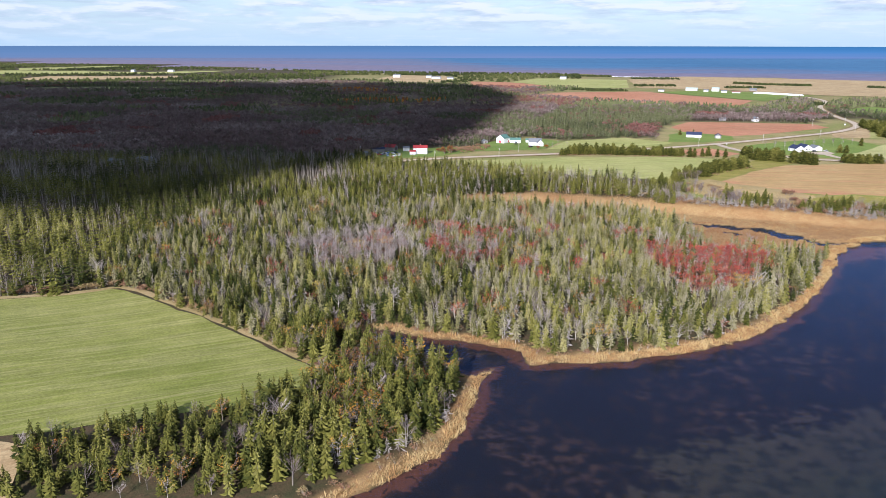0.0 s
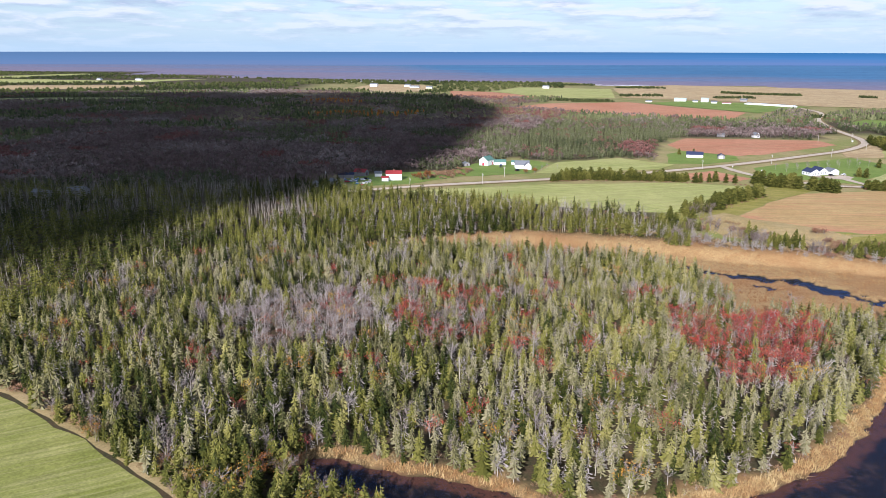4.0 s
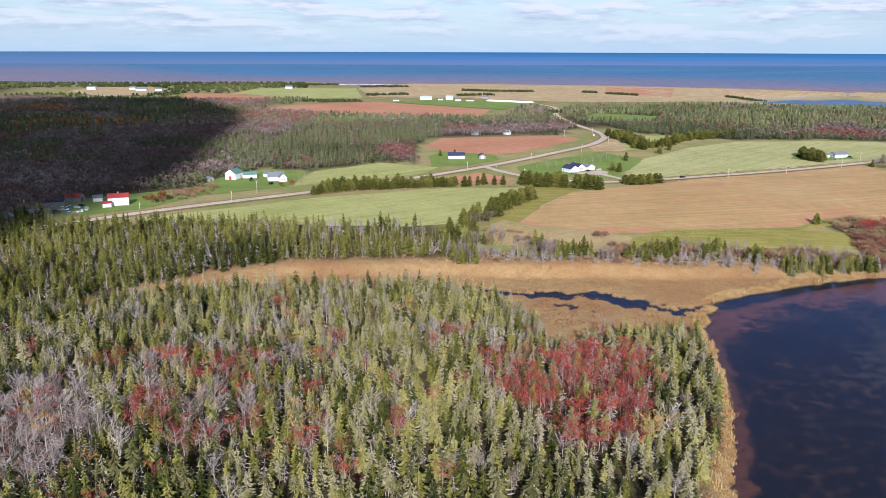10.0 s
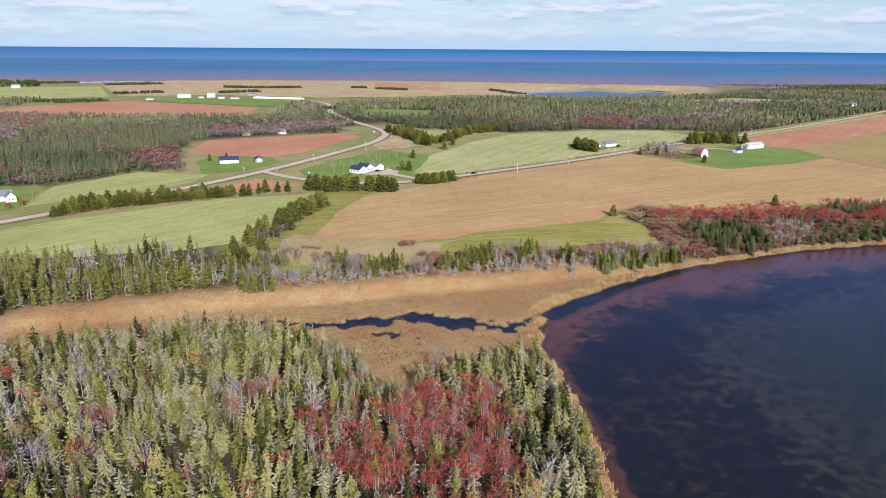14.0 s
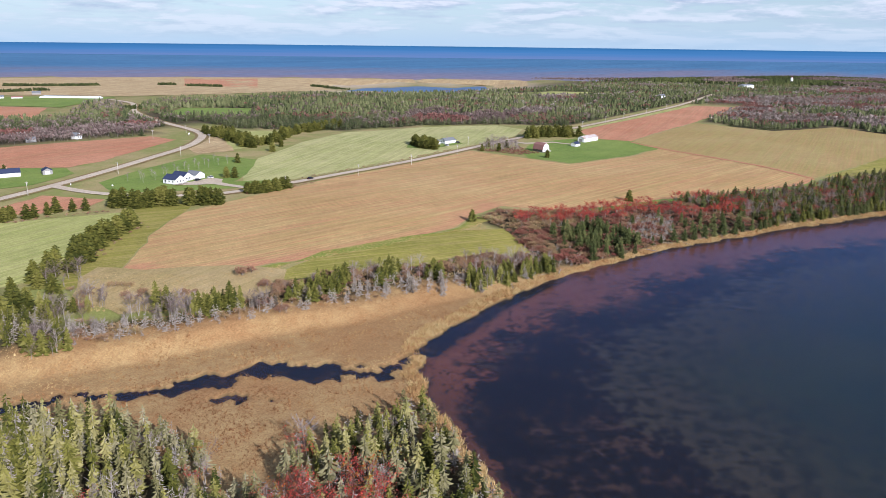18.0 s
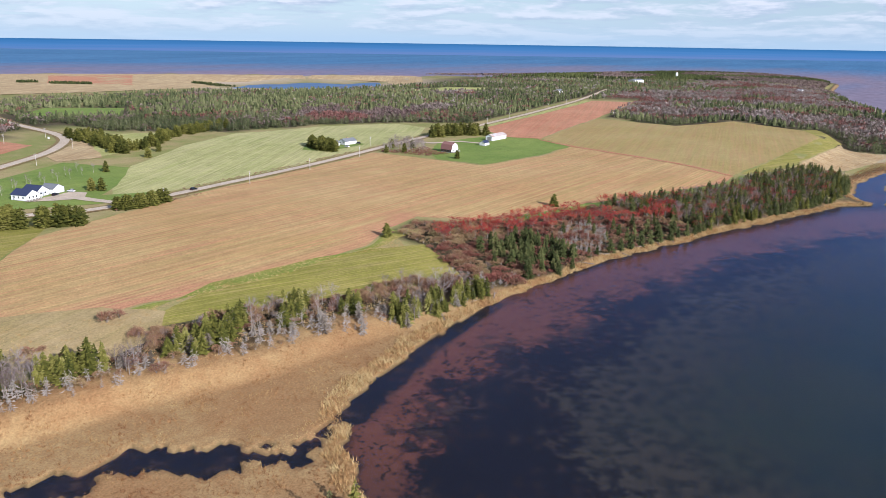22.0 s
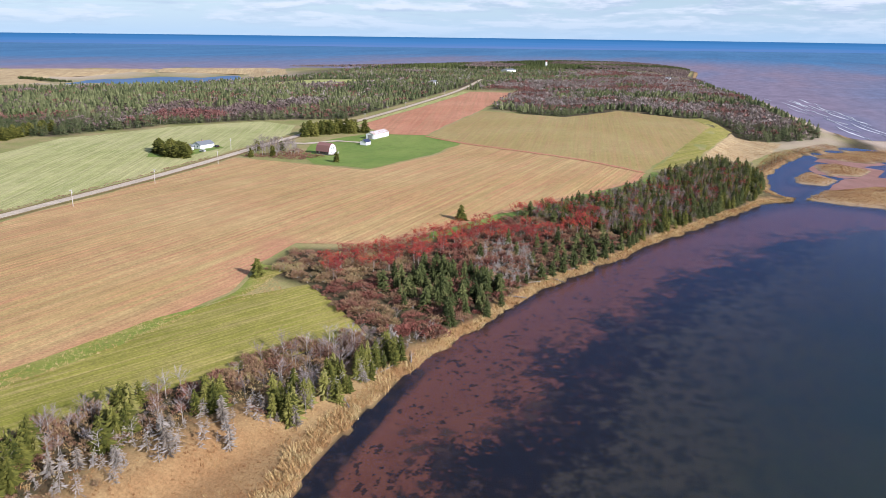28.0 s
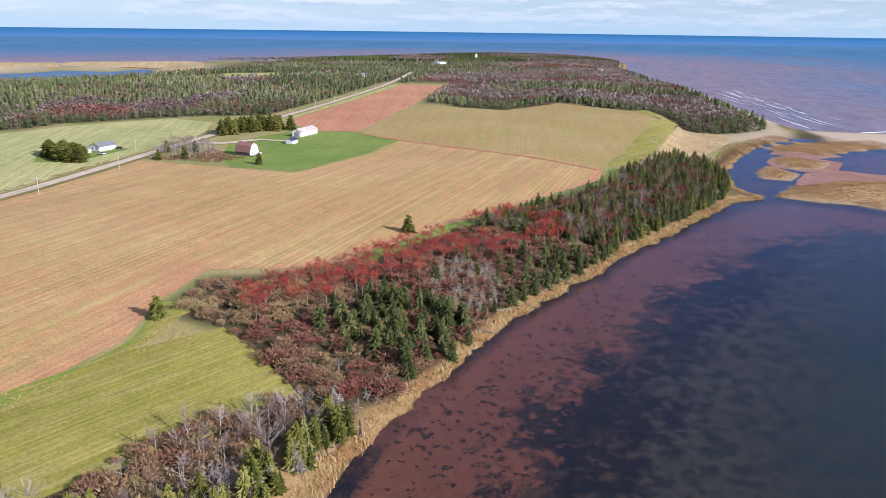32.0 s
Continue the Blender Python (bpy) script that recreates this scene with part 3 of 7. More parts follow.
def ashore(x, y):
    """Distance from the water's edge, positive on land."""
    d = depth_in(x, y, LAND)
    for isle in ISLANDS:
        d = np.maximum(d, depth_in(x, y, isle))
    d = d + (fuzz(x, y, 9.0) - 0.5) * 3.4 + (fuzz(x + 7, y, 3.6) - 0.5) * 1.7
    return np.minimum(d, -depth_in(x, y, LAGOON))


def in_creek(x, y):
    d = depth_in(x, y, CREEK)
    for p in POOLS:
        d = np.maximum(d, depth_in(x, y, p))
    return d - 0.5 + (fuzz(x, y, 6.0) - 0.5) * 4.0 + (fuzz(x + 31, y, 2.9) - 0.55) * 6.0


def smooth(a, b, v):
    t = np.clip((v - a) / (b - a), 0, 1)
    return t * t * (3 - 2 * t)


def height(x, y):
    x, y = np.asarray(x, float), np.asarray(y, float)
    d = ashore(x, y)
    dp = np.maximum(0, -depth_in(x, y, PENINSULA))
    top = 2.6 + 6.2 * smooth(0, 130, dp)
    top = top * (1 - 0.9 * smooth(640, 700, x) * smooth(330, 290, y) * smooth(1000, 900, x))
    z = 0.7 * smooth(0, 3, d) + top * (1 - np.exp(-np.maximum(d - 3, 0) / 50)) + (fuzz(x, y, 160) - 0.5) * 2.4 * smooth(40, 260, d)
    m = smooth(-4, 7, depth_in(x, y, MARSH))
    z = np.where(d > 0, z * (1 - m) + (0.45 + 0.3 * fuzz(x, y, 9.0)) * m, -np.minimum(-d * 0.09, 0.9))
    c = in_creek(x, y)
    k = smooth(-0.7, 0.7, c) * smooth(0.2, 0.5, m)
    return z * (1 - k) - 0.3 * k


def mesh_of(name, v, f, mats, midx=None, attrs=None, smooth_shade=False):
    """A mesh from arrays of places and triangles."""
    v, f = np.asarray(v, np.float32), np.asarray(f, np.int32)
    me = bpy.data.meshes.new(name)
    k = f.shape[1]
    me.vertices.add(len(v))
    me.vertices.foreach_set("co", v.ravel())
    me.loops.add(len(f) * k)
    me.loops.foreach_set("vertex_index", f.ravel())
    me.polygons.add(len(f))
    me.polygons.foreach_set("loop_start", np.arange(0, len(f) * k, k, dtype=np.int32))
    me.polygons.foreach_set("loop_total", np.full(len(f), k, np.int32))
    for m in mats:
        me.materials.append(m)
    if midx is not None:
        me.polygons.foreach_set("material_index", np.asarray(midx, np.int32))
    me.polygons.foreach_set("use_smooth", np.full(len(f), smooth_shade))
    for key, val in (attrs or {}).items():
        a = me.attributes.new(key, "FLOAT", "POINT")
        a.data.foreach_set("value", np.asarray(val, np.float32))
    me.update(calc_edges=True)
    me.validate()
    return me


def steps(a, b, fine, far_low, far_high, grow=1.16):
    mid = np.arange(a, b + 0.01, fine)
    lo, hi, s = [], [], fine
    p = a
    while p > far_low:
        s *= grow
        p -= s
        lo.append(p)
    p, s = b, fine
    while p < far_high:
        s *= grow
        p += s
        hi.append(p)
    return np.array(lo[::-1] + list(mid) + hi)


GX, GY = steps(-150, 720, 3.2, -6500, 6500), steps(140, 680, 3.2, -6500, 6500)
GX, GY = [np.unique(np.round(np.concatenate([a[(a < lo) | (a > hi)], np.arange(lo, hi + 0.1, 1.5)]), 3)) for a, lo, hi in ((GX, 90, 420), (GY, 345, 470))]
gx, gy = np.meshgrid(GX, GY)
gx, gy = gx.ravel(), gy.ravel()
nx, ny = len(GX), len(GY)
cells = (np.arange(ny - 1)[:, None] * nx + np.arange(nx - 1)[None, :]).ravel()
quads = np.stack([cells, cells + 1, cells + nx + 1, cells + nx], 1)
g_shore = ashore(gx, gy)
gz = height(gx, gy)
g_wide = 5 + 17 * smooth(194, 232, gx) + 15 * smooth(250, 310, gx) + 4 * smooth(430, 520, gx) + 90 * smooth(500, 640, gx)                # width of the red shallows
g_wet = np.where(gz < 0, np.where(g_shore > 1, 1.1, np.maximum(-g_shore, 0.05) / g_wide), 0.0)
chan_w = 10.5 - 6.0 * smooth(245, 330, gx)
chan = smooth(chan_w, chan_w * 0.6, away(gx, gy, NORTH_SHORE[:9], False)) * smooth(370, 300, gx)   # dark channel out of the creek
g_wet = np.maximum(g_wet, 1.15 * chan * (gz < 0))
g_silt = (0.45 + 0.55 * smooth(194, 226, gx + 0 * gy)) * (g_shore < 1)
g_silt = g_silt * (1 - chan)
g_silt = np.maximum(g_silt, 0.55 * smooth(60, 30, gx) * smooth(245, 230, gy))
g_straw = np.maximum(smooth(-16, -6, depth_in(gx, gy, MARSH) + 6 * (fuzz(gx, gy, 12) - 0.5)), smooth(np.where(gx < 215, 8, np.where(gx < 330, 14, 8)), np.where(gx < 215, 4, np.where(gx < 330, 9, 4)), g_shore + (fuzz(gx, gy, 8) - 0.5) * 6))
for isle in ISLANDS:
    g_straw = np.maximum(g_straw, smooth(0, 5, depth_in(gx, gy, isle)))
g_straw = g_straw * (gz > -0.02)
g_meadow = smooth(140, 165, gx + 0.5 * np.maximum(gy - 560, 0)) * smooth(405, 425, gy + 0.3 * (gx - 200)) * smooth(1000, 940, gy) * smooth(8, 16, g_shore) * smooth(-15, -26, depth_in(gx, gy, MARSH) + 8 * (fuzz(gx, gy, 12) - 0.5))
g_meadow = g_meadow * smooth(4, -4, depth_in(gx, gy, FAR_WOOD))
g_meadow = np.maximum(g_meadow, 0.85 * smooth(1100, 1160, gy) * smooth(-350, -250, gx))
g_meadow = g_meadow * smooth(2, -6, depth_in(gx, gy, [(345, 404), (402, 391), (470, 364), (560, 322), (690, 292), (720, 300), (660, 336), (516, 394), (463, 420), (425, 434), (404, 456), (394, 474), (366, 474), (362, 452), (348, 436), (336, 418)]))
bar = [(872, 208), (820, 262), (765, 296), (830, 285), (960, 212)] 
g_sand = np.maximum(smooth(-6, 6, depth_in(gx, gy, SAND_BAR)), smooth(-8, 8, depth_in(gx, gy, bar)) * 0.7)
g_sand = np.maximum(g_sand, 0.8 * smooth(-120, -80, depth_in(gx, gy, LAGOON)) * (gz > 0))
g_sand = np.maximum(g_sand, smooth(16, 5, g_shore) * (((gx > 950) & (gx < 1900)) | (gy > 1100)) * (gz > 0))
g_meadow = np.maximum(g_meadow, smooth(-90, -62, gx) * smooth(-8, 8, gy - 600 - 0.3 * gx) * smooth(8, -8, gy - 690 - 0.45 * np.maximum(gx, 0)) * (gx < 400))
for isle in ISLANDS:
    g_sand = np.maximum(g_sand, 0.3 * smooth(-3, 0, depth_in(gx, gy, isle)) * smooth(7, 3, depth_in(gx, gy, isle)))
THICKET = [(205, 468), (238, 447), (270, 437), (300, 428), (326, 412), (344, 404), (352, 420), (338, 420), (318, 431), (300, 441), (276, 453), (250, 464), (222, 476)]
bare = smooth(-5, 2, depth_in(gx, gy, THICKET) + 4 * (fuzz(gx, gy, 6) - 0.5))
g_straw, g_meadow = g_straw * (1 - 0.45 * bare), g_meadow * (1 - bare)
ground = tagged(new("ground", mesh_of("ground", np.stack([gx, gy, gz], 1), quads, [GROUND], attrs={"shore": g_wet, "straw": g_straw, "meadow": g_meadow, "silt": g_silt, "sand": g_sand, "offing": np.clip(-g_shore / 58.0, 0, 6)}, smooth_shade=True)),
                "low coastal land with dry grass banks and a muddy pond bed", "ground", kind="structure")

POND_AREA = [(-6400, -6400), (1600, -6400), (1120, -250), (985, -20), (915, 110), (905, 200), (905, 440), (-200, 520), (-6400, 520)]
cx, cy = gx[quads].mean(1), gy[quads].mean(1)
on_pond = within(cx, cy, POND_AREA)
wet_near = g_shore[quads].min(1) < 25


def sheet(name, keep, material, label, category, off=None):
    use, inv = np.unique(quads[keep], return_inverse=True)
    me = mesh_of(name, np.stack([gx[use], gy[use], np.zeros(len(use))], 1), inv.reshape(-1, 4), [material], attrs={"shore": np.maximum(-g_shore[use], 0) * (1 - 0.6 * smooth(600, -300, gx[use])) if off is None else np.full(len(use), off)})
    return tagged(new(name, me), label, category, kind="structure")


creek_near = (in_creek(gx, gy)[quads].max(1) > -4) & (depth_in(gx, gy, MARSH)[quads].max(1) > -4)
sheet("pond", on_pond & (wet_near | creek_near), POND, "calm dark blue pond with red mud shallows and weed", "water")
in_lagoon = depth_in(cx, cy, LAGOON) > -30
sheet("lagoon", in_lagoon, SEA, "small bright blue lagoon behind the dunes", "water", 900.0)
sheet("sea", ~on_pond & wet_near & ~in_lagoon, SEA, "wide blue sea turning red-brown near the shore", "water")

# ---- fields, lawns, road ----
FIELDS = []
FIELDS.append(("hay_field", HAY, [(-200, 286), (-151, 302), (-138, 311), (-130, 309), (-101, 286), (-75, 266), (-53, 246), (-34, 228), (-41, 211), (-58, 204), (-80, 196), (-112, 185), (-200, 165)], "pale green mown hay field with swath lines"))
FIELDS.append(("hay_field", GRASS, [(-9, 612), (101, 642), (199, 648), (247, 627), (262, 614), (203, 566), (169, 541), (140, 545), (100, 560), (60, 580), (10, 597)], "smooth green hay field beside the road"))
FIELDS.append(("stubble_field", STUBBLE, [(197, 528), (242, 576), (274, 600), (323, 606), (384, 614), (501, 619), (567, 620), (562, 560), (558, 521), (634, 503), (695, 503), (655, 405), (626, 360),
                                (596, 363), (516, 401), (463, 428), (430, 440), (412, 456), (402, 480), (373, 480), (344, 472), (300, 476), (250, 488), (216, 501)], "golden brown grain stubble field with red soil rows"))
FIELDS.append(("stubble_field", STUBBLE2, [(716, 540), (947, 560), (923, 466), (1014, 419), (960, 340), (905, 320), (715, 349), (626, 362), (654, 406), (695, 503)], "olive gold stubble field beside a spruce wood"))
FIELDS.append(("red_soil_field", RED_SOIL, [(760, 622), (1203, 652), (1216, 590), (947, 563), (723, 543), (716, 573)], "strip of freshly tilled red soil"))
FIELDS.append(("grass_strip", GRASS, [(770, 632), (1203, 664), (1203, 653), (760, 623)], "green grass strip beside the road"))
FIELDS.append(("lawn", LAWN, [(674, 600), (705, 592), (714, 575), (721, 541), (695, 504), (634, 506), (563, 522), (566, 562), (590, 585), (640, 604)], "bright green mown lawn round the homestead"))
FIELDS.append(("pasture", PASTURE, [(236, 480), (269, 486), (311, 477), (341, 467), (362, 452), (350, 436), (335, 418), (318, 428), (300, 438), (278, 450), (252, 462), (228, 474)], "mossy green pasture with curved mowing marks"))
FIELDS.append(("grass_margin", PASTURE, [(168, 524), (186, 546), (222, 588), (252, 618), (277, 640), (300, 624), (276, 602), (243, 578), (196, 528), (216, 499), (250, 486), (300, 474), (344, 470), (373, 478), (374, 466), (345, 466), (311, 479), (269, 489), (235, 484)], "grassy field margin with tyre tracks"))
FIELDS.append(("pasture", PALE, [(342, 638), (365, 669), (419, 718), (506, 765), (592, 795), (685, 768), (752, 717), (735, 672), (680, 645), (586, 638), (472, 631), (375, 631)], "wide pale green pasture behind the road"))
FIELDS.append(("lawn", LAWN, [(276, 674), (330, 634), (375, 634), (345, 652), (372, 672), (415, 715), (400, 765), (330, 735), (285, 712)], "green lawn with an orchard round the bungalow"))
FIELDS.append(("pasture", GRASS, [(430, 768), (464, 774), (526, 802), (565, 847), (520, 880), (470, 830)], "small green pasture behind a hedge"))
FIELDS.append(("red_soil_field", RED_SOIL, [(262, 870), (300, 925), (440, 905), (440, 862), (389, 828), (329, 788), (300, 780), (262, 822)], "red tilled field inside the road bend"))
FIELDS.append(("red_soil_field", RED_SOIL, [(212, 684), (245, 699), (262, 662), (245, 650), (214, 655)], "small red tilled patch beside the junction"))
FIELDS.append(("red_soil_field", RED_SOIL, [(150, 1370), (227, 1465), (393, 1515), (519, 1275), (441, 1150), (295, 1230)], "large red tilled field"))
FIELDS.append(("grass_field", LAWN, [(420, 1500), (528, 1560), (680, 1390), (535, 1272)], "green field beside the farm sheds"))
FIELDS.append(("grass_field", GRASS, [(255, 2060), (470, 1960), (400, 1640), (257, 1640), (159, 1867)], "green field near the sea"))
FIELDS.append(("red_soil_field", RED_SOIL, [(70, 1900), (150, 1870), (250, 1640), (180, 1600), (60, 1680)], "red field near the sea"))
FIELDS.append(("grass_field", TAN, [(480, 1980), (700, 2200), (1150, 1950), (1380, 1680), (1520, 1480), (1460, 1420), (1300, 1480), (1150, 1420), (1120, 1290), (900, 1330), (700, 1400), (560, 1580), (420, 1650)], "dry tan coastal grassland"))
FIELDS.append(("dry_grassland", TAN, [(1400, 1148), (1545, 1262), (1470, 1425), (1560, 1480), (1720, 1340), (1660, 1230), (1500, 1130)], "tan dune grass beside the lagoon"))
FIELDS.append(("red_soil_field", RED_SOIL, [(1099, 1832), (1230, 1726), (1015, 1460), (932, 1583)], "pinkish bare field near the sea"))
FIELDS.append(("lawn", LAWN, [(1730, 695), (1800, 712), (1802, 765), (1750, 762)], "green clearing before the white lodge"))
FIELDS.append(("garden_plot", VERGE, [(-1, 682), (20, 664), (26, 700), (10, 704)], "bare brown garden plot beside the road"))
FIELDS.append(("lawn", LAWN, [(50, 745), (100, 772), (118, 745), (92, 690), (30, 672), (30, 705)], "green farmyard grass"))
FIELDS.append(("pasture", GRASS, [(95, 690), (124, 752), (188, 778), (225, 735), (206, 713)], "green pasture below the wood"))
FIELDS.append(("lawn", LAWN, [(222, 740), (240, 800), (262, 820), (298, 778), (290, 752), (255, 735)], "green lawn round the dark-roofed house"))
FIELDS.append(("lawn", LAWN, [(-60, 655), (-30, 690), (10, 700), (30, 672), (-5, 640), (-40, 630)], "grass yard of the red-roofed house"))
FIELDS.append(("dry_grassland", TAN, [(662, 340), (712, 328), (800, 316), (900, 302), (880, 299), (866, 290), (858, 262), (800, 274), (745, 292), (715, 316), (672, 330)], "dry tan grassland beside the spruce belt"))
FIELDS.append(("grass_strip", PASTURE, [(640, 357), (905, 322), (962, 341), (978, 330), (908, 302), (712, 330), (660, 342)], "green track along the field edge"))
FIELDS.append(("grass_field", GRASS, [(-126, 2150), (40, 2100), (20, 1960), (-110, 1950)], "green field beside far houses"))
FIELDS.append(("grass_field", GRASS, [(1180, 1010), (1340, 980), (1380, 900), (1250, 880)], "pale clearing in the wood"))
FIELDS.append(("grass_field", GRASS, [(-1500, 2550), (-700, 2600), (-800, 2350), (-1600, 2250)], "green coastal field"))
FIELDS.append(("lawn", LAWN, [(640, 1010), (700, 1080), (640, 1150), (560, 1080)], "green field among trees"))
FIELDS.append(("lawn", LAWN, [(555, 652), (600, 652), (610, 680), (570, 690), (545, 675)], "green yard beside the road"))
FIELDS.append(("dry_grassland", TAN, [(-130, 176), (-118, 184), (-104, 180), (-95, 158), (-130, 140)], "brown rough grass beside the wood"))
FIELDS.append(("dry_grassland", TAN, [(400, 770), (430, 762), (470, 832), (490, 880), (455, 835), (410, 800)], "brown scrubby bank inside the bend"))
FIELDS.append(("rough_grassland", STRAW, [(192, 538), (203, 521), (216, 513), (232, 500), (240, 480), (226, 466), (210, 466), (192, 478), (172, 488), (168, 512), (180, 530)], "straw-coloured rough grass behind the marsh"))
FIELDS.append(("grass_field", GRASS, [(-1558, 2812), (-1319, 3100), (-1200, 2960), (-1421, 2571)], "green field on the western shore"))
FIELDS.append(("dry_grassland", TAN, [(-1101, 2004), (-1106, 2150), (-763, 2200), (-710, 2068), (-866, 1958), (-1046, 1906)], "tan bog strip in the western woods"))
FIELDS.append(("grass_field", GRASS, [(-862, 1580), (-741, 1633), (-563, 1654), (-533, 1569), (-826, 1518)], "narrow green field in the western woods"))
FIELDS.append(("dry_grassland", TAN, [(-174, 2042), (-129, 2230), (9, 2180), (15, 1893), (-89, 1822)], "tan grassland round the coast houses"))
ROAD = [(-60, 606), (-9, 626), (52, 646), (99, 661), (143, 676), (195, 696), (260, 722), (313, 748), (364, 778), (410, 806), (445, 836), (478, 876), (500, 925), (512, 972), (530, 1040), (570, 1150), (640, 1280), (650, 1400)]
LANE = [(262, 722), (264, 700), (271, 675), (290, 645), (327, 623), (428, 623), (571, 628), (713, 636), (800, 638), (959, 651), (1224, 676), (1500, 720)]

OPEN_LAND = [f[2] for f in FIELDS]
SOUTH_EDGE = [(197, 527), (206, 512), (218, 502), (250, 489), (300, 477), (344, 473), (373, 481), (398, 481)]
EAST_EDGE = [(398, 481), (411, 458), (428, 443), (463, 430), (516, 403), (596, 365), (626, 362)]


def drape(name, outline, material, lift, cell):
    """A sheet that follows the ground inside an outline."""
    from mathutils.geometry import delaunay_2d_cdt
    p = []
    for (ax, ay), (bx, by) in zip(outline, outline[1:] + outline[:1]):
        n = max(1, int(math.hypot(bx - ax, by - ay) / cell))
        for i in range(n):
            u = ax + (bx - ax) * i / n
            w = ay + (by - ay) * i / n
            p.append((u + (float(fuzz(u, w, 9.0)) - 0.5) * 2.2, w + (float(fuzz(w, u, 9.0)) - 0.5) * 2.2))
    edge = len(p)
    xs, ys = [q[0] for q in p], [q[1] for q in p]
    ix, iy = np.meshgrid(np.arange(min(xs), max(xs), cell), np.arange(min(ys), max(ys), cell))
    ix, iy = ix.ravel(), iy.ravel()
    ok = depth_in(ix, iy, p) > cell * 0.4
    p += list(zip(ix[ok].tolist(), iy[ok].tolist()))
    v, _, f, *_ = delaunay_2d_cdt([Vector(q) for q in p], [(i, (i + 1) % edge) for i in range(edge)], [], 1, 1e-4)
    co = np.array([(q[0], q[1]) for q in v])
    red = np.zeros(len(co))
    if material is STUBBLE:
        red = np.maximum(smooth(15, 1, away(co[:, 0], co[:, 1], SOUTH_EDGE, False) + 9 * (fuzz(co[:, 0], co[:, 1], 12) - 0.5)), smooth(5, 1, away(co[:, 0], co[:, 1], EAST_EDGE, False)))
    elif material is STUBBLE2:
        red = smooth(4.5, 1.5, away(co[:, 0], co[:, 1], [(716, 540), (695, 503), (674, 453), (654, 406), (626, 362)], False) + 2 * (fuzz(co[:, 0], co[:, 1], 8) - 0.5))
    elif name == "grass_margin":
        red = -smooth(7, 2, away(co[:, 0], co[:, 1], SOUTH_EDGE, False) + 3 * (fuzz(co[:, 0], co[:, 1], 9) - 0.5))
    me = mesh_of(name, np.column_stack([co, height(co[:, 0], co[:, 1]) + lift]), np.array(f), [material], attrs={"soil": np.maximum(red, 0), "lush": np.maximum(-red, 0)}, smooth_shade=True)
    return new(name, me)


for n, (name, material, outline, label) in enumerate(FIELDS):
    span = max(max(q[0] for q in outline) - min(q[0] for q in outline), max(q[1] for q in outline) - min(q[1] for q in outline))
    far = min(q[1] for q in outline) > 900 or min(q[0] for q in outline) < -500
    tagged(drape(name, outline, material, (0.4 if far else 0.07) + 0.005 * n, 5.0 if material in (STUBBLE, STUBBLE2) or name == "grass_margin" else max(4.0, span / 30)), label, "field", kind="structure")


def ribbon(line, width, material, lift, name, label, category, ragged=0.0):
    """A band of even width that follows a line over the ground."""
    pts = [Vector(p) for p in line]
    fine = []
    for i in range(len(pts) - 1):
        a, b, c, d = pts[max(i - 1, 0)], pts[i], pts[i + 1], pts[min(i + 2, len(pts) - 1)]
        n = max(2, int((c - b).length / 6))
        for k in range(n):
            t = k / n
            fine.append(0.5 * ((2 * b) + (c - a) * t + (2 * a - 5 * b + 4 * c - d) * t * t + (3 * b - a - 3 * c + d) * t ** 3))
    fine.append(pts[-1])
    v = []
    for i, p in enumerate(fine):
        s = (fine[min(i + 1, len(fine) - 1)] - fine[max(i - 1, 0)]).normalized()
        for k in (-0.5, -0.17, 0.17, 0.5):
            q = p + Vector((-s.y, s.x)) * width * k * (1 + ragged * 1.6 * (float(fuzz(p.x * 1.7, p.y * 1.7 + 40 * k, 11.0)) - 0.5))
            v.append((q.x, q.y, float(height(q.x, q.y)) + lift + (0.08 if abs(k) < 0.3 else 0.0)))
    f = [(4 * i + j, 4 * i + 4 + j, 4 * i + 5 + j, 4 * i + 1 + j) for i in range(len(fine) - 1) for j in range(3)]
    me = mesh_of(name, v, f, [material], smooth_shade=True)
    me.flip_normals()
    return tagged(new(name, me), label, category, kind="structure")


ribbon([(430, 437), (463, 424), (516, 397), (596, 359), (632, 352)], 7.0, LAWN, 0.26, "grass_strip", "green strip along the scrub", "grass", 0.9)
ribbon([(-205, 288), (-152, 304), (-138, 312), (-128, 310), (-99, 288), (-73, 268), (-51, 248), (-33, 229)], 3.2, STRAW, 0.24, "grass_strip", "rim of straw-coloured grass round the hay field", "grass", 0.8)
ribbon([(716, 541), (695, 504), (674, 453), (654, 406), (627, 362)], 3.6, RED_SOIL, 0.26, "bare_strip", "strip of bare red soil between the stubble fields", "soil", 0.9)
ribbon(ROAD, 13.0, VERGE, 0.27, "verge", "brown grassy road verge", "verge")
ribbon(LANE[3:], 11.0, VERGE, 0.30, "verge", "brown grassy road verge", "verge")
ribbon(ROAD, 7.4, GRAVEL, 0.38, "road", "pale worn asphalt road with a wide bend", "road")
ribbon(LANE, 6.6, GRAVEL, 0.42, "road", "pale worn asphalt lane running to the cape", "road")

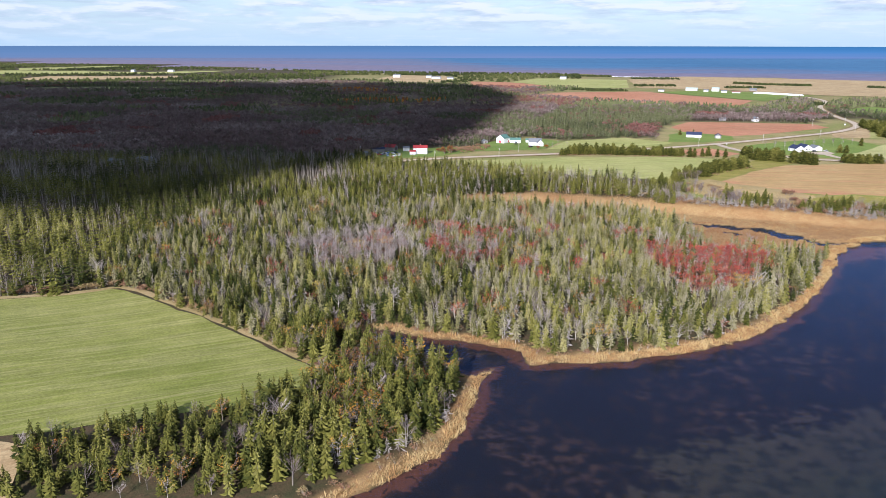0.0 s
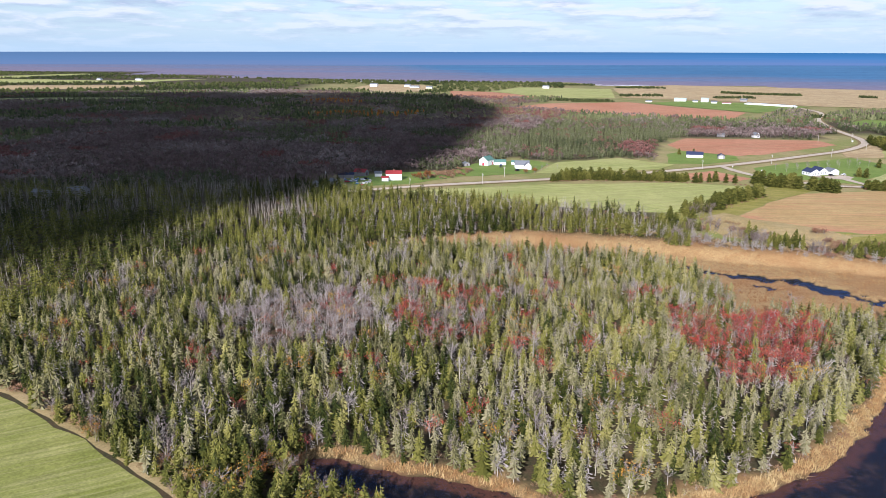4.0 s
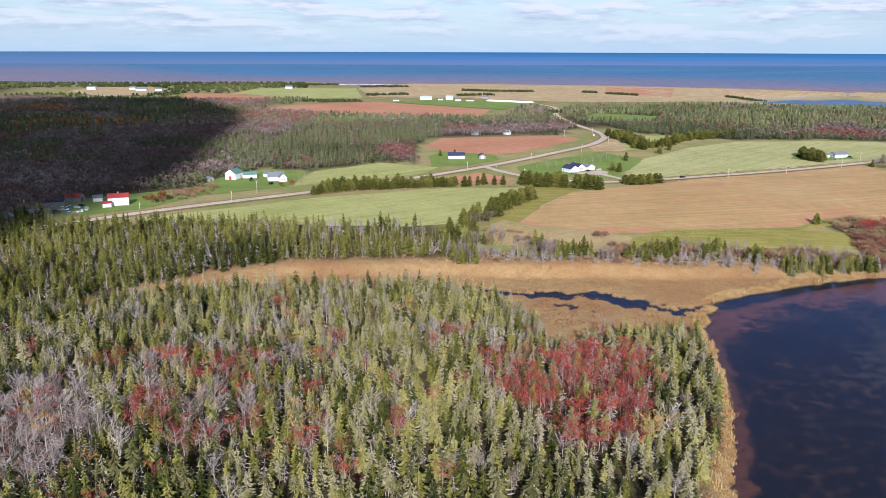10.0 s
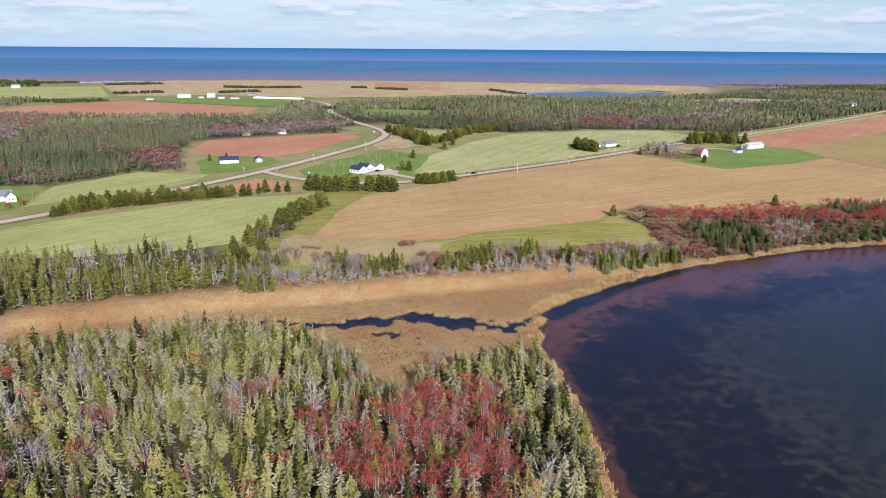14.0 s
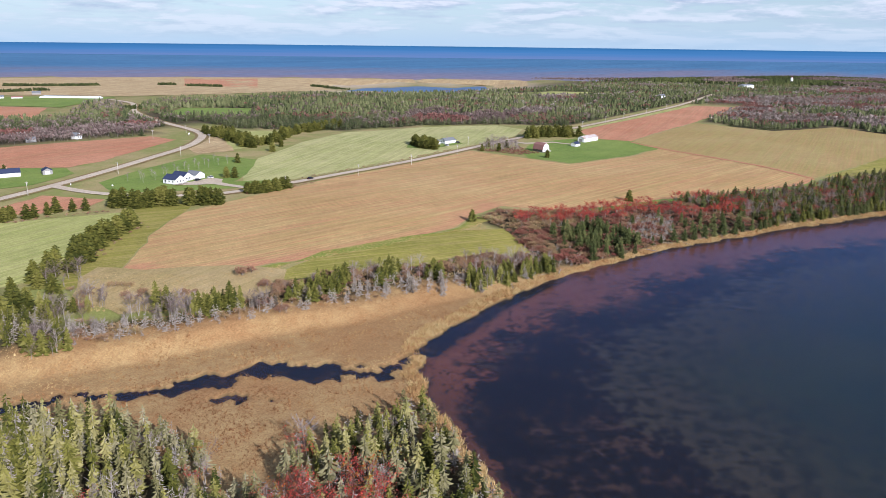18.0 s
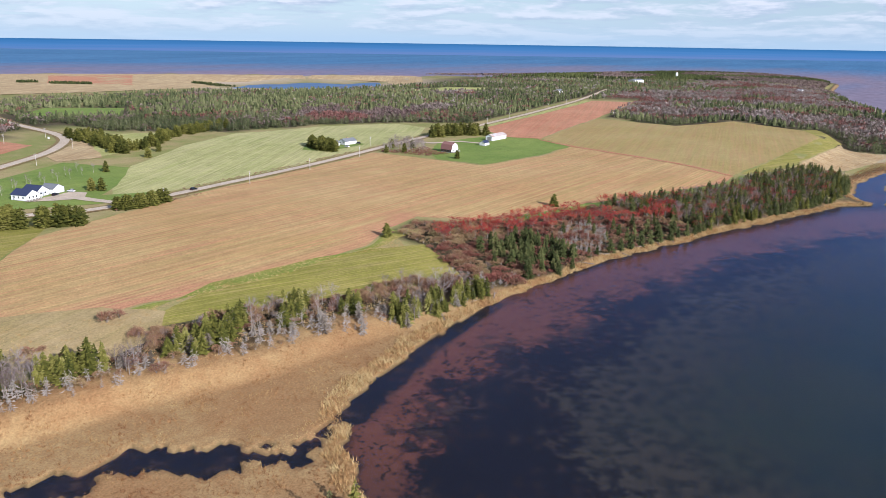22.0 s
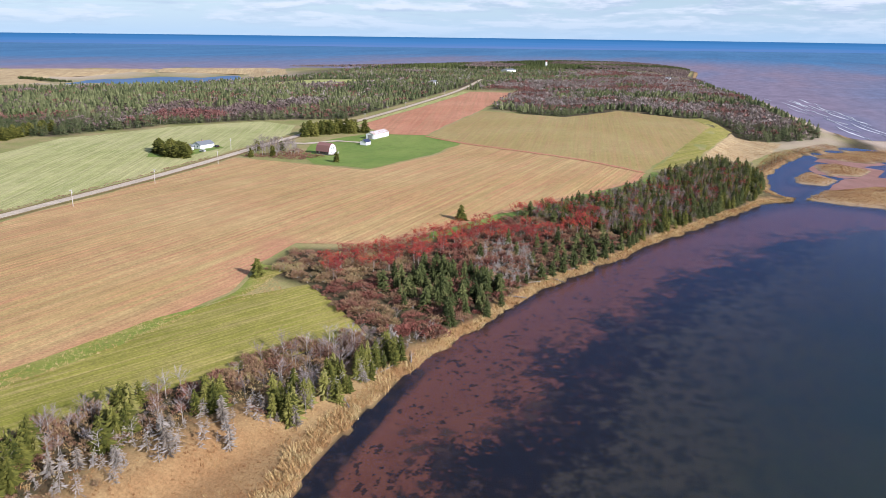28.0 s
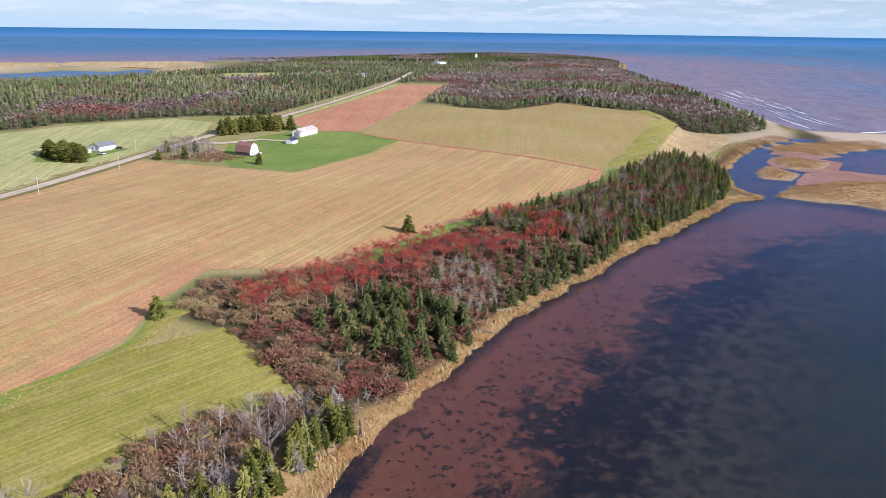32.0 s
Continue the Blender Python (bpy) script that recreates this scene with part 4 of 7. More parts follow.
MUD = field_mat("wet_mud_flat", (0.27, 0.135, 0.105), (0.33, 0.18, 0.15), (0.20, 0.11, 0.085), 20, 6.0, 0.2, 0.03, 12)
for outline in ([(735, 254), (757, 246), (775, 230), (748, 203), (716, 214), (702, 236), (714, 252)], [(652, 252), (672, 246), (700, 236), (716, 216), (700, 176), (664, 200)], [(772, 246), (792, 240), (800, 200), (776, 196), (760, 214)]):
    flat = drape("mud_flat", outline, MUD, 0.0, 4.0)
    for q in flat.data.vertices:
        q.co.z = 0.02 + 0.10 * float(smooth(0, 14, depth_in(np.array([q.co.x]), np.array([q.co.y]), outline))[0])
    tagged(flat, "pinkish wet mud flat in the estuary", "mud", kind="structure")

# ---- plants ----
def rng(seed):
    return np.random.RandomState(seed)


def tube(p, q, r0, r1, sides=5):
    """A tapered stick from p to q."""
    p, q = np.asarray(p, float), np.asarray(q, float)
    d = (q - p) / max(np.linalg.norm(q - p), 1e-6)
    a = np.cross(d, (0.3, 0.9, 0.1))
    a /= np.linalg.norm(a)
    b = np.cross(d, a)
    ang = np.arange(sides) * 2 * math.pi / sides
    ring = np.cos(ang)[:, None] * a + np.sin(ang)[:, None] * b
    if r1 <= 0.004:
        v = np.vstack([p + ring * r0, q[None]])
        f = [(i, (i + 1) % sides, sides) for i in range(sides)]
    else:
        v = np.vstack([p + ring * r0, q + ring * r1])
        f = [t for i in range(sides) for t in ((i, (i + 1) % sides, sides + i), ((i + 1) % sides, sides + (i + 1) % sides, sides + i))]
    return v, np.array(f)


def gather(pieces):
    """Joins (places, triangles, material) pieces into one."""
    v, f, m, n = [], [], [], 0
    for a, b, k in pieces:
        v.append(a)
        f.append(np.asarray(b) + n)
        m.append(np.full(len(b), k))
        n += len(a)
    return np.vstack(v), np.vstack(f), np.concatenate(m)


def spruce(seed, tiers=15, arms=9, width=0.17, bare=0.12, rag=0.35, full=0.8, leafy=0.27):
    """A spruce one metre high: a trunk, and tiers of drooping boughs, each a folded spray. Material 0 bark, 1 needles."""
    r = rng(seed)
    pieces = [(*tube((0, 0, 0), (0, 0, 1), 0.013, 0.002, 4), 0)]
    bv, bf, n = [], [], 0
    for k in range(tiers):
        h = bare + (0.97 - bare) * (k / tiers) ** 0.92
        reach = width * (1 - (h - bare) / (1.03 - bare)) ** full * (0.8 + 0.4 * r.rand()) + 0.012
        turn = r.rand() * 6.28
        count = arms if k < tiers * 0.7 else max(4, arms - 3)
        for a in range(count):
            if r.rand() < rag * 0.35:
                continue
            t = turn + (a + (r.rand() - 0.5) * 0.8) * 6.283 / count
            L = reach * (1 - rag + 2 * rag * r.rand())
            dx, dy = math.cos(t), math.sin(t)
            w = L * leafy * (0.75 + 0.5 * r.rand()) + 0.006
            drop = L * (0.0 + 0.42 * r.rand())
            z = h + (r.rand() - 0.5) * 0.06
            s = 0.45 + 0.25 * r.rand()
            bv += [(dx * L * 0.06, dy * L * 0.06, z + 0.03), (dx * L * s - dy * w, dy * L * s + dx * w, z - drop * 0.8 - 0.016),
                   (dx * L, dy * L, z - drop * 0.9), (dx * L * s + dy * w, dy * L * s - dx * w, z - drop * 0.8 - 0.016)]
            bf += [(n, n + 1, n + 2), (n, n + 2, n + 3)]
            n += 4
    for k in range(3):
        t = k * 2.1
        bv += [(0, 0, 1.03), (math.cos(t) * 0.02, math.sin(t) * 0.02, 0.93), (math.cos(t + 2.1) * 0.02, math.sin(t + 2.1) * 0.02, 0.93)]
        bf.append((n, n + 1, n + 2))
        n += 3
    pieces.append((np.array(bv), np.array(bf), 1))
    return gather(pieces)


def far_spruce(seed, arms=5, tiers=3):
    """A plain little spruce for the far woods: jagged skirts round a stem."""
    r = rng(seed)
    pieces = []
    for k in range(tiers):
        z0, z1 = 0.10 + 0.28 * k, 0.52 + 0.26 * k
        rad = 0.21 - 0.045 * k
        ang = np.arange(arms) * 6.283 / arms + r.rand() * 6
        rr = rad * (0.6 + 0.8 * r.rand(arms))
        v = np.vstack([np.stack([np.cos(ang) * rr, np.sin(ang) * rr, z0 + (r.rand(arms) - 0.5) * 0.1], 1), [(0, 0, min(z1, 1.0))]])
        pieces.append((v, [(i, (i + 1) % arms, arms) for i in range(arms)], 1))
    return gather(pieces)


def bare_tree(seed, limbs=9, twigs=5, spread=0.30, lean=0.0, leaf=0, leaf_size=0.03, trunk=0.016):
    """A leafless or thinly leaved tree one metre high: trunk, rising limbs, fine twigs. Material 0 bark, 1 twigs, 2 leaves."""
    r = rng(seed)
    pieces = []
    forks = 1 + r.randint(2)
    lv, lf, n = [], [], 0
    tips = []
    for s in range(forks):
        a = r.rand() * 6.28
        foot = np.array((math.cos(a), math.sin(a), 0)) * 0.012 * s
        top = np.array((math.cos(a) * 0.12 * s + lean, math.sin(a) * 0.12 * s, 0.92 + 0.06 * r.rand()))
        mid = foot + (top - foot) * 0.5 + (r.rand(3) - 0.5) * 0.04
        pieces += [(*tube(foot, mid, trunk, trunk * 0.65, 5), 0), (*tube(mid, top, trunk * 0.65, 0.002, 4), 0)]
        for k in range(limbs // forks):
            u = 0.36 + 0.58 * r.rand()
            b = mid + (top - mid) * (u - 0.5) * 2 if u > 0.5 else foot + (mid - foot) * u * 2
            t = r.rand() * 6.28
            L = spread * (1.1 - 0.7 * u) * (0.7 + 0.6 * r.rand())
            e = b + np.array((math.cos(t) * L, math.sin(t) * L, L * (0.7 + 0.7 * r.rand())))
            e[2] = min(e[2], 1.02)
            pieces.append((*tube(b, e, trunk * 0.34, 0.002, 3), 1))
            for q in range(twigs):
                w = 0.35 + 0.65 * r.rand()
                c = b + (e - b) * w
                t2 = t + (r.rand() - 0.5) * 2.6
                l2 = L * 0.5 * (0.5 + 0.7 * r.rand())
                d = c + np.array((math.cos(t2) * l2, math.sin(t2) * l2, l2 * (0.1 + 1.0 * r.rand())))
                side = np.array((-math.sin(t2), math.cos(t2), 0.3)) * 0.005
                lv += [c - side, c + side, d]
                lf.append((n, n + 1, n + 2))
                n += 3
                tips.append(d)
    pieces.append((np.array(lv), np.array(lf), 1))
    if leaf:
        lv, lf, n = [], [], 0
        for k in range(leaf):
            c = tips[r.randint(len(tips))] + (r.rand(3) - 0.5) * (0.11, 0.11, 0.08)
            p = (r.rand(3, 3) - 0.5) * leaf_size * 2 * (1, 1, 0.7) + c
            lv += list(p)
            lf.append((n, n + 1, n + 2))
            n += 3
        pieces.append((np.array(lv), np.array(lf), 2))
    return gather(pieces)


def far_bare(seed, sprays=12):
    """A leafless tree for the far woods: a short stem and a round crown of upswept twig sprays. Material 0 bark, 1 twigs."""
    r = rng(seed)
    pieces = [(*tube((0, 0, 0), ((r.rand() - 0.5) * 0.1, (r.rand() - 0.5) * 0.1, 0.7), 0.013, 0.003, 3), 0)]
    v, f = [], []
    for k in range(sprays):
        t, e = k * 2.4 + r.rand(), math.asin(-0.35 + 1.35 * (k + 0.5) / sprays)
        d = np.array((math.cos(t) * math.cos(e) * 0.30, math.sin(t) * math.cos(e) * 0.30, math.sin(e) * 0.36)) * (0.75 + 0.4 * r.rand())
        mid = np.array((0, 0, 0.60))
        side = np.cross(d, r.randn(3))
        side *= (0.05 + 0.05 * r.rand()) / np.linalg.norm(side)
        v += [mid + d * 0.35 - (0, 0, 0.06), mid + d - side, mid + d * 0.95 + side]
        f.append((3 * k, 3 * k + 1, 3 * k + 2))
    pieces.append((np.array(v), np.array(f), 1))
    return gather(pieces)


def bush(seed, blades=160, flat=0.7, spray=1.0):
    """A rounded twiggy bush one metre high and wide: a few stems, and small sprays all over its lumpy domes. Material 0 stems, 1 twig and leaf sprays."""
    r = rng(seed)
    pieces = [(*tube((0, 0, 0), ((r.rand() - 0.5) * 0.6, (r.rand() - 0.5) * 0.6, 0.75), 0.018, 0.003, 3), 0) for k in range(4)]
    n = 5 + r.randint(3)
    turn = r.rand(n) * 6.283
    out = 0.32 * np.sqrt(r.rand(n))
    mid = np.stack([np.cos(turn) * out, np.sin(turn) * out, 0.30 + 0.30 * r.rand(n) * (1 - out)], 1)
    size = 0.24 + 0.12 * r.rand(n)
    which = r.randint(n, size=blades)
    d = r.randn(blades, 3)
    d[:, 2] = np.abs(d[:, 2]) * flat * 1.4 - 0.25
    d /= np.linalg.norm(d, axis=1)[:, None]
    c = mid[which] + d * (size[which] * (0.72 + 0.36 * r.rand(blades)))[:, None]
    c[:, 2] = np.maximum(c[:, 2], 0.03)
    way = d + (0, 0, 0.5) + (r.rand(blades, 3) - 0.5) * 1.2
    way *= (spray * (0.055 + 0.05 * r.rand(blades)))[:, None]
    side = np.cross(way, r.randn(blades, 3))
    side *= (spray * (0.020 + 0.022 * r.rand(blades)))[:, None] / np.linalg.norm(side, axis=1)[:, None]
    v = np.stack([c - way * 0.6 - side, c - way * 0.6 + side, c + way], 1).reshape(-1, 3)
    pieces.append((v, np.arange(3 * blades).reshape(-1, 3), 1))
    return gather(pieces)


def snag(seed):
    """A dead spruce one metre high: a leaning stem with many thin drooping grey boughs. One material."""
    v, f, m = spruce(seed, 10, 6, 0.17, 0.10, 0.8, 0.5, 0.014)
    r = rng(seed)
    v = v + np.stack([v[:, 2] * (r.rand() - 0.5) * 0.35, v[:, 2] * (r.rand() - 0.5) * 0.35, np.zeros(len(v))], 1)
    return v, f, np.zeros(len(f), int)


def tuft(seed, blades=8):
    r = rng(seed)
    v, f = [], []
    for k in range(blades):
        t = r.rand() * 6.28
        b = (r.rand(2) - 0.5) * 0.7
        w = np.array((-math.sin(t), math.cos(t))) * 0.05
        l = 0.25 + 0.4 * r.rand()
        v += [(*(b - w), 0), (*(b + w), 0), (b[0] + math.cos(t) * l, b[1] + math.sin(t) * l, 0.55 + 0.5 * r.rand())]
        f.append((3 * k, 3 * k + 1, 3 * k + 2))
    return np.array(v), np.array(f), np.zeros(len(f), int)


def spread_over(poly, gap, seed, keep=None, jitter=0.85):
    """Places inside an outline, about gap apart."""
    r = rng(seed)
    xs, ys = [p[0] for p in poly], [p[1] for p in poly]
    gx_, gy_ = np.meshgrid(np.arange(min(xs), max(xs), gap), np.arange(min(ys), max(ys), gap))
    x = gx_.ravel() + (r.rand(gx_.size) - 0.5) * gap * 2 * jitter
    y = gy_.ravel() + (r.rand(gx_.size) - 0.5) * gap * 2 * jitter
    ok = within(x, y, poly)
    x, y = x[ok], y[ok]
    if keep is not None:
        ok = keep(x, y)
        x, y = x[ok], y[ok]
    return x, y


def strew(name, models, x, y, tall, tone, mats, label, category, seed=1, wide=1.0, sink=0.1):
    """Many plants of a kind as one joined mesh."""
    r = rng(seed)
    n = len(x)
    z = height(x, y) - sink
    which = r.randint(len(models), size=n)
    tall = np.broadcast_to(tall, (n,))
    V, F, M, T, base = [], [], [], [], 0
    for k, (mv, mf, mm) in enumerate(models):
        i = np.where(which == k)[0]
        if not len(i):
            continue
        a = r.rand(len(i)) * 6.283
        s = tall[i]
        w = s * wide * (0.85 + 0.3 * r.rand(len(i)))
        c, d = np.cos(a) * w, np.sin(a) * w
        vx = mv[None, :, 0] * c[:, None] - mv[None, :, 1] * d[:, None] + x[i][:, None]
        vy = mv[None, :, 0] * d[:, None] + mv[None, :, 1] * c[:, None] + y[i][:, None]
        vz = mv[None, :, 2] * s[:, None] + z[i][:, None]
        V.append(np.stack([vx, vy, vz], 2).reshape(-1, 3))
        F.append((mf[None] + (np.arange(len(i)) * len(mv))[:, None, None] + base).reshape(-1, 3))
        M.append(np.tile(mm, len(i)))
        T.append(np.repeat(np.broadcast_to(tone, (n,))[i], len(mv)))
        base += len(i) * len(mv)
    me = mesh_of(name, np.vstack(V), np.vstack(F), mats, np.concatenate(M), {"tone": np.concatenate(T)})
    return tagged(new(name, me), label, category, kind="stuff")


def along_line(line, wide, gap, seed):
    """Places scattered along a line, within a band of that width."""
    r = rng(seed)
    out = []
    for (ax, ay), (bx, by) in zip(line, line[1:]):
        n = int(math.hypot(bx - ax, by - ay) * wide / gap ** 2 / 3)
        t, o = r.rand(n), (r.rand(n) - 0.5) * wide
        out += list(zip(ax + (bx - ax) * t + o * 0.4, ay + (by - ay) * t + o))
    return out


def clear_of(x, y, margin=2.0, roads=7.0, fields=True):
    """True where no field, road, marsh or water is near."""
    ok = ashore(x, y) > margin + 6
    ok &= depth_in(x, y, MARSH) < -1
    ok &= depth_in(x, y, SAND_BAR) < -20
    for o in OPEN_LAND:
        ok &= depth_in(x, y, o) < -margin
    return ok & (away(x, y, ROAD, False) > roads) & (away(x, y, LANE, False) > roads)


SPRUCES = [spruce(s, 13, 8, 0.155 + 0.04 * (s % 3), 0.07, 0.40, 0.72, 0.25) for s in range(9)]
LEAN_SPRUCES = [spruce(40 + s, 13, 7, 0.12 + 0.03 * (s % 3), 0.22, 0.55, 0.6, 0.21) for s in range(8)]
FAR_SPRUCES = [far_spruce(s) for s in range(8)]
BIRCHES = [bare_tree(s, 16, 12, 0.46) for s in range(6)]
MAPLES = [bare_tree(20 + s, 13, 8, 0.54, leaf=240, leaf_size=0.034, trunk=0.012) for s in range(6)]
STEMS = [bare_tree(300 + s, 6, 3, 0.26, trunk=0.011) for s in range(6)]
LOW_BUSHES = [bush(320 + s, 90) for s in range(5)]
FAR_BARE = [far_bare(60 + s) for s in range(7)]
EDGE_SPRUCES = [spruce(110 + s, 6, 5, 0.19 + 0.04 * (s % 3), 0.10, 0.40, 0.65, 0.42) for s in range(8)]
MID_SPRUCES = [spruce(90 + s, 11, 6, 0.155 + 0.035 * (s % 3), 0.16, 0.42, 0.75, 0.36) for s in range(6)]
BUSHES = [bush(s, 270, 0.7, 0.84) for s in range(6)]
GHOSTS = [spruce(400 + s, 18, 10, 0.19, 0.05, 0.75, 0.5, 0.035) for s in range(5)]
SNAGS = [snag(s) for s in range(6)]
TUFTS = [tuft(s) for s in range(5)]

# patches of bare and of red trees in the near wood
def grey_patch(x, y):
    return ((x + 40) / 33) ** 2 + ((y - 367) / 36) ** 2 < 0.85 + 0.9 * (fuzz(x, y, 12) - 0.5)


RED_STAND = [(104, 362), (124, 362), (143, 368), (155, 360), (146, 334), (128, 307), (108, 304), (97, 312), (99, 335)]


def red_patch(x, y):
    return depth_in(x, y, RED_STAND) > 7 * (fuzz(x, y, 11) - 0.6)


x, y = spread_over(NEAR_WOOD, 3.3, 3, lambda x, y: (ashore(x, y) > np.where(x < 40, 3.5, 4.8)) & (depth_in(x, y, FIELDS[0][2]) < -2))
grey, red = grey_patch(x, y), red_patch(x, y)
r = rng(5)
pick = r.rand(len(x))
spot = (fuzz(x, y, 9) > 0.80) & (((x - 30) / 90) ** 2 + ((y - 365) / 60) ** 2 < 1)
bare_ = grey & (pick < 0.60) | (~grey & ~red & (pick < 0.05 + 0.16 * (((x - 16) / 26) ** 2 + ((y - 378) / 40) ** 2 < 1)))
reds = red & (pick < 0.62) | (~red & (pick > 0.989)) | (spot & (pick > 0.62)) | ((pick > 0.80) & (((x - 16) / 24) ** 2 + ((y - 375) / 38) ** 2 < 0.9))
rest = ~bare_ & ~reds & ~(grey & (pick < 0.84)) & ~(red & (pick < 0.74))
tone = np.clip(0.22 + 0.35 * (fuzz(x, y, 30) - 0.4) + 1.0 * (r.rand(len(x)) - 0.42) + 0.15 * smooth(-20, 50, x) + 0.05 * smooth(50, 110, x), 0, 0.95)
tall = 5.0 + 5.6 * r.rand(len(x)) ** 1.4 + 2.0 * (fuzz(x, y, 25) - 0.5) + 3.5 * smooth(385, 420, y) * smooth(90, 120, x)
half = r.rand(len(x)) > 0.22 + 0.30 * fuzz(x + 50, y, 22) + 0.12 * smooth(-40, 40, x)
strew("spruce_wood", SPRUCES, x[rest & half], y[rest & half], tall[rest & half], tone[rest & half], [BARK, NEEDLES], "dense mixed-age spruce wood on the low point", "trees", 11, 1.08)
strew("lichened_spruce_wood", LEAN_SPRUCES, x[rest & ~half], y[rest & ~half], tall[rest & ~half], np.clip(tone[rest & ~half] + 0.2, 0, 1), [BARK, LICHEN], "thin lichen-hung spruces with pale stems", "trees", 12, 1.10)
strew("bare_birch_stand", BIRCHES, x[bare_], y[bare_], np.minimum(tall[bare_], 10.5) * 0.95, 0.45 + 0.5 * r.rand(bare_.sum()), [BARK, TWIGS], "leafless grey birches in the spruce wood", "trees", 13, 1.0)
strew("red_maple_stand", MAPLES, x[reds], y[reds], np.minimum(tall[reds], 9.5) * 0.82, 0.3 + 0.6 * r.rand(reds.sum()), [BARK, RED_TWIGS, RED_LEAF], "red maples holding scarlet autumn leaves", "trees", 14, 1.0)
golden = r.rand(len(x)) > 0.988
strew("golden_maple", MAPLES, x[golden], y[golden], tall[golden] * 0.95, r.rand(golden.sum()), [BARK, TWIGS, GOLD_LEAF], "small orange and yellow leaved trees", "trees", 15, 1.0)
k = (grey | red | spot) & (r.rand(len(x)) < 0.75)
strew("wood_undergrowth", LOW_BUSHES, x[k] + 1.6, y[k] - 1.2, 1.4 + 1.8 * r.rand(k.sum()), np.clip(0.75 * r.rand(k.sum()), 0, 1), [BARK, SCRUB], "red-brown undergrowth below the bare trees", "bushes", 20, 1.5)
dead = (r.rand(len(x)) > 0.66)
strew("dead_snags", SNAGS, x[dead] + 1.3, y[dead] + 0.9, tall[dead] * 0.85, 0.9, [DEAD], "bleached dead spruce trunks", "trees", 16, 1.0)

edge_line = [(-205, 291), (-152, 306), (-139, 314), (-130, 312), (-100, 290), (-74, 270), (-52, 250), (-34, 232)]
r = rng(61)
pts = [(ax + (bx - ax) * t + (r.rand() - 0.5) * 5, ay + (by - ay) * t + 2.0 + (r.rand() - 0.3) * 5) for (ax, ay), (bx, by) in zip(edge_line, edge_line[1:]) for t in np.arange(0, 1, 1.6 / max(math.hypot(bx - ax, by - ay), 1))]
x, y = np.array(pts).T
strew("field_edge_scrub", BUSHES, x, y, 1.2 + 2.2 * r.rand(len(x)), np.clip(0.3 + 0.7 * fuzz(x, y, 9), 0, 1), [BARK, SCRUB], "rust and brown scrub along the hay field", "bushes", 62, 1.5)

WEST_WOOD = [(-103, 183), (-81, 198), (-58, 206), (-45, 212), (-40, 228), (-72, 258), (-104, 282), (-96, 290), (-60, 268), (-26, 276), (-24, 258), (-6, 247), (8, 230), (6, 206), (-4, 190), (-20, 175), (-45, 163), (-99, 160)]
x, y = spread_over(WEST_WOOD, 3.3, 8, lambda x, y: (ashore(x, y) > 4) & (depth_in(x, y, FIELDS[0][2]) < -1.5))
r = rng(9)
pick = r.rand(len(x))
low = x < -50
tall = np.where(low, 5.0, 8.2) + 3.0 * r.rand(len(x))
spr = pick < 0.80
strew("bank_spruce_wood", SPRUCES, x[spr], y[spr], tall[spr], np.clip(0.10 + 0.5 * r.rand(spr.sum()), 0, 1), [BARK, NEEDLES], "dark green spruces on the pond bank", "trees", 17, 1.1)
b = (pick > 0.80) & (pick < 0.88)
strew("bank_birches", BIRCHES, x[b], y[b], tall[b] * 0.72, 0.3 + 0.5 * r.rand(b.sum()), [BARK, TWIGS], "bare grey birches on the pond bank", "trees", 18)
b = pick > 0.92
strew("bank_maples", MAPLES, x[b], y[b], tall[b] * 0.8, r.rand(b.sum()), [BARK, TWIGS, GOLD_LEAF], "orange-leaved young maples", "trees", 19)

# the woods beyond
MID_WOOD = [(-420, 300), (-150, 290), (-150, 420), (-90, 470), (-30, 486), (30, 508), (80, 510), (140, 484), (150, 500), (140, 540), (60, 575), (5, 594), (-45, 606), (-60, 640), (-420, 640)]
x, y = spread_over(MID_WOOD, 4.3, 21, lambda x, y: clear_of(x, y, 2.0) & (depth_in(x, y, PENINSULA) < 0))
r = rng(22)
pick = r.rand(len(x))
bare_ = pick < 0.10 + 0.40 * (fuzz(x, y, 45) > 0.66) + 0.45 * ((x < -70) & (y > 545 + 0.2 * (x + 70)))
tone = np.clip(0.16 + 0.7 * (fuzz(x, y, 40) - 0.3) + 0.35 * (r.rand(len(x)) - 0.4), 0, 1)
tall = 7.2 + 3.2 * r.rand(len(x))
s = ~bare_
w = s & (x < -120)
strew("western_spruce_wood", EDGE_SPRUCES, x[w], y[w], tall[w], tone[w], [BARK, NEEDLES], "spruce wood west of the point", "trees", 25, 1.1)
s &= ~w
strew("inland_spruce_wood", MID_SPRUCES, x[s], y[s], tall[s], tone[s], [BARK, NEEDLES], "spruce wood reaching inland to the road", "trees", 23, 1.1)
strew("inland_birches", STEMS, x[bare_], y[bare_], tall[bare_], 0.15 + 0.6 * r.rand(bare_.sum()), [BARK, TWIGS], "bare grey birches among spruces", "trees", 24)

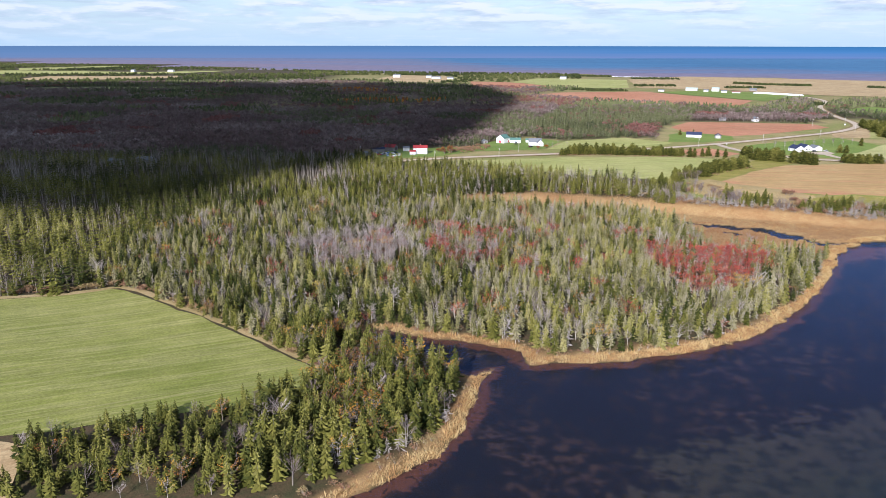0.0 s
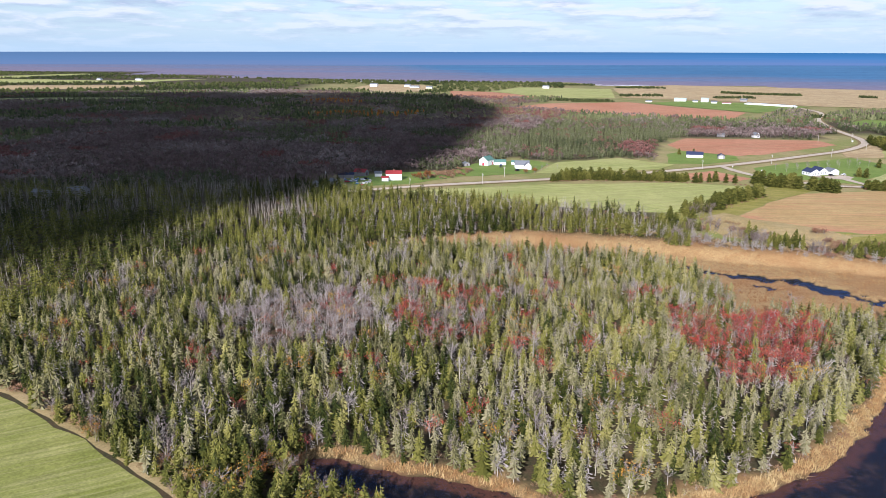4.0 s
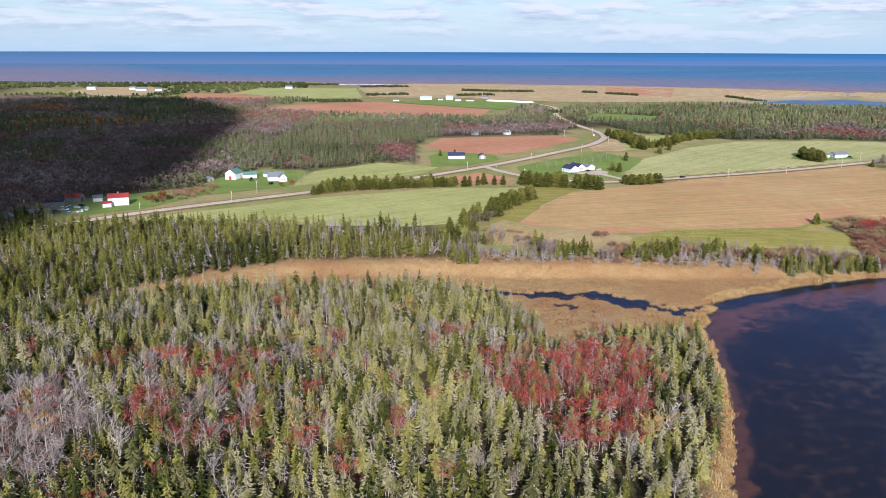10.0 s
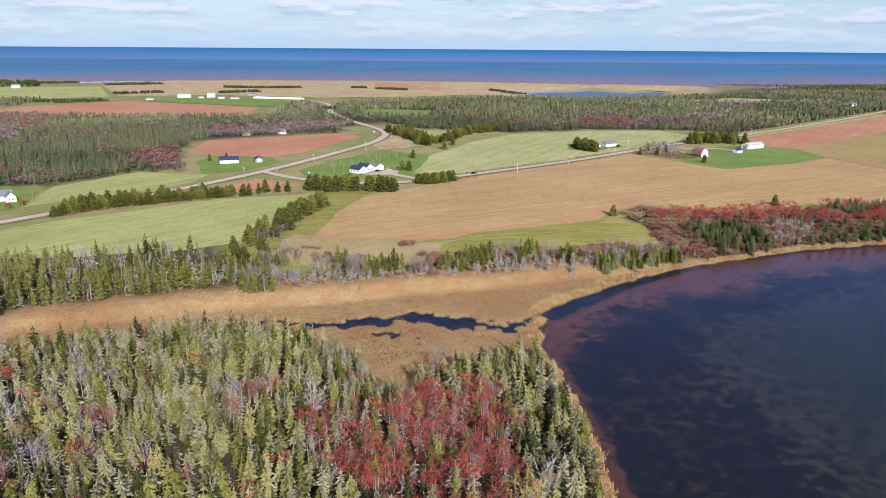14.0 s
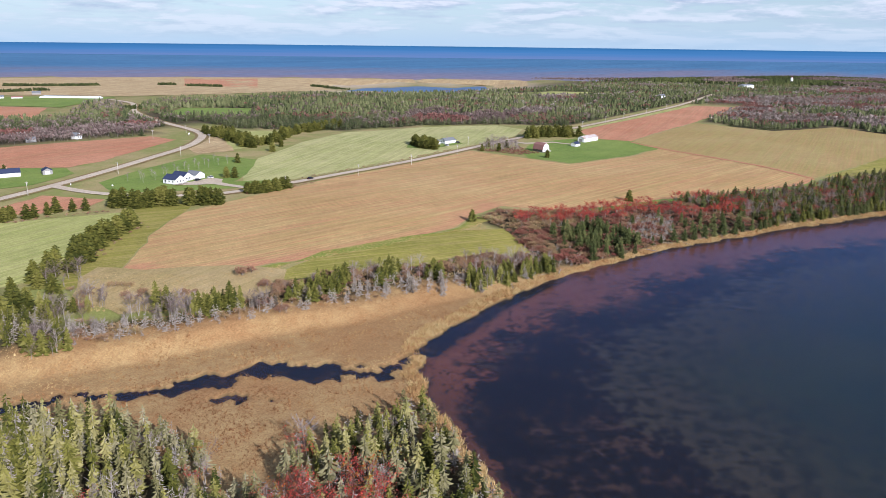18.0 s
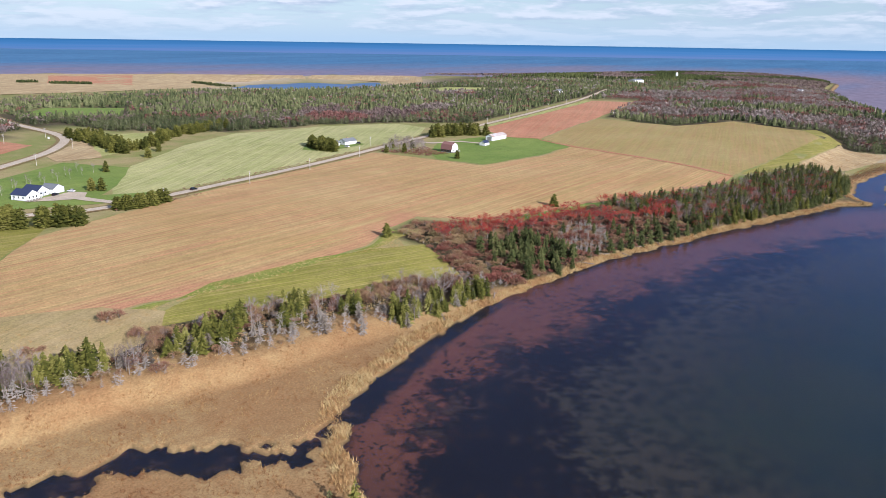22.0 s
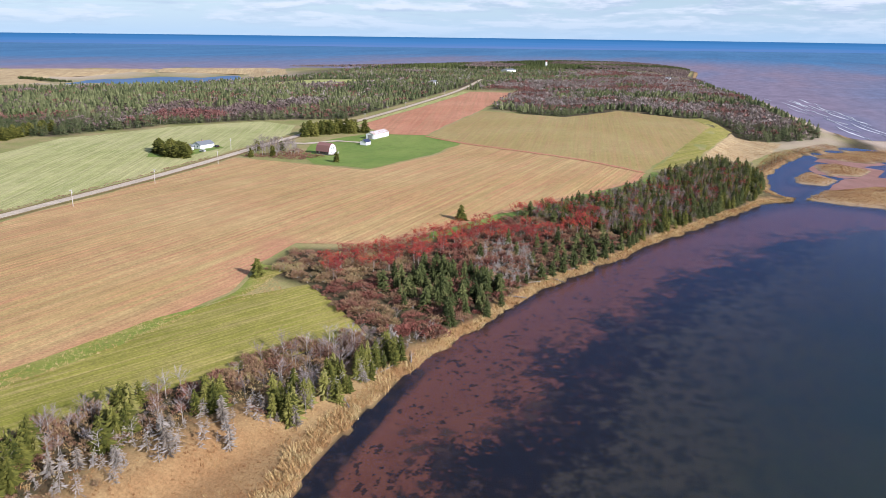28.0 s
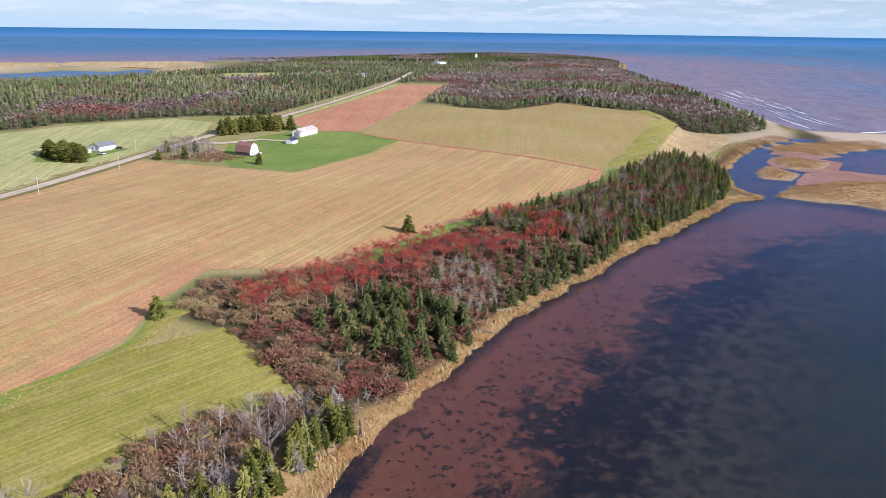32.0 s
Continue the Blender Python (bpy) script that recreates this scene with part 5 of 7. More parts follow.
k = (x > -90) & (y < 575) & (r.rand(len(x)) < 0.35)
k2 = (x > -90) & (y < 590) & (r.rand(len(x)) < 0.45)
strew("inland_undergrowth", LOW_BUSHES, x[k2] - 1.5, y[k2] - 1.5, 1.0 + 1.6 * r.rand(k2.sum()), np.clip(0.2 + 0.8 * r.rand(k2.sum()), 0, 1), [BARK, SCRUB], "brown undergrowth between the inland spruces", "bushes", 27, 1.6)
strew("inland_dead_stems", SNAGS, x[k] + 2.0, y[k] + 1.0, tall[k] * (0.6 + 0.4 * r.rand(k.sum())), 0.6, [DEAD], "bleached dead stems standing in the wood", "trees", 26, 1.0)
xa, ya = spread_over(FAR_WOOD, 5.2, 31, lambda x, y: (np.hypot(x - 150, y - 300) < 830) & clear_of(x, y, 4.0, 10.0))
xb, yb = spread_over(FAR_WOOD, 7.6, 36, lambda x, y: (np.hypot(x - 150, y - 300) >= 830) & clear_of(x, y, 4.0, 10.0))
x, y = np.concatenate([xa, xb]), np.concatenate([ya, yb])
r = rng(32)
hard = 0.12 * ((x < 66) & (y > 640) & (y < 1120 + 60 * fuzz(x, y, 60))) + 0.3 * ((x > 290) & (x < 490) & (y > 925) & (y < 1010)) + 0.1 * ((y > 760) & (y < 860) & (x < 260)) + fuzz(x, y, 150) * 0.6 + fuzz(x, y, 55) * 0.4 + 0.14 * ((x > 950) & (y < 620)) - 0.22 * ((x > 500) & (y > 650)) + 0.05 * (x < 0) + 0.5 * (r.rand(len(x)) > 0.80) - 0.25 * ((x > 66) & (x < 300) & (y > 780) & (y < 1000)) + 0.25 * (depth_in(x, y, [(700, 815), (800, 885), (925, 880), (870, 800), (850, 745), (775, 725), (729, 784)]) > 0) + 0.25 * (depth_in(x, y, [(185, 800), (226, 782), (268, 905), (250, 940)]) > 0) > 0.56
hard &= (depth_in(x, y, FIELDS[3][2]) < -26) & ~((x > 930) & (x < 2000) & (y < 600) & (ashore(x, y) < 34))
tone = np.clip(0.25 + 0.5 * (fuzz(x, y, 90) - 0.4) + 0.55 * (r.rand(len(x)) - 0.4), 0, 1)
tall = 5.2 + 3.8 * r.rand(len(x))
young = depth_in(x, y, [(120, 930), (160, 1090), (200, 1170), (350, 1185), (365, 1050), (300, 935), (230, 880)]) > 12 * (fuzz(x, y, 30) - 0.5)
hard &= ~(young & (r.rand(len(x)) > 0.15))
tone = np.where(young, 0.42 + 0.3 * r.rand(len(x)), tone)
s = ~hard
near = np.hypot(x - 150, y - 300) < 830
# these woods carry their haze in the needle colour
strew("field_edge_woods", EDGE_SPRUCES, x[s & near], y[s & near], tall[s & near], tone[s & near], [BARK, HAZED_NEEDLES], "dark spruce woods beside the fields", "trees", 35, 1.35)
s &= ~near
strew("far_spruce_woods", FAR_SPRUCES, x[s], y[s], tall[s], tone[s], [BARK, HAZED_NEEDLES], "dark spruce woods towards the sea", "trees", 33, 1.6)
ruddy = hard & ((fuzz(x + 90, y, 45) > np.where(x < 60, 0.82, 0.66)) | ((x > 100) & (x < 300) & (y > 770) & (y < 930)) | (x > 950) & (r.rand(len(x)) < 0.12))
strew("far_red_woods", FAR_BARE, x[ruddy], y[ruddy], tall[ruddy] * 0.9, 0.2 + 0.5 * r.rand(ruddy.sum()), [BARK, RED_TWIGS], "dull red maple stands among the woods", "trees", 37, 1.5)
hard &= ~ruddy
strew("far_bare_woods", FAR_BARE, x[hard], y[hard], tall[hard] * 0.95, np.clip(0.02 + 0.30 * smooth(850, 1000, x[hard]) + (0.35 + 0.30 * smooth(60, 0, x[hard])) * (fuzz(x[hard], y[hard], 75) - 0.2) + 0.35 * (r.rand(hard.sum()) - 0.4), 0, 0.9), [BARK, TWIGS], "leafless purple-grey hardwood stands", "trees", 34, 1.5)
x, y = spread_over([(391, 962), (476, 952), (540, 1069), (610, 1222), (640, 1389), (542, 1243), (459, 1118), (403, 1016)], 7.4, 38, lambda x, y: clear_of(x, y, 3.0, 9.0))
r = rng(39)
k = r.rand(len(x)) < 0.30 + 0.5 * (fuzz(x, y, 40) > 0.62)
strew("roadside_spruces", FAR_SPRUCES, x[k], y[k], 4.0 + 3.0 * r.rand(k.sum()), 0.5 * r.rand(k.sum()), [BARK, HAZED_NEEDLES], "young spruces among hardwoods beside the far road", "trees", 39, 1.5)
strew("roadside_hardwood", FAR_BARE, x[~k], y[~k], 3.5 + 3.0 * r.rand((~k).sum()), 0.15 + 0.5 * r.rand((~k).sum()), [BARK, TWIGS], "mauve leafless hardwoods beside the far road", "trees", 40, 1.4)
COAST_WOOD = [(-3500, 900), (-1100, 600), (-1100, 1700), (-400, 1900), (300, 1750), (420, 2300), (-600, 2700), (-1300, 3200), (-3500, 3800)]
x, y = spread_over(COAST_WOOD, 21.0, 41, lambda x, y: clear_of(x, y, 10.0, 12.0) & (fuzz(x, y, 260) > 0.3))
strew("coast_woods", FAR_SPRUCES, x, y, 7.0, np.clip(0.6 * fuzz(x, y, 200), 0, 0.6), [BARK, DARK_NEEDLES], "low dark woods along the far coast", "trees", 42, 4.2)
x, y = np.concatenate([np.array(along_line([(-205, 1474), (-181, 1512), (-108, 1448)], 40, 6.5, 47)), np.array(along_line([(-159, 1219), (-99, 1238), (-57, 1205), (6, 1214)], 50, 7.5, 48))]).T
strew("golden_larches", FAR_SPRUCES, x, y, 9.5, 0.15 + 0.4 * fuzz(x, y, 20), [BARK, GOLD_LEAF], "golden autumn larches in the western woods", "trees", 49, 1.5)
CAPE_WOOD = [(1600, 300), (1869, 370), (2300, 370), (2560, 560), (2560, 760), (2100, 1030), (1700, 1250), (2000, 500)]
x, y = spread_over(CAPE_WOOD, 11.0, 43, lambda x, y: clear_of(x, y, 6.0))
k = fuzz(x, y, 140) > 0.5
strew("cape_woods", FAR_SPRUCES, x[k], y[k], 9.0, 0.5 * fuzz(x, y, 120)[k], [BARK, DARK_NEEDLES], "dark low woods on the cape", "trees", 44, 2.4)
strew("cape_bare_woods", FAR_BARE, x[~k], y[~k], 9.0, 0.4 * fuzz(x, y, 90)[~k], [BARK, TWIGS], "leafless purple woods on the cape", "trees", 47, 2.2)

clumps = [(470, 1700, 45), (640, 1620, 40), (330, 1540, 40), (280, 1570, 40), (560, 2020, 60), (200, 2240, 70), (420, 2200, 60), (-60, 2260, 80), (610, 1190, 35), (700, 1210, 40), (690, 960, 40)]
cx_, cy_ = [], []
r = rng(45)
for a, b, s in clumps:
    n = int(s * 3.2)
    cx_.append(a + (r.rand(n) - 0.5) * 2 * s)
    cy_.append(b + (r.rand(n) - 0.5) * 0.8 * s)
for line, wide in (([(691, 1818), (752, 1765), (831, 1722)], 28), ([(917, 1649), (941, 1627)], 24), ([(936, 1580), (978, 1518)], 22), ([(1148, 1449), (1206, 1399)], 22)):
    strip = np.array(along_line(line, wide, 2.0, 145))
    cx_.append(strip[:, 0])
    cy_.append(strip[:, 1])
x, y = np.concatenate(cx_), np.concatenate(cy_)
strew("coast_tree_clumps", FAR_SPRUCES, x, y, 3.6 + 2.4 * r.rand(len(x)), 0.4 * r.rand(len(x)), [BARK, DARK_NEEDLES], "dark wind-shaped tree clumps near the sea", "trees", 46, 2.2)

# reeds and bank grass
x, y = spread_over(MARSH, 0.95, 51, lambda x, y: (in_creek(x, y) < 0.1) & (ashore(x, y) > 0.1))
x2, y2 = spread_over([(-10, 485), (30, 480), (30, 520), (100, 512), (170, 482), (240, 452), (300, 430), (345, 412), (345, 395), (300, 405), (200, 445), (100, 485), (28, 497)], 1.15, 58, lambda x, y: (depth_in(x, y, MARSH) < 0) & (ashore(x, y) > 3))
x, y = np.concatenate([x, x2]), np.concatenate([y, y2])
r = rng(52)
strew("marsh_reeds", TUFTS, x, y, 0.26 + 0.9 * r.rand(len(x)) * fuzz(x, y, 4) ** 1.5, np.clip(0.10 + 0.7 * fuzz(x, y, 22) + 0.45 * (fuzz(x, y, 5) - 0.5) + 0.4 * (fuzz(x, y * 0.6, 2.2) - 0.5) + 0.5 * (r.rand(len(x)) - 0.5) - 0.36 * smooth(3, -5, y - 449 + (x - 141) * 0.95), 0, 1), [REED], "golden brown marsh reeds", "reeds", 53, 1.35, 0.0)
BANK = [(-110, 120), (60, 130), (60, 235), (150, 250), (230, 370), (420, 350), (600, 260), (640, 270), (640, 320), (440, 392), (340, 418), (215, 409), (150, 330), (60, 275), (-40, 290), (-30, 250), (0, 240), (-10, 190), (-110, 170)]
x, y = spread_over(BANK, 0.85, 55, lambda x, y: (ashore(x, y) > -0.1) & (ashore(x, y) < np.where(x < 40, 3.0, np.where(x < 215, 4.5, np.where(x < 330, 6.5, 4.2)))) & ((depth_in(x, y, MARSH) < 3) | (x > 196)))
r = rng(56)
strew("bank_grass", TUFTS, x, y, 0.7 + 1.1 * r.rand(len(x)) * fuzz(x, y, 5), np.clip(0.42 + 0.6 * fuzz(x, y, 3.5) + 0.3 * (r.rand(len(x)) - 0.4), 0, 1), [REED], "tall straw-coloured grass along the pond's edge", "grass", 57, 1.9, 0.0)
x, y = spread_over(BANK, 2.8, 59, lambda x, y: (ashore(x, y) > 3.0) & (ashore(x, y) < 8) & (x > -110) & (x < 205) & (depth_in(x, y, MARSH) < -2))
r = rng(60)
strew("bank_scrub", LOW_BUSHES, x, y, 0.8 + 1.8 * r.rand(len(x)) ** 2, np.clip(0.3 + 0.7 * r.rand(len(x)), 0, 1), [BARK, SCRUB], "low brown scrub behind the bank grass", "bushes", 64, 1.5)
ROUGH = [(176, 518), (184, 530), (194, 526), (216, 497), (250, 484), (300, 473), (344, 468), (366, 470), (352, 456), (311, 480), (268, 488), (236, 482), (225, 474), (252, 460), (300, 436), (330, 420), (322, 414), (270, 436), (225, 450), (185, 476), (160, 505)]
x, y = spread_over(ROUGH, 1.15, 66)
r = rng(67)
strew("rough_grass", TUFTS, x, y, 0.35 + 0.5 * r.rand(len(x)), np.clip(0.55 + 0.6 * fuzz(x, y, 7), 0, 1), [REED], "tussocks of pale dry grass at the field's edge", "grass", 68, 1.5, 0.0)
x, y = spread_over([(650, 340), (712, 326), (800, 313), (880, 298), (864, 290), (856, 264), (800, 276), (745, 296), (715, 322), (665, 340)], 2.6, 69)
r = rng(70)
strew("dune_tussocks", TUFTS, x, y, 0.5 + 0.6 * r.rand(len(x)), np.clip(0.2 + 0.9 * fuzz(x, y, 8), 0, 1), [REED], "pale tussocks on the dry grassland", "grass", 72, 2.2, 0.0)
for n, isle in enumerate(ISLANDS + [[(605, 276), (625, 280), (690, 282), (723, 274), (803, 248), (860, 215), (880, 225), (800, 275), (700, 294), (620, 290)]]):
    x, y = spread_over(isle, 1.5, 160 + n, lambda x, y: ashore(x, y) > 1.5)
    if len(x):
        strew("salt_marsh_grass", TUFTS, x, y, 0.6, np.clip(0.0 + 0.6 * fuzz(x, y, 9), 0, 1), [REED], "golden salt marsh grass in the estuary", "grass", 170 + n, 2.6, 0.0)

# ---- building blocks for things ----
def part(name, bm, material, parent, label=""):
    """Links a bmesh as one mesh object under a thing or a part."""
    me = bpy.data.meshes.new(name)
    bm.normal_update()
    bm.to_mesh(me)
    bm.free()
    for m in material if isinstance(material, (list, tuple)) else [material]:
        me.materials.append(m)
    ob = new(name, me)
    ob.parent = parent
    return tagged(ob, label)


def root(name, x, y, turn, label, category, group="", lift=0.3):
    ob = new(name)
    ob.empty_display_size = 0.5
    ob.matrix_world = pose(x, y, float(height(x, y)) + lift, 0, 0, turn)
    return tagged(ob, label, category, group)


def box(lo, hi, bevel=0.0):
    bm = bmesh.new()
    bmesh.ops.create_cube(bm, size=1)
    for v in bm.verts:
        for k in range(3):
            v.co[k] = lo[k] if v.co[k] < 0 else hi[k]
    if bevel:
        bmesh.ops.bevel(bm, geom=bm.edges[:], offset=bevel, segments=1, affect="EDGES")
    return bm


def prism(outline, y0, y1):
    """An outline in x and z drawn out along y."""
    bm = bmesh.new()
    a = [bm.verts.new((x, y0, z)) for x, z in outline]
    b = [bm.verts.new((x, y1, z)) for x, z in outline]
    bm.faces.new(a)
    bm.faces.new(b[::-1])
    for i in range(len(a)):
        j = (i + 1) % len(a)
        bm.faces.new((a[j], a[i], b[i], b[j]))
    bmesh.ops.recalc_face_normals(bm, faces=bm.faces[:])
    return bm


def stick_bm(p, q, r0, r1, sides=6):
    v, f = tube(p, q, r0, max(r1, 0.005), sides)
    bm = bmesh.new()
    vs = [bm.verts.new(c) for c in v]
    for t in f:
        bm.faces.new([vs[i] for i in t])
    bm.faces.new(vs[sides:])
    bmesh.ops.recalc_face_normals(bm, faces=bm.faces[:])
    return bm


def window(parent, side, along, z, w, h, wide, long, trim):
    """A framed pane on a wall. side: 'e','w' long walls, 's','n' gable walls."""
    t = 0.07
    sx = {"e": 1, "w": -1}.get(side)
    if sx:
        x = sx * wide / 2
        lo, hi = (min(x, x + sx * t), along - w / 2, z), (max(x, x + sx * t), along + w / 2, z + h)
        p = part("window", box(lo, hi), trim, parent)
        part("pane", box((min(x, x + sx * (t + 0.02)), along - w / 2 + 0.1, z + 0.1), (max(x, x + sx * (t + 0.02)), along + w / 2 - 0.1, z + h - 0.1)), PANE, p)
    else:
        sy = 1 if side == "n" else -1
        y = sy * long / 2
        lo, hi = (along - w / 2, min(y, y + sy * t), z), (along + w / 2, max(y, y + sy * t), z + h)
        p = part("window", box(lo, hi), trim, parent)
        part("pane", box((along - w / 2 + 0.1, min(y, y + sy * (t + 0.02)), z + 0.1), (along + w / 2 - 0.1, max(y, y + sy * (t + 0.02)), z + h - 0.1)), PANE, p)


def door(parent, side, along, w, h, wide, long, material, label=""):
    t = 0.06
    if side in "ew":
        s = 1 if side == "e" else -1
        x = s * wide / 2
        d = part("door", box((min(x, x + s * t), along - w / 2, 0.05), (max(x, x + s * t), along + w / 2, h)), material, parent, label)
        part("handle", box((min(x + s * t, x + s * t * 2.2), along + w * 0.33, h * 0.45), (max(x + s * t, x + s * t * 2.2), along + w * 0.4, h * 0.45 + 0.15)), METAL, d)
    else:
        s = 1 if side == "n" else -1
        y = s * long / 2
        d = part("door", box((along - w / 2, min(y, y + s * t), 0.05), (along + w / 2, max(y, y + s * t), h)), material, parent, label)
        part("handle", box((along + w * 0.33, min(y + s * t, y + s * t * 2.2), h * 0.45), (along + w * 0.4, max(y + s * t, y + s * t * 2.2), h * 0.45 + 0.15)), METAL, d)


def building(name, x, y, turn, wide, long, wall_h, roof_h, wall, roof, label, category="house", holes=(), doors=(), gambrel=False, chimney=False, trim=None, group="", over=0.35):
    """A gabled house or shed: ridge along its own y."""
    r = root(name, x, y, turn, label, category, group)
    w = wide / 2
    if gambrel:
        top = [(-w, wall_h), (-w * 0.72, wall_h + roof_h * 0.66), (0, wall_h + roof_h), (w * 0.72, wall_h + roof_h * 0.66), (w, wall_h)]
    else:
        top = [(-w, wall_h), (0, wall_h + roof_h), (w, wall_h)]
    part("wall", prism([(-w, -0.9)] + top + [(w, -0.9)], -long / 2, long / 2), wall, r)
    # roof slabs, one for each slope
    k = over / w
    ext = [(top[0][0] * (1 + k), top[0][1] - (top[1][1] - top[0][1]) / max(abs(top[1][0] - top[0][0]), 0.1) * over)] + top[1:-1] + \
          [(top[-1][0] * (1 + k), top[-1][1] - (top[-2][1] - top[-1][1]) / max(abs(top[-2][0] - top[-1][0]), 0.1) * over)]
    t = 0.16
    for a, b in zip(ext, ext[1:]):
        part("roof", prism([(a[0], a[1] + 0.02), (b[0], b[1] + 0.02), (b[0], b[1] + t), (a[0], a[1] + t)], -long / 2 - over, long / 2 + over), roof, r)
    part("ridge_cap", box((-0.18, -long / 2 - over, wall_h + roof_h + t - 0.04), (0.18, long / 2 + over, wall_h + roof_h + t + 0.05)), roof, r)
    part("foundation", box((-w - 0.06, -long / 2 - 0.06, -1.0), (w + 0.06, long / 2 + 0.06, 0.02)), GREY_WALL, r)
    for side, along, z, ww, hh in holes:
        window(r, side, along, z, ww, hh, wide, long, trim or wall)
    for side, along, ww, hh, m in doors:
        door(r, side, along, ww, hh, wide, long, m)
    if chimney:
        c = part("chimney", box((-0.35 + w * 0.2, -0.35, wall_h + roof_h * 0.6), (0.35 + w * 0.2, 0.35, wall_h + roof_h + 0.9), 0.03), RUST_ROOF, r, "brick chimney")
        part("cap", box((-0.42 + w * 0.2, -0.42, wall_h + roof_h + 0.9), (0.42 + w * 0.2, 0.42, wall_h + roof_h + 1.0)), GREY_WALL, c)
    return r


def row_of(side, n, length, z, w=1.0, h=1.2):
    return [(side, (i + 0.5) / n * length - length / 2, z, w, h) for i in range(n)]


# homestead by the lane
g = building("gambrel_house", 603, 572, -12, 8.0, 11.0, 2.9, 4.6, WHITE, BROWN_ROOF, "white gambrel house with a brown shingle roof beside the lawn",
             holes=row_of("s", 2, 6.0, 1.0) + row_of("s", 2, 4.0, 3.7, 0.9, 1.3) + row_of("w", 3, 9.0, 1.0), doors=[("w", 0.0, 1.0, 2.1, DARK_WALL), ("s", 0.0, 1.0, 2.1, GREY_DOOR)], gambrel=True)
part("side_cladding", box((-4.05, -5.4, 0.1), (-4.01, 5.4, 2.8)), DARK_WALL, g, "dark brown board cladding")
dk = part("deck", box((-4.0, -7.6, 0.3), (4.2, -5.55, 0.5)), WOOD, g, "timber deck")
for i in range(9):
    part("rail_post", box((-4.0 + i * 1.02, -7.6, 0.5), (-3.9 + i * 1.02, -7.5, 1.4)), WHITE, dk)
part("rail", box((-4.0, -7.62, 1.4), (4.3, -7.48, 1.5)), WHITE, dk)
b = building("long_barn", 694, 574, 84, 7.0, 24.0, 3.4, 1.9, WHITE, BARN_ROOF, "long white barn with a rust-stained metal roof", "barn",
             holes=row_of("e", 3, 20.0, 1.2, 0.9, 0.9), doors=[("n", 0.0, 3.6, 3.0, GREY_WALL)])
building("garden_shed", 654, 566, 84, 5.2, 7.2, 2.3, 1.5, WHITE, NAVY_ROOF, "small white shed with a dark blue roof on the lawn", "shed", holes=row_of("e", 1, 4, 1.0), doors=[("n", 0, 1.6, 2.0, WHITE)])
building("bungalow", 592, 664, 80, 8.0, 13.0, 2.7, 2.0, WHITE, GREY_ROOF, "white bungalow with a grey shingle roof by the lane", holes=row_of("e", 3, 10, 1.0) + row_of("n", 2, 6, 1.0), doors=[("e", 1.8, 1.0, 2.1, GREY_DOOR)], chimney=True)
building("garage", 577, 667, 80, 6.0, 7.5, 2.5, 1.4, WHITE, GREY_ROOF, "white garage with a low grey roof", "garage", doors=[("e", 0, 2.6, 2.2, WHITE)])
building("garage", 583, 683, 80, 5.0, 6.5, 2.4, 1.2, WHITE, GREY_ROOF, "small white outbuilding behind the hedge", "shed", holes=row_of("e", 1, 3, 1.0))

# bungalow with the orchard
ang = 12
building("ranch_house", 317, 676, ang, 8.6, 10.5, 2.9, 2.4, WHITE, NAVY_ROOF, "white ranch house wing with a dark blue roof", holes=row_of("s", 3, 7, 0.9, 1.1, 1.3) + row_of("w", 3, 9, 1.0), doors=[("w", 3.5, 1, 2.1, GREY_DOOR)])
building("ranch_house", 326, 681, ang, 8.2, 10.5, 2.9, 2.6, WHITE, NAVY_ROOF, "white middle wing of the ranch house", holes=row_of("s", 2, 6, 0.9, 1.3, 1.3), doors=[("s", 0, 1, 2.1, GREY_DOOR)])
building("ranch_garage", 336, 681, ang, 8.0, 9.0, 2.7, 2.0, WHITE, GREY_ROOF, "white double garage of the ranch house", "garage", doors=[("s", -1.9, 2.8, 2.2, WHITE), ("s", 1.9, 2.8, 2.2, WHITE)])

tagged(drape("driveway", [(312, 670), (343, 674), (345, 664), (338, 655), (340, 628), (334, 628), (331, 654), (322, 660)], GRAVEL, 0.32, 4.0), "grey gravel drive before the ranch house", "driveway", kind="structure")
tagged(drape("driveway", [(633, 630), (638, 630), (640, 610), (664, 596), (664, 574), (659, 574), (659, 592), (634, 606)], GRAVEL, 0.32, 4.0), "gravel drive of the homestead", "driveway", kind="structure")
deck = root("deck", 317, 669, 12, "low timber deck with white rails before the ranch house", "deck", lift=0.35)
part("floor", box((-4.6, -2.0, 0.3), (4.6, 1.0, 0.5), 0.02), WOOD, deck)
for i in range(10):
    part("rail_post", box((-4.6 + i * 1.01, -2.0, 0.5), (-4.5 + i * 1.01, -1.9, 1.4)), WHITE, deck)
part("rail", box((-4.65, -2.02, 1.4), (4.65, -1.88, 1.5)), WHITE, deck)
part("step", box((-0.8, -2.6, 0.1), (0.8, -2.0, 0.28)), WOOD, deck)

# house in the red field's corner
building("dark_roof_house", 258, 776, 72, 8.2, 14.5, 2.7, 2.3, WHITE, NAVY_ROOF, "white cottage with a near-black roof and red steps", holes=row_of("e", 4, 12, 0.9, 1.1, 1.2), doors=[("e", 0.2, 1.2, 2.1, DOOR)], chimney=True)
building("garage", 279, 766, -18, 6.0, 7.0, 2.5, 1.7, GREY_WALL, NAVY_ROOF, "grey garage with a dark blue roof", "garage", doors=[("s", 0, 2.8, 2.2, WHITE)])

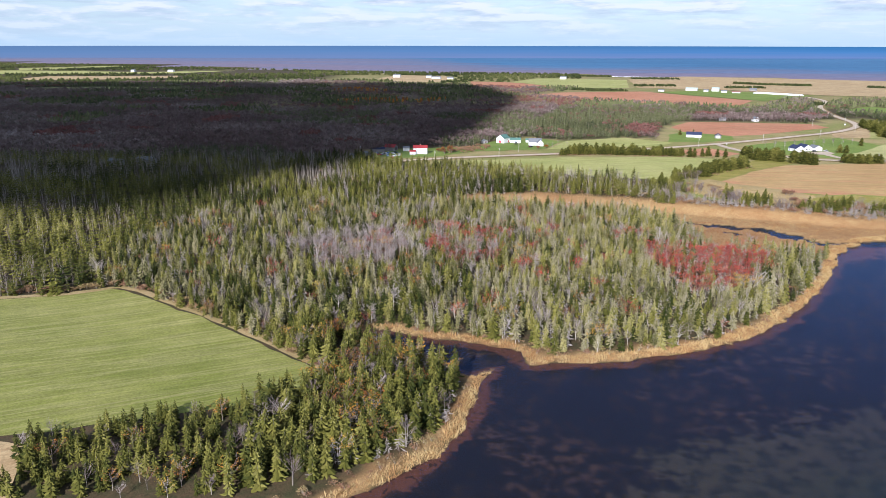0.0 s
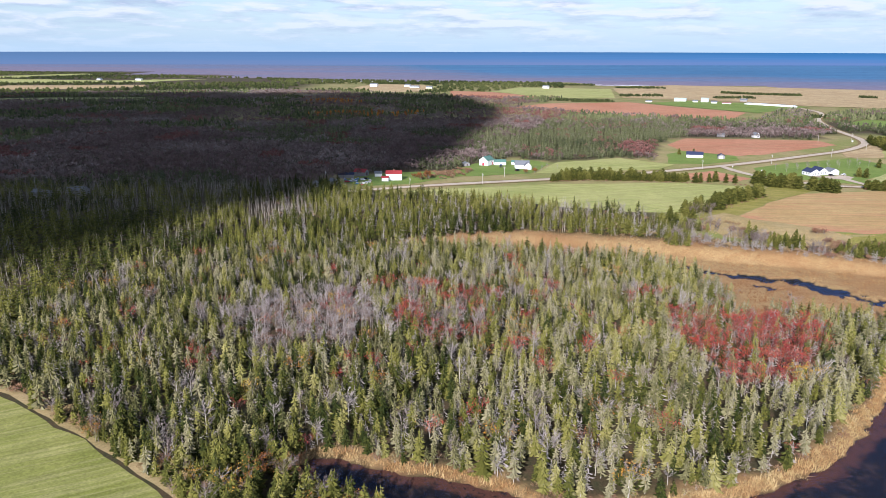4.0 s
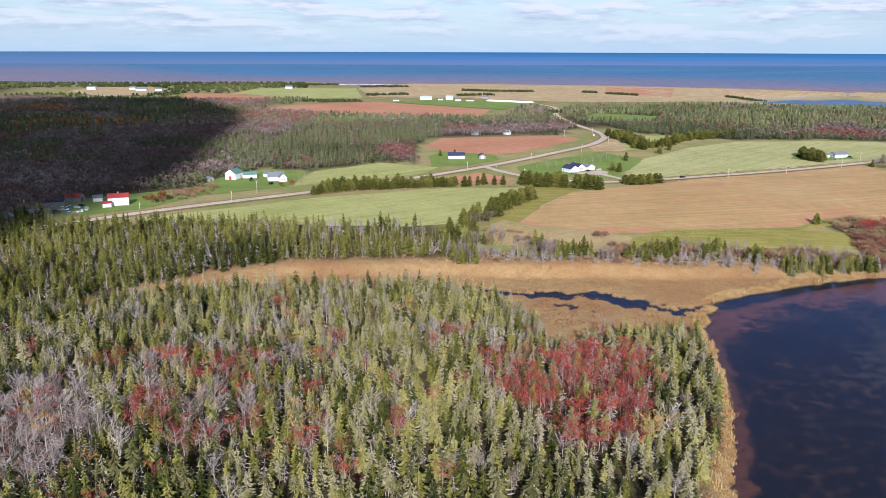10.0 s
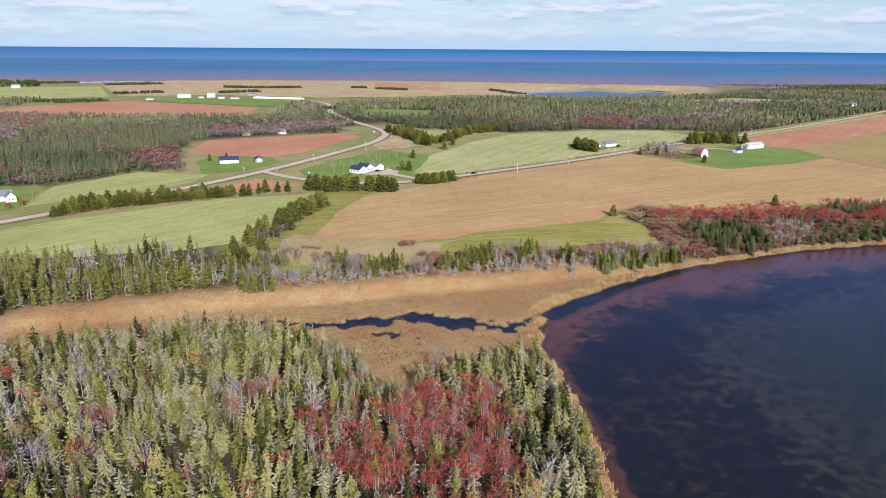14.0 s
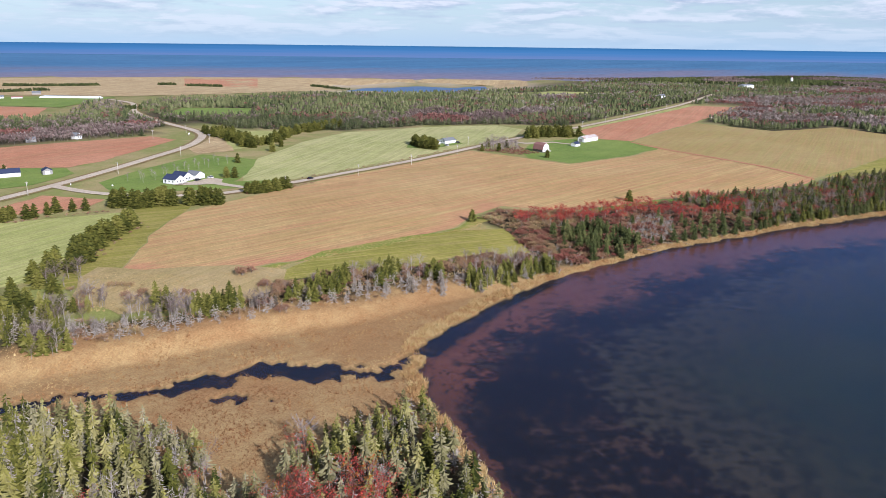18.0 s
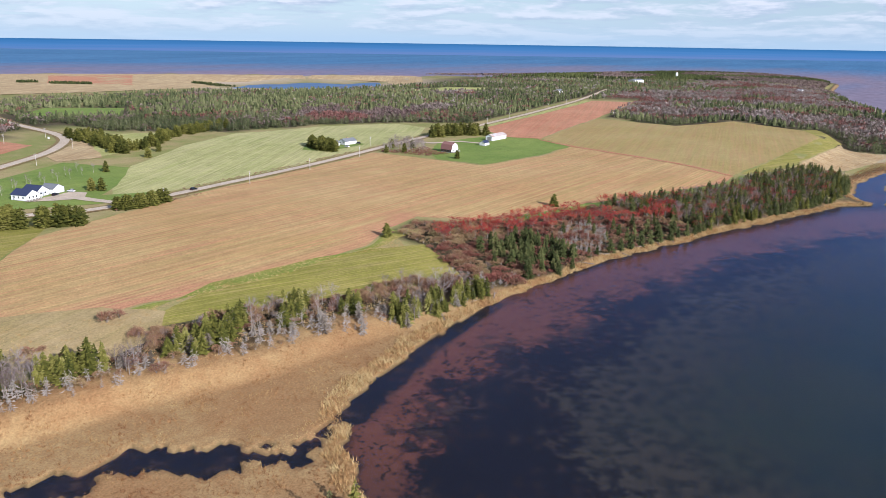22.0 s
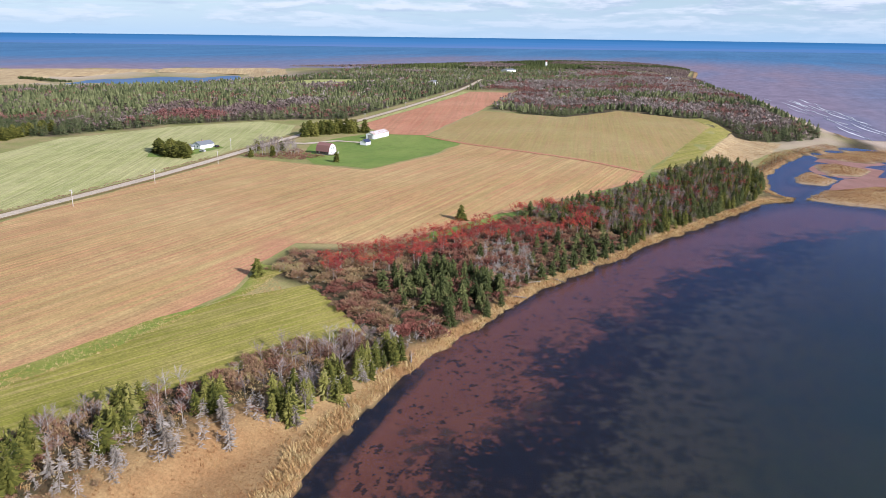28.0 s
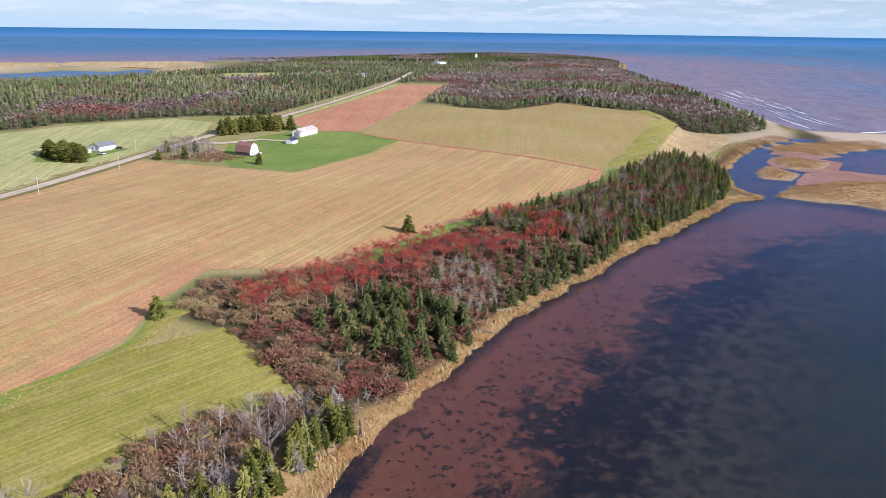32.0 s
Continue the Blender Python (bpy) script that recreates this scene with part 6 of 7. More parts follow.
# farm with green roofs
ang = 18
building("green_roof_barn", 60, 737, -35, 8.5, 11.0, 4.6, 3.0, WHITE, GREEN_ROOF, "tall white barn with a green metal roof", "barn", holes=row_of("e", 2, 6, 2.6, 0.8, 0.8), doors=[("s", 0, 2.2, 2.6, DOOR), ("e", 3.0, 1.4, 2.2, DOOR)])
building("green_roof_shed", 72, 738, ang + 70, 5.5, 10.0, 2.6, 1.8, WHITE, GREEN_ROOF, "low white shed with a green roof and pink doors", "shed", doors=[("e", 2.2, 2.0, 2.1, DOOR), ("e", -1.4, 2.0, 2.1, DOOR)])
building("green_roof_shed", 85, 740, ang + 60, 3.6, 5.0, 2.2, 1.2, WHITE, GREEN_ROOF, "little white hut with a green roof", "shed", doors=[("e", 0, 1.0, 1.9, DOOR)])
building("farmhouse", 89, 720, ang + 72, 8.0, 12.0, 3.2, 2.9, WHITE, GREY_ROOF, "old white farmhouse with a steep grey roof", holes=row_of("e", 3, 9, 1.0) + row_of("s", 2, 5, 1.0), doors=[("e", 0.8, 1, 2.1, GREY_DOOR)], chimney=True)
building("farmhouse_wing", 93, 714, ang - 18, 5.6, 6.5, 3.0, 2.6, WHITE, GREY_ROOF, "gabled front wing of the old farmhouse", holes=row_of("s", 2, 3.4, 0.9) + [("s", 0, 3.4, 0.9, 0.9)])
building("open_shed", 42, 733, ang, 4.5, 6.0, 2.1, 0.8, GREY_WALL, GREY_ROOF, "weathered grey field shelter", "shed", doors=[("s", 0, 1.4, 1.8, DARK_WALL)])

# house with red roofs and its yard
ang = 20
building("red_roof_house", -18, 659, ang + 70, 8.0, 12.0, 5.0, 1.9, WHITE, RED_ROOF, "two-storey white house with a red metal roof", holes=row_of("e", 4, 11, 0.9) + row_of("e", 3, 9, 3.3) + row_of("n", 2, 5, 3.2), doors=[("e", 0.1, 1, 2.1, GREY_DOOR)], chimney=True)
building("porch", -24.5, 653, ang + 70, 3.6, 5.0, 2.6, 0.9, WHITE, RED_ROOF, "red-roofed porch beside the white house", "porch", holes=row_of("e", 2, 4, 0.9))
building("red_roof_garage", -45, 681, ang + 50, 7.5, 9.5, 3.0, 2.0, GREY_WALL, RED_ROOF, "grey garage with a red roof", "garage", doors=[("s", 0, 3.0, 2.5, DARK_WALL), ("e", 1, 2.6, 2.3, WHITE)])
building("grey_shed", -56, 671, ang + 70, 5.5, 12.0, 2.6, 1.2, GREY_WALL, NAVY_ROOF, "long weathered shed with a dark roof", "shed", holes=row_of("e", 3, 9, 1.0), doors=[("e", 3.6, 1.6, 2.0, WHITE)])
building("grey_shed", -31, 675, ang + 70, 4.0, 5.5, 2.6, 1.4, WHITE, GREY_ROOF, "small white shed beside the yard", "shed", holes=row_of("e", 1, 3, 1.0))
building("ruined_shed", -62, 636, ang + 15, 4.5, 7.0, 3.2, 1.8, GREY_WALL, GREY_ROOF, "leaning grey shed with rusted sheets", "shed", doors=[("s", 0.3, 1.2, 2.0, DARK_WALL)])
building("ruined_shed", -75, 634, ang - 20, 4.0, 4.5, 2.4, 1.6, GREY_WALL, GREY_WALL, "low grey hut in the rough yard", "shed", doors=[("s", 0, 1.0, 1.8, DARK_WALL)])
building("grey_house", -258, 600, 75, 7.0, 11.0, 3.0, 2.0, GREY_WALL, GREY_ROOF, "grey house among trees", holes=row_of("e", 3, 9, 1.0), doors=[("e", 0.2, 1, 2.1, DARK_WALL)])
building("grey_house", -238, 611, 75, 7.0, 14.0, 3.0, 2.0, GREY_WALL, GREY_ROOF, "long grey house among trees", holes=row_of("e", 4, 12, 1.0), doors=[("e", 0.2, 1, 2.1, DARK_WALL)])
building("old_shack", 347, 941, 80, 5.0, 8.0, 2.6, 1.5, GREY_WALL, GREY_ROOF, "weathered grey shack at the edge of the wood", "shed", doors=[("e", 0, 1.2, 2.0, DARK_WALL)])
building("old_shack", 385, 935, 20, 6.0, 7.0, 3.0, 2.4, WHITE, GREY_ROOF, "small faded white cottage at the edge of the wood", "house", holes=row_of("s", 2, 4, 1.0))

# far farm and far houses
for x, y, w, l, h, a, wl, rf, lb in ((438, 1530, 8, 15, 3.5, 63, WHITE, GREY_ROOF, "low white shed near the red field"), (506, 1552, 12, 30, 6.0, 63, WHITE, PALE_ROOF, "long white barn with a pale green roof"),
                                     (525, 1522, 8, 12, 4.0, 63, WHITE, GREY_ROOF, "white house on the far farm"), (545, 1526, 12, 18, 8.5, 63, WHITE, PALE_ROOF, "tall white potato barn"),
                                     (549, 1490, 9, 14, 4.5, 63, WHITE, GREY_ROOF, "low white machine shed on the farm"), (566, 1472, 8, 20, 3.0, 63, WHITE, BROWN_ROOF, "low white bungalow on the farm"), (620, 1526, 10, 17, 5.5, 63, GREY_WALL, GREY_ROOF, "weathered grey storehouse on the farm")):
    building("farm_shed", x, y, a, w * 0.8, l * 0.75, h * 0.62, w * 0.2, wl, rf, lb, "barn", holes=row_of("e", 4, l * 0.8, 1.5, 1.4, 1.2), doors=[("s", 0, 4.0, 3.0, GREY_WALL)], group="sheds of the far farm", over=0.5)
for x, y, w, l, h, lb in ((-126, 2107, 11, 20, 6.0, "white house on the far coast"), (-37, 2085, 9, 14, 4.5, "small white house on the far coast"), (-17, 2029, 9, 24, 3.5, "low white house on the far coast"), (20, 2010, 9, 16, 3.5, "white cottage on the far coast"),
                          (315, 2002, 9, 16, 5.0, "white farmhouse in the far green field"), (1773, 740, 16, 34, 7.0, "large white lodge on the cape"), (1321, 752, 9, 14, 4.0, "pale cottage behind the wood"), (1690, 400, 10, 14, 5.0, "white cottage above the cape shore"),
                          (-880, 2480, 10, 20, 5.0, "white house on the western shore"), (-1010, 2500, 10, 14, 5.0, "white cottage on the western shore")):
    building("coast_house", x, y, 70, w, l, h, 2.6, WHITE, GREY_ROOF, lb, "house", holes=row_of("e", 4, l * 0.8, 1.2, 1.3, 1.4), doors=[("s", 0, 1.2, 2.2, GREY_DOOR)], group="houses on the coast")
gh = root("crop_tunnel", 624, 1421, -54, "long low white crop tunnel on the far farm", "greenhouse")
bm = prism([(-48, -1.0), (-48, 1.2), (-44, 3.0), (44, 3.0), (48, 1.2), (48, -1.0)], -4.0, 4.0)
part("cover", bm, SHEETING, gh)
part("end_door", box((-48.1, -1.2, 0.1), (-48.01, 1.2, 2.0)), GREY_DOOR, gh)

lt = root("lighthouse", 2096, 722, 0, "white tapered lighthouse on the cape", "lighthouse")
part("tower", stick_bm((0, 0, -1), (0, 0, 15), 4.2, 2.6, 8), WHITE, lt)
ga = part("gallery", stick_bm((0, 0, 15), (0, 0, 15.5), 3.4, 3.4, 12), RED_ROOF, lt, "red gallery deck")
part("lantern", stick_bm((0, 0, 15.5), (0, 0, 17.6), 1.5, 1.5, 8), PANE, lt)
part("cap", stick_bm((0, 0, 17.6), (0, 0, 19.0), 1.8, 0.2, 8), RED_ROOF, lt)


# ---- utility poles ----
pole = root("utility_pole", 417, 609, 5, "bleached wooden utility pole beside the road", "pole", "utility poles along the roads")
part("pole", stick_bm((0, 0, -1.5), (0, 0, 8.0), 0.17, 0.12, 8), POLE_WOOD, pole)
part("crossarm", box((-0.06, -1.1, 7.1), (0.06, 1.1, 7.25), 0.01), WOOD, pole)
for k in (-0.95, -0.35, 0.35, 0.95):
    part("insulator", stick_bm((0, k, 7.25), (0, k, 7.48), 0.06, 0.04, 6), WHITE, pole)
part("transformer", stick_bm((0.32, 0, 6.0), (0.32, 0, 6.9), 0.22, 0.22, 8), METAL, pole)
for x, y, a in ((478, 612, 3), (543, 617, 3), (592, 641, 5), (612, 612, 60), (789, 629, 5), (865, 638, 5), (924, 642, 5), (1019, 652, 5), (1110, 660, 5), (352, 609, 3), (310, 731, 30), (383, 768, 32), (445, 818, 45),
                (478, 902, 70), (49, 639, 20), (69, 673, 100), (240, 707, 22), (146, 670, 20), (-5, 620, 20), (432, 886, 40), (-70, 655, 20)):
    copy_thing(pole, pose(x, y, float(height(x, y)) + 0.3, 0, 0, a))

# ---- vehicles ----
def car(x, y, turn, paint, label, lift):
    c = root("car", x, y, turn, label, "car", lift=lift)
    part("body", prism([(-2.25, 0.35), (-2.3, 0.75), (-2.0, 0.9), (-1.0, 0.95), (1.2, 0.95), (2.2, 0.8), (2.3, 0.5), (2.2, 0.3)], -0.88, 0.88), paint, c)
    part("cabin", prism([(-1.9, 0.94), (-1.5, 1.45), (0.3, 1.48), (1.1, 0.94)], -0.76, 0.76), PANE, c, "dark glass cabin")
    part("roof", box((-1.5, -0.74, 1.45), (0.3, 0.74, 1.52), 0.02), paint, c)
    for wx in (-1.4, 1.4):
        for wy in (-0.82, 0.82):
            w = part("wheel", stick_bm((wx, wy - 0.12, 0.33), (wx, wy + 0.12, 0.33), 0.33, 0.33, 12), TYRE, c)
            part("rim", stick_bm((wx, wy - 0.13, 0.33), (wx, wy + 0.13, 0.33), 0.19, 0.19, 8), METAL, w)
    for wy in (-0.6, 0.6):
        part("headlight", box((2.2, wy - 0.18, 0.58), (2.29, wy + 0.18, 0.72)), METAL, c)
        part("tail_light", box((-2.32, wy - 0.15, 0.62), (-2.27, wy + 0.15, 0.78)), DOOR, c)
    return c


car(384, 621.5, 3, CAR_BLACK, "black car on the lane", 0.52)
car(83, 702, 40, CAR_BLACK, "dark car parked in the farmyard", 0.45)
car(576, 653, 80, CAR_WHITE, "white car parked beside the bungalow", 0.45)
car(596, 656, 80, CAR_BLACK, "black car parked by the bungalow garage", 0.45)
car(331, 671, 20, CAR_BLACK, "dark car parked before the ranch house", 0.45)
car(342, 673, 100, CAR_WHITE, "white pickup beside the ranch garage", 0.45)
car(-48, 650, 10, CAR_WHITE, "white car parked in the rough yard", 0.45)
car(-40, 660, 60, CAR_BLACK, "dark car parked in the rough yard", 0.45)
car(-53, 647, 30, RED_ROOF, "red car parked in the rough yard", 0.45)
car(663, 572, 80, CAR_WHITE, "white van on the homestead drive", 0.45)
tr = root("tractor", 71, 722, 100, "blue tractor parked in the farmyard", "tractor", lift=0.4)
part("bonnet", box((0.2, -0.4, 0.9), (2.0, 0.4, 1.6), 0.08), CAR_BLUE, tr)
part("cab", box((-1.1, -0.7, 1.1), (0.2, 0.7, 2.6), 0.06), PANE, tr)
part("cab_roof", box((-1.2, -0.8, 2.6), (0.3, 0.8, 2.75), 0.03), CAR_BLUE, tr)
for wx, wy, rr in ((-0.8, -0.9, 0.8), (-0.8, 0.9, 0.8), (1.5, -0.75, 0.5), (1.5, 0.75, 0.5)):
    w = part("wheel", stick_bm((wx, wy - 0.2, rr), (wx, wy + 0.2, rr), rr, rr, 14), TYRE, tr)
    part("rim", stick_bm((wx, wy - 0.21, rr), (wx, wy + 0.21, rr), rr * 0.5, rr * 0.5, 10), METAL, w)

# clutter in the rough yard
r = rng(171)
heap = [(WHITE, "white plastic tub lying in the yard"), (CAR_BLUE, "blue tarpaulin heap in the yard"), (GREY_WALL, "grey crate lying in the yard"), (RED_ROOF, "red steel drum rack in the yard"), (METAL, "sheet metal pile in the yard")]
for n in range(26):
    x, y = -34 - 34 * r.rand(), 636 + 30 * r.rand()
    m, lb = heap[r.randint(5)]
    s = root("yard_junk", x, y, r.rand() * 360, lb, "junk", "clutter of the rough yard", lift=0.35)
    w, l, h = 0.8 + 1.6 * r.rand(), 0.8 + 2.0 * r.rand(), 0.4 + 0.9 * r.rand()
    part("crate", prism([(-w / 2, -0.3), (-w / 2 * 0.9, h), (w / 2 * 0.7, h * 0.8), (w / 2, -0.3)], -l / 2, l / 2), m, s)
    part("lid", box((-w * 0.45, -l * 0.4, h * 0.95), (w * 0.3, l * 0.4, h + 0.06), 0.01), GREY_WALL if n % 2 else WHITE, s)

# signs by the bend and the junction
for x, y, a, w, h in ((467, 881, 30, 3.0, 1.6), (283, 690, -10, 0.9, 0.9), (268, 712, 20, 0.8, 0.8)):
    s = root("road_sign", x, y, a, "plain white sign on two posts", "sign")
    part("board", box((-w / 2, -0.04, 1.0), (w / 2, 0.04, 1.0 + h)), WHITE, s)
    part("post", box((-w * 0.4, -0.05, -0.6), (-w * 0.4 + 0.1, 0.05, 1.0)), WOOD, s)
    part("post", box((w * 0.4 - 0.1, -0.05, -0.6), (w * 0.4, 0.05, 1.0)), WOOD, s)

# ---- plants that stand as things of their own ----
def plant_thing(name, model, mats, parts, tone, label, category, group):
    """A tree with its trunk and crown as parts; to be copied."""
    v, f, m = model
    r0 = new(name)
    tagged(r0, label, category, group)
    for k, nm in enumerate(parts):
        sel = f[m == k]
        if not len(sel):
            continue
        use, inv = np.unique(sel, return_inverse=True)
        me = mesh_of(nm, v[use], inv.reshape(-1, 3), [mats[k]], attrs={"tone": np.full(len(use), tone)})
        ob = new(nm, me)
        ob.parent = r0
    return r0


def stand(models, spots, seed, low, high, wide=1.0):
    """Copies of tree models at spots."""
    r = rng(seed)
    for n, (x, y) in enumerate(spots):
        h = low + (high - low) * r.rand()
        w = h * wide * (0.85 + 0.3 * r.rand())
        m = models[r.randint(len(models))]
        ob = copy_thing(m, Matrix.Identity(4))
        ob.matrix_basis = pose(x, y, float(height(x, y)) + 0.05, 0, 0, r.rand() * 360) @ Matrix.Diagonal((w, w, h, 1))


def along(line, gap, seed, off=1.0):
    r = rng(seed)
    out = []
    for (ax, ay), (bx, by) in zip(line, line[1:]):
        n = max(1, int(math.hypot(bx - ax, by - ay) / gap))
        out += [(ax + (bx - ax) * (i + 0.5) / n + (r.rand() - 0.5) * 2 * off, ay + (by - ay) * (i + 0.5) / n + (r.rand() - 0.5) * 2 * off) for i in range(n)]
    return out


def models(name, shapes, mats, parts, tones, label, category, group):
    return [plant_thing(name, s, mats, parts, t, label, category, group) for s, t in zip(shapes, tones)]


def retire(protos):
    for p in protos:
        for c in list(p.children):
            bpy.data.objects.remove(c)
        bpy.data.objects.remove(p)


HEDGE_SHAPES = [spruce(70 + s, 19, 12, 0.34, 0.02, 0.38, 0.48, 0.22) for s in range(5)]
hedge = models("hedge_spruce", HEDGE_SHAPES, [BARK, NEEDLES], ["trunk", "crown"], (0.24, 0.34, 0.44, 0.54, 0.3), "broad dark green spruce in a field hedge", "tree", "spruces of the field hedges")
stand(hedge, along([(104, 655), (132, 661), (167, 659), (195, 653), (206, 650)], 2.0, 1, 2.0), 71, 5.6, 8.2, 1.15)
stand(hedge, [(209, 655), (213, 648), (217, 648), (224, 649), (230, 652), (236, 646), (242, 644)], 72, 6.5, 9.0)
stand(hedge, along([(256, 643), (266, 628), (280, 621)], 1.2, 2, 3.5), 73, 8.5, 11.5, 1.15)
stand(hedge, along([(287, 613), (298, 604)], 1.1, 12, 3.0), 73, 8.5, 11.5, 1.1)
stand(hedge, along([(327, 616), (338, 610), (356, 612)], 1.4, 3, 2.2), 74, 6.5, 8.5, 1.2)
stand(hedge, along([(186, 548), (213, 575), (240, 595)], 1.9, 4, 3.5), 75, 7.0, 10.5, 1.2)
stand(hedge, along([(150, 512), (166, 536), (182, 550)], 3.0, 9, 6.0), 87, 6.5, 9.5)
stand(hedge, [(450, 739), (474, 756), (395, 713), (352, 669), (355, 664), (520, 800), (540, 815), (505, 790), (490, 775)], 77, 6.0, 8.5)
stand(hedge, along([(672, 628), (690, 622), (707, 612), (712, 598)], 1.6, 6, 6.0), 78, 9.5, 12.5)
stand(hedge, along([(555, 646), (552, 658), (560, 674), (570, 686), (572, 672), (562, 655)], 2.0, 7, 2.5), 79, 7.0, 9.5, 1.2)
stand(hedge, [(361, 472), (467, 431), (577, 551), (250, 796), (262, 790), (596, 622), (603, 607), (580, 600), (572, 612)], 80, 6.0, 7.5)
retire(hedge)
pts = along([(500, 888), (484, 850), (470, 812), (458, 768)], 1.7, 5, 10.0) + along([(470, 776), (500, 792), (535, 815), (570, 838)], 3.0, 15, 6.0) + along([(560, 822), (590, 832), (628, 842)], 3.0, 8, 4.0) + along([(110, 660), (134, 665), (168, 663), (197, 657), (210, 654)], 3.0, 18, 2.0)
x, y = np.array(pts).T
r = rng(89)
strew("bend_spruces", HEDGE_SHAPES, x, y, 6.5 + 4.0 * r.rand(len(x)), 0.2 + 0.35 * r.rand(len(x)), [BARK, NEEDLES], "broad dark spruces crowding inside the road bend", "trees", 90, 1.2)

SHORE_CLUSTERS = [(147, 497, 9, 8), (160, 500, 7, 7), (145, 478, 6, 6), (184, 481, 2.5, 4), (195, 467, 6, 12), (201, 464, 4, 6), (225, 452, 6, 10), (235, 451, 6, 8), (246, 453, 5, 6), (259, 444, 5, 6),
                  (270, 450, 5, 6), (281, 433, 5, 6), (290, 418, 6, 13), (303, 412, 5, 8), (315, 409, 5, 7), (325, 406, 5, 6)]
r = rng(11)
shore_spots = [(a + (r.rand() - 0.5) * 2 * s, b + (r.rand() - 0.5) * 1.3 * s) for a, b, s, n in SHORE_CLUSTERS for k in range(int(n * 1.6))]
shore = models("shore_spruce", [spruce(200 + s, 20, 11, 0.165 + 0.035 * (s % 3), 0.08, 0.50, 0.66, 0.20) for s in range(6)], [BARK, NEEDLES], ["trunk", "crown"], (0.2, 0.3, 0.42, 0.55, 0.7, 0.36), "weathered spruce on the marsh edge", "tree", "spruces along the shore")
stand(shore, shore_spots, 81, 4.5, 9.0, 1.2)
stand(shore, [(183, 482), (200, 463), (232, 452), (153, 503)], 85, 10.0, 11.5, 1.1)
retire(shore)
shore = models("shore_spruce", [spruce(240 + s, 20, 11, 0.165 + 0.035 * (s % 3), 0.05, 0.45, 0.66, 0.19) for s in range(6)], [BARK, DARK_NEEDLES], ["trunk", "crown"], (0.2, 0.3, 0.42, 0.55, 0.7, 0.36), "dark green spruce by the water", "tree", "spruces along the shore")
stand(shore, [(357, 399), (363, 410), (368, 398), (372, 407), (378, 396), (383, 404), (376, 414), (388, 398), (366, 420), (359, 416), (391, 392), (381, 389), (370, 391), (385, 412), (395, 402), (362, 402), (374, 401), (389, 408),
              (402, 420), (396, 412), (420, 408), (431, 396), (440, 386), (434, 380), (446, 380), (426, 388), (452, 375), (460, 372), (447, 391), (457, 384), (466, 366), (441, 402), (470, 376), (478, 368), (406, 386), (413, 382), (420, 379), (426, 376), (433, 373), (439, 370), (446, 367), (452, 363), (459, 361), (465, 358), (471, 355), (476, 354), (450, 369), (462, 364), (436, 377), (400, 388)] + list(zip(*spread_over([(355, 400), (374, 393), (392, 391), (404, 405), (401, 416), (388, 426), (376, 434), (367, 431), (369, 421), (360, 409)], 4.4, 83))), 82, 5.0, 8.5, 1.3)
retire(shore)

EAST_BELT = [(345, 400), (402, 385), (431, 373), (468, 356), (507, 339), (565, 311), (599, 295), (640, 289), (690, 291), (722, 298), (705, 322), (660, 336), (627, 350), (596, 355), (516, 393), (463, 419), (425, 433), (402, 452), (385, 462), (362, 450), (345, 430)]
x, y = spread_over(EAST_BELT, 3.3, 91, lambda x, y: (x > 480) & (ashore(x, y) > 3.6))
r = rng(92)
dark = models("belt_spruce", [spruce(220 + s, 18, 10, 0.165 + 0.03 * (s % 3), 0.05, 0.48, 0.68, 0.21) for s in range(5)], [BARK, DARK_NEEDLES], ["trunk", "crown"], (0.26, 0.40, 0.55, 0.75, 0.42), "dark green spruce in the shore belt", "tree", "spruces of the shore belt")
pick = r.rand(len(x))
deep_in = ashore(x, y)
green = pick < np.where(deep_in < 14, 0.85, 0.40) + 0.25 * smooth(560, 620, x) + 0.2 * smooth(9, 3, depth_in(x, y, EAST_BELT)) * (deep_in > 18)
half = r.rand(len(x)) < 0.5
stand(dark, [(a, b) for a, b, p in zip(x, y, green & half) if p], 93, 4.0, 8.0, 1.5)
retire(dark)
k = green & ~half
strew("belt_young_spruces", SPRUCES, x[k], y[k], 4.0 + 3.5 * r.rand(k.sum()), 0.1 + 0.4 * r.rand(k.sum()), [BARK, NEEDLES], "young spruces filling the shore belt", "trees", 94, 1.3)
k = ~green & (r.rand(len(x)) < 0.62)
strew("belt_bare_trees", BIRCHES, x[k], y[k], 3.5 + 2.5 * r.rand(k.sum()), 0.05 + 0.5 * r.rand(k.sum()), [BARK, TWIGS], "bare birches and alders of the shore belt", "trees", 95, 1.2)
k = ~green & ~k
strew("belt_red_maples", MAPLES, x[k], y[k], 3.2 + 2 * r.rand(k.sum()), 0.1 + 0.4 * r.rand(k.sum()), [BARK, RED_TWIGS, RED_LEAF], "red maples of the shore belt", "trees", 96, 1.2)
k = r.rand(len(x)) < 0.14
strew("belt_snags", SNAGS, x[k] + 1.5, y[k] + 1.0, 3.0 + 3.0 * r.rand(k.sum()), 0.9, [DEAD], "bleached dead stems standing in the shore belt", "trees", 99, 1.1)
k = ~green
strew("belt_undergrowth", LOW_BUSHES, x[k] + 1.0, y[k] - 1.2, 1.0 + 1.4 * r.rand(k.sum()), 0.3 + 0.6 * r.rand(k.sum()), [BARK, SCRUB], "mauve and brown undergrowth of the shore belt", "bushes", 100, 1.6)

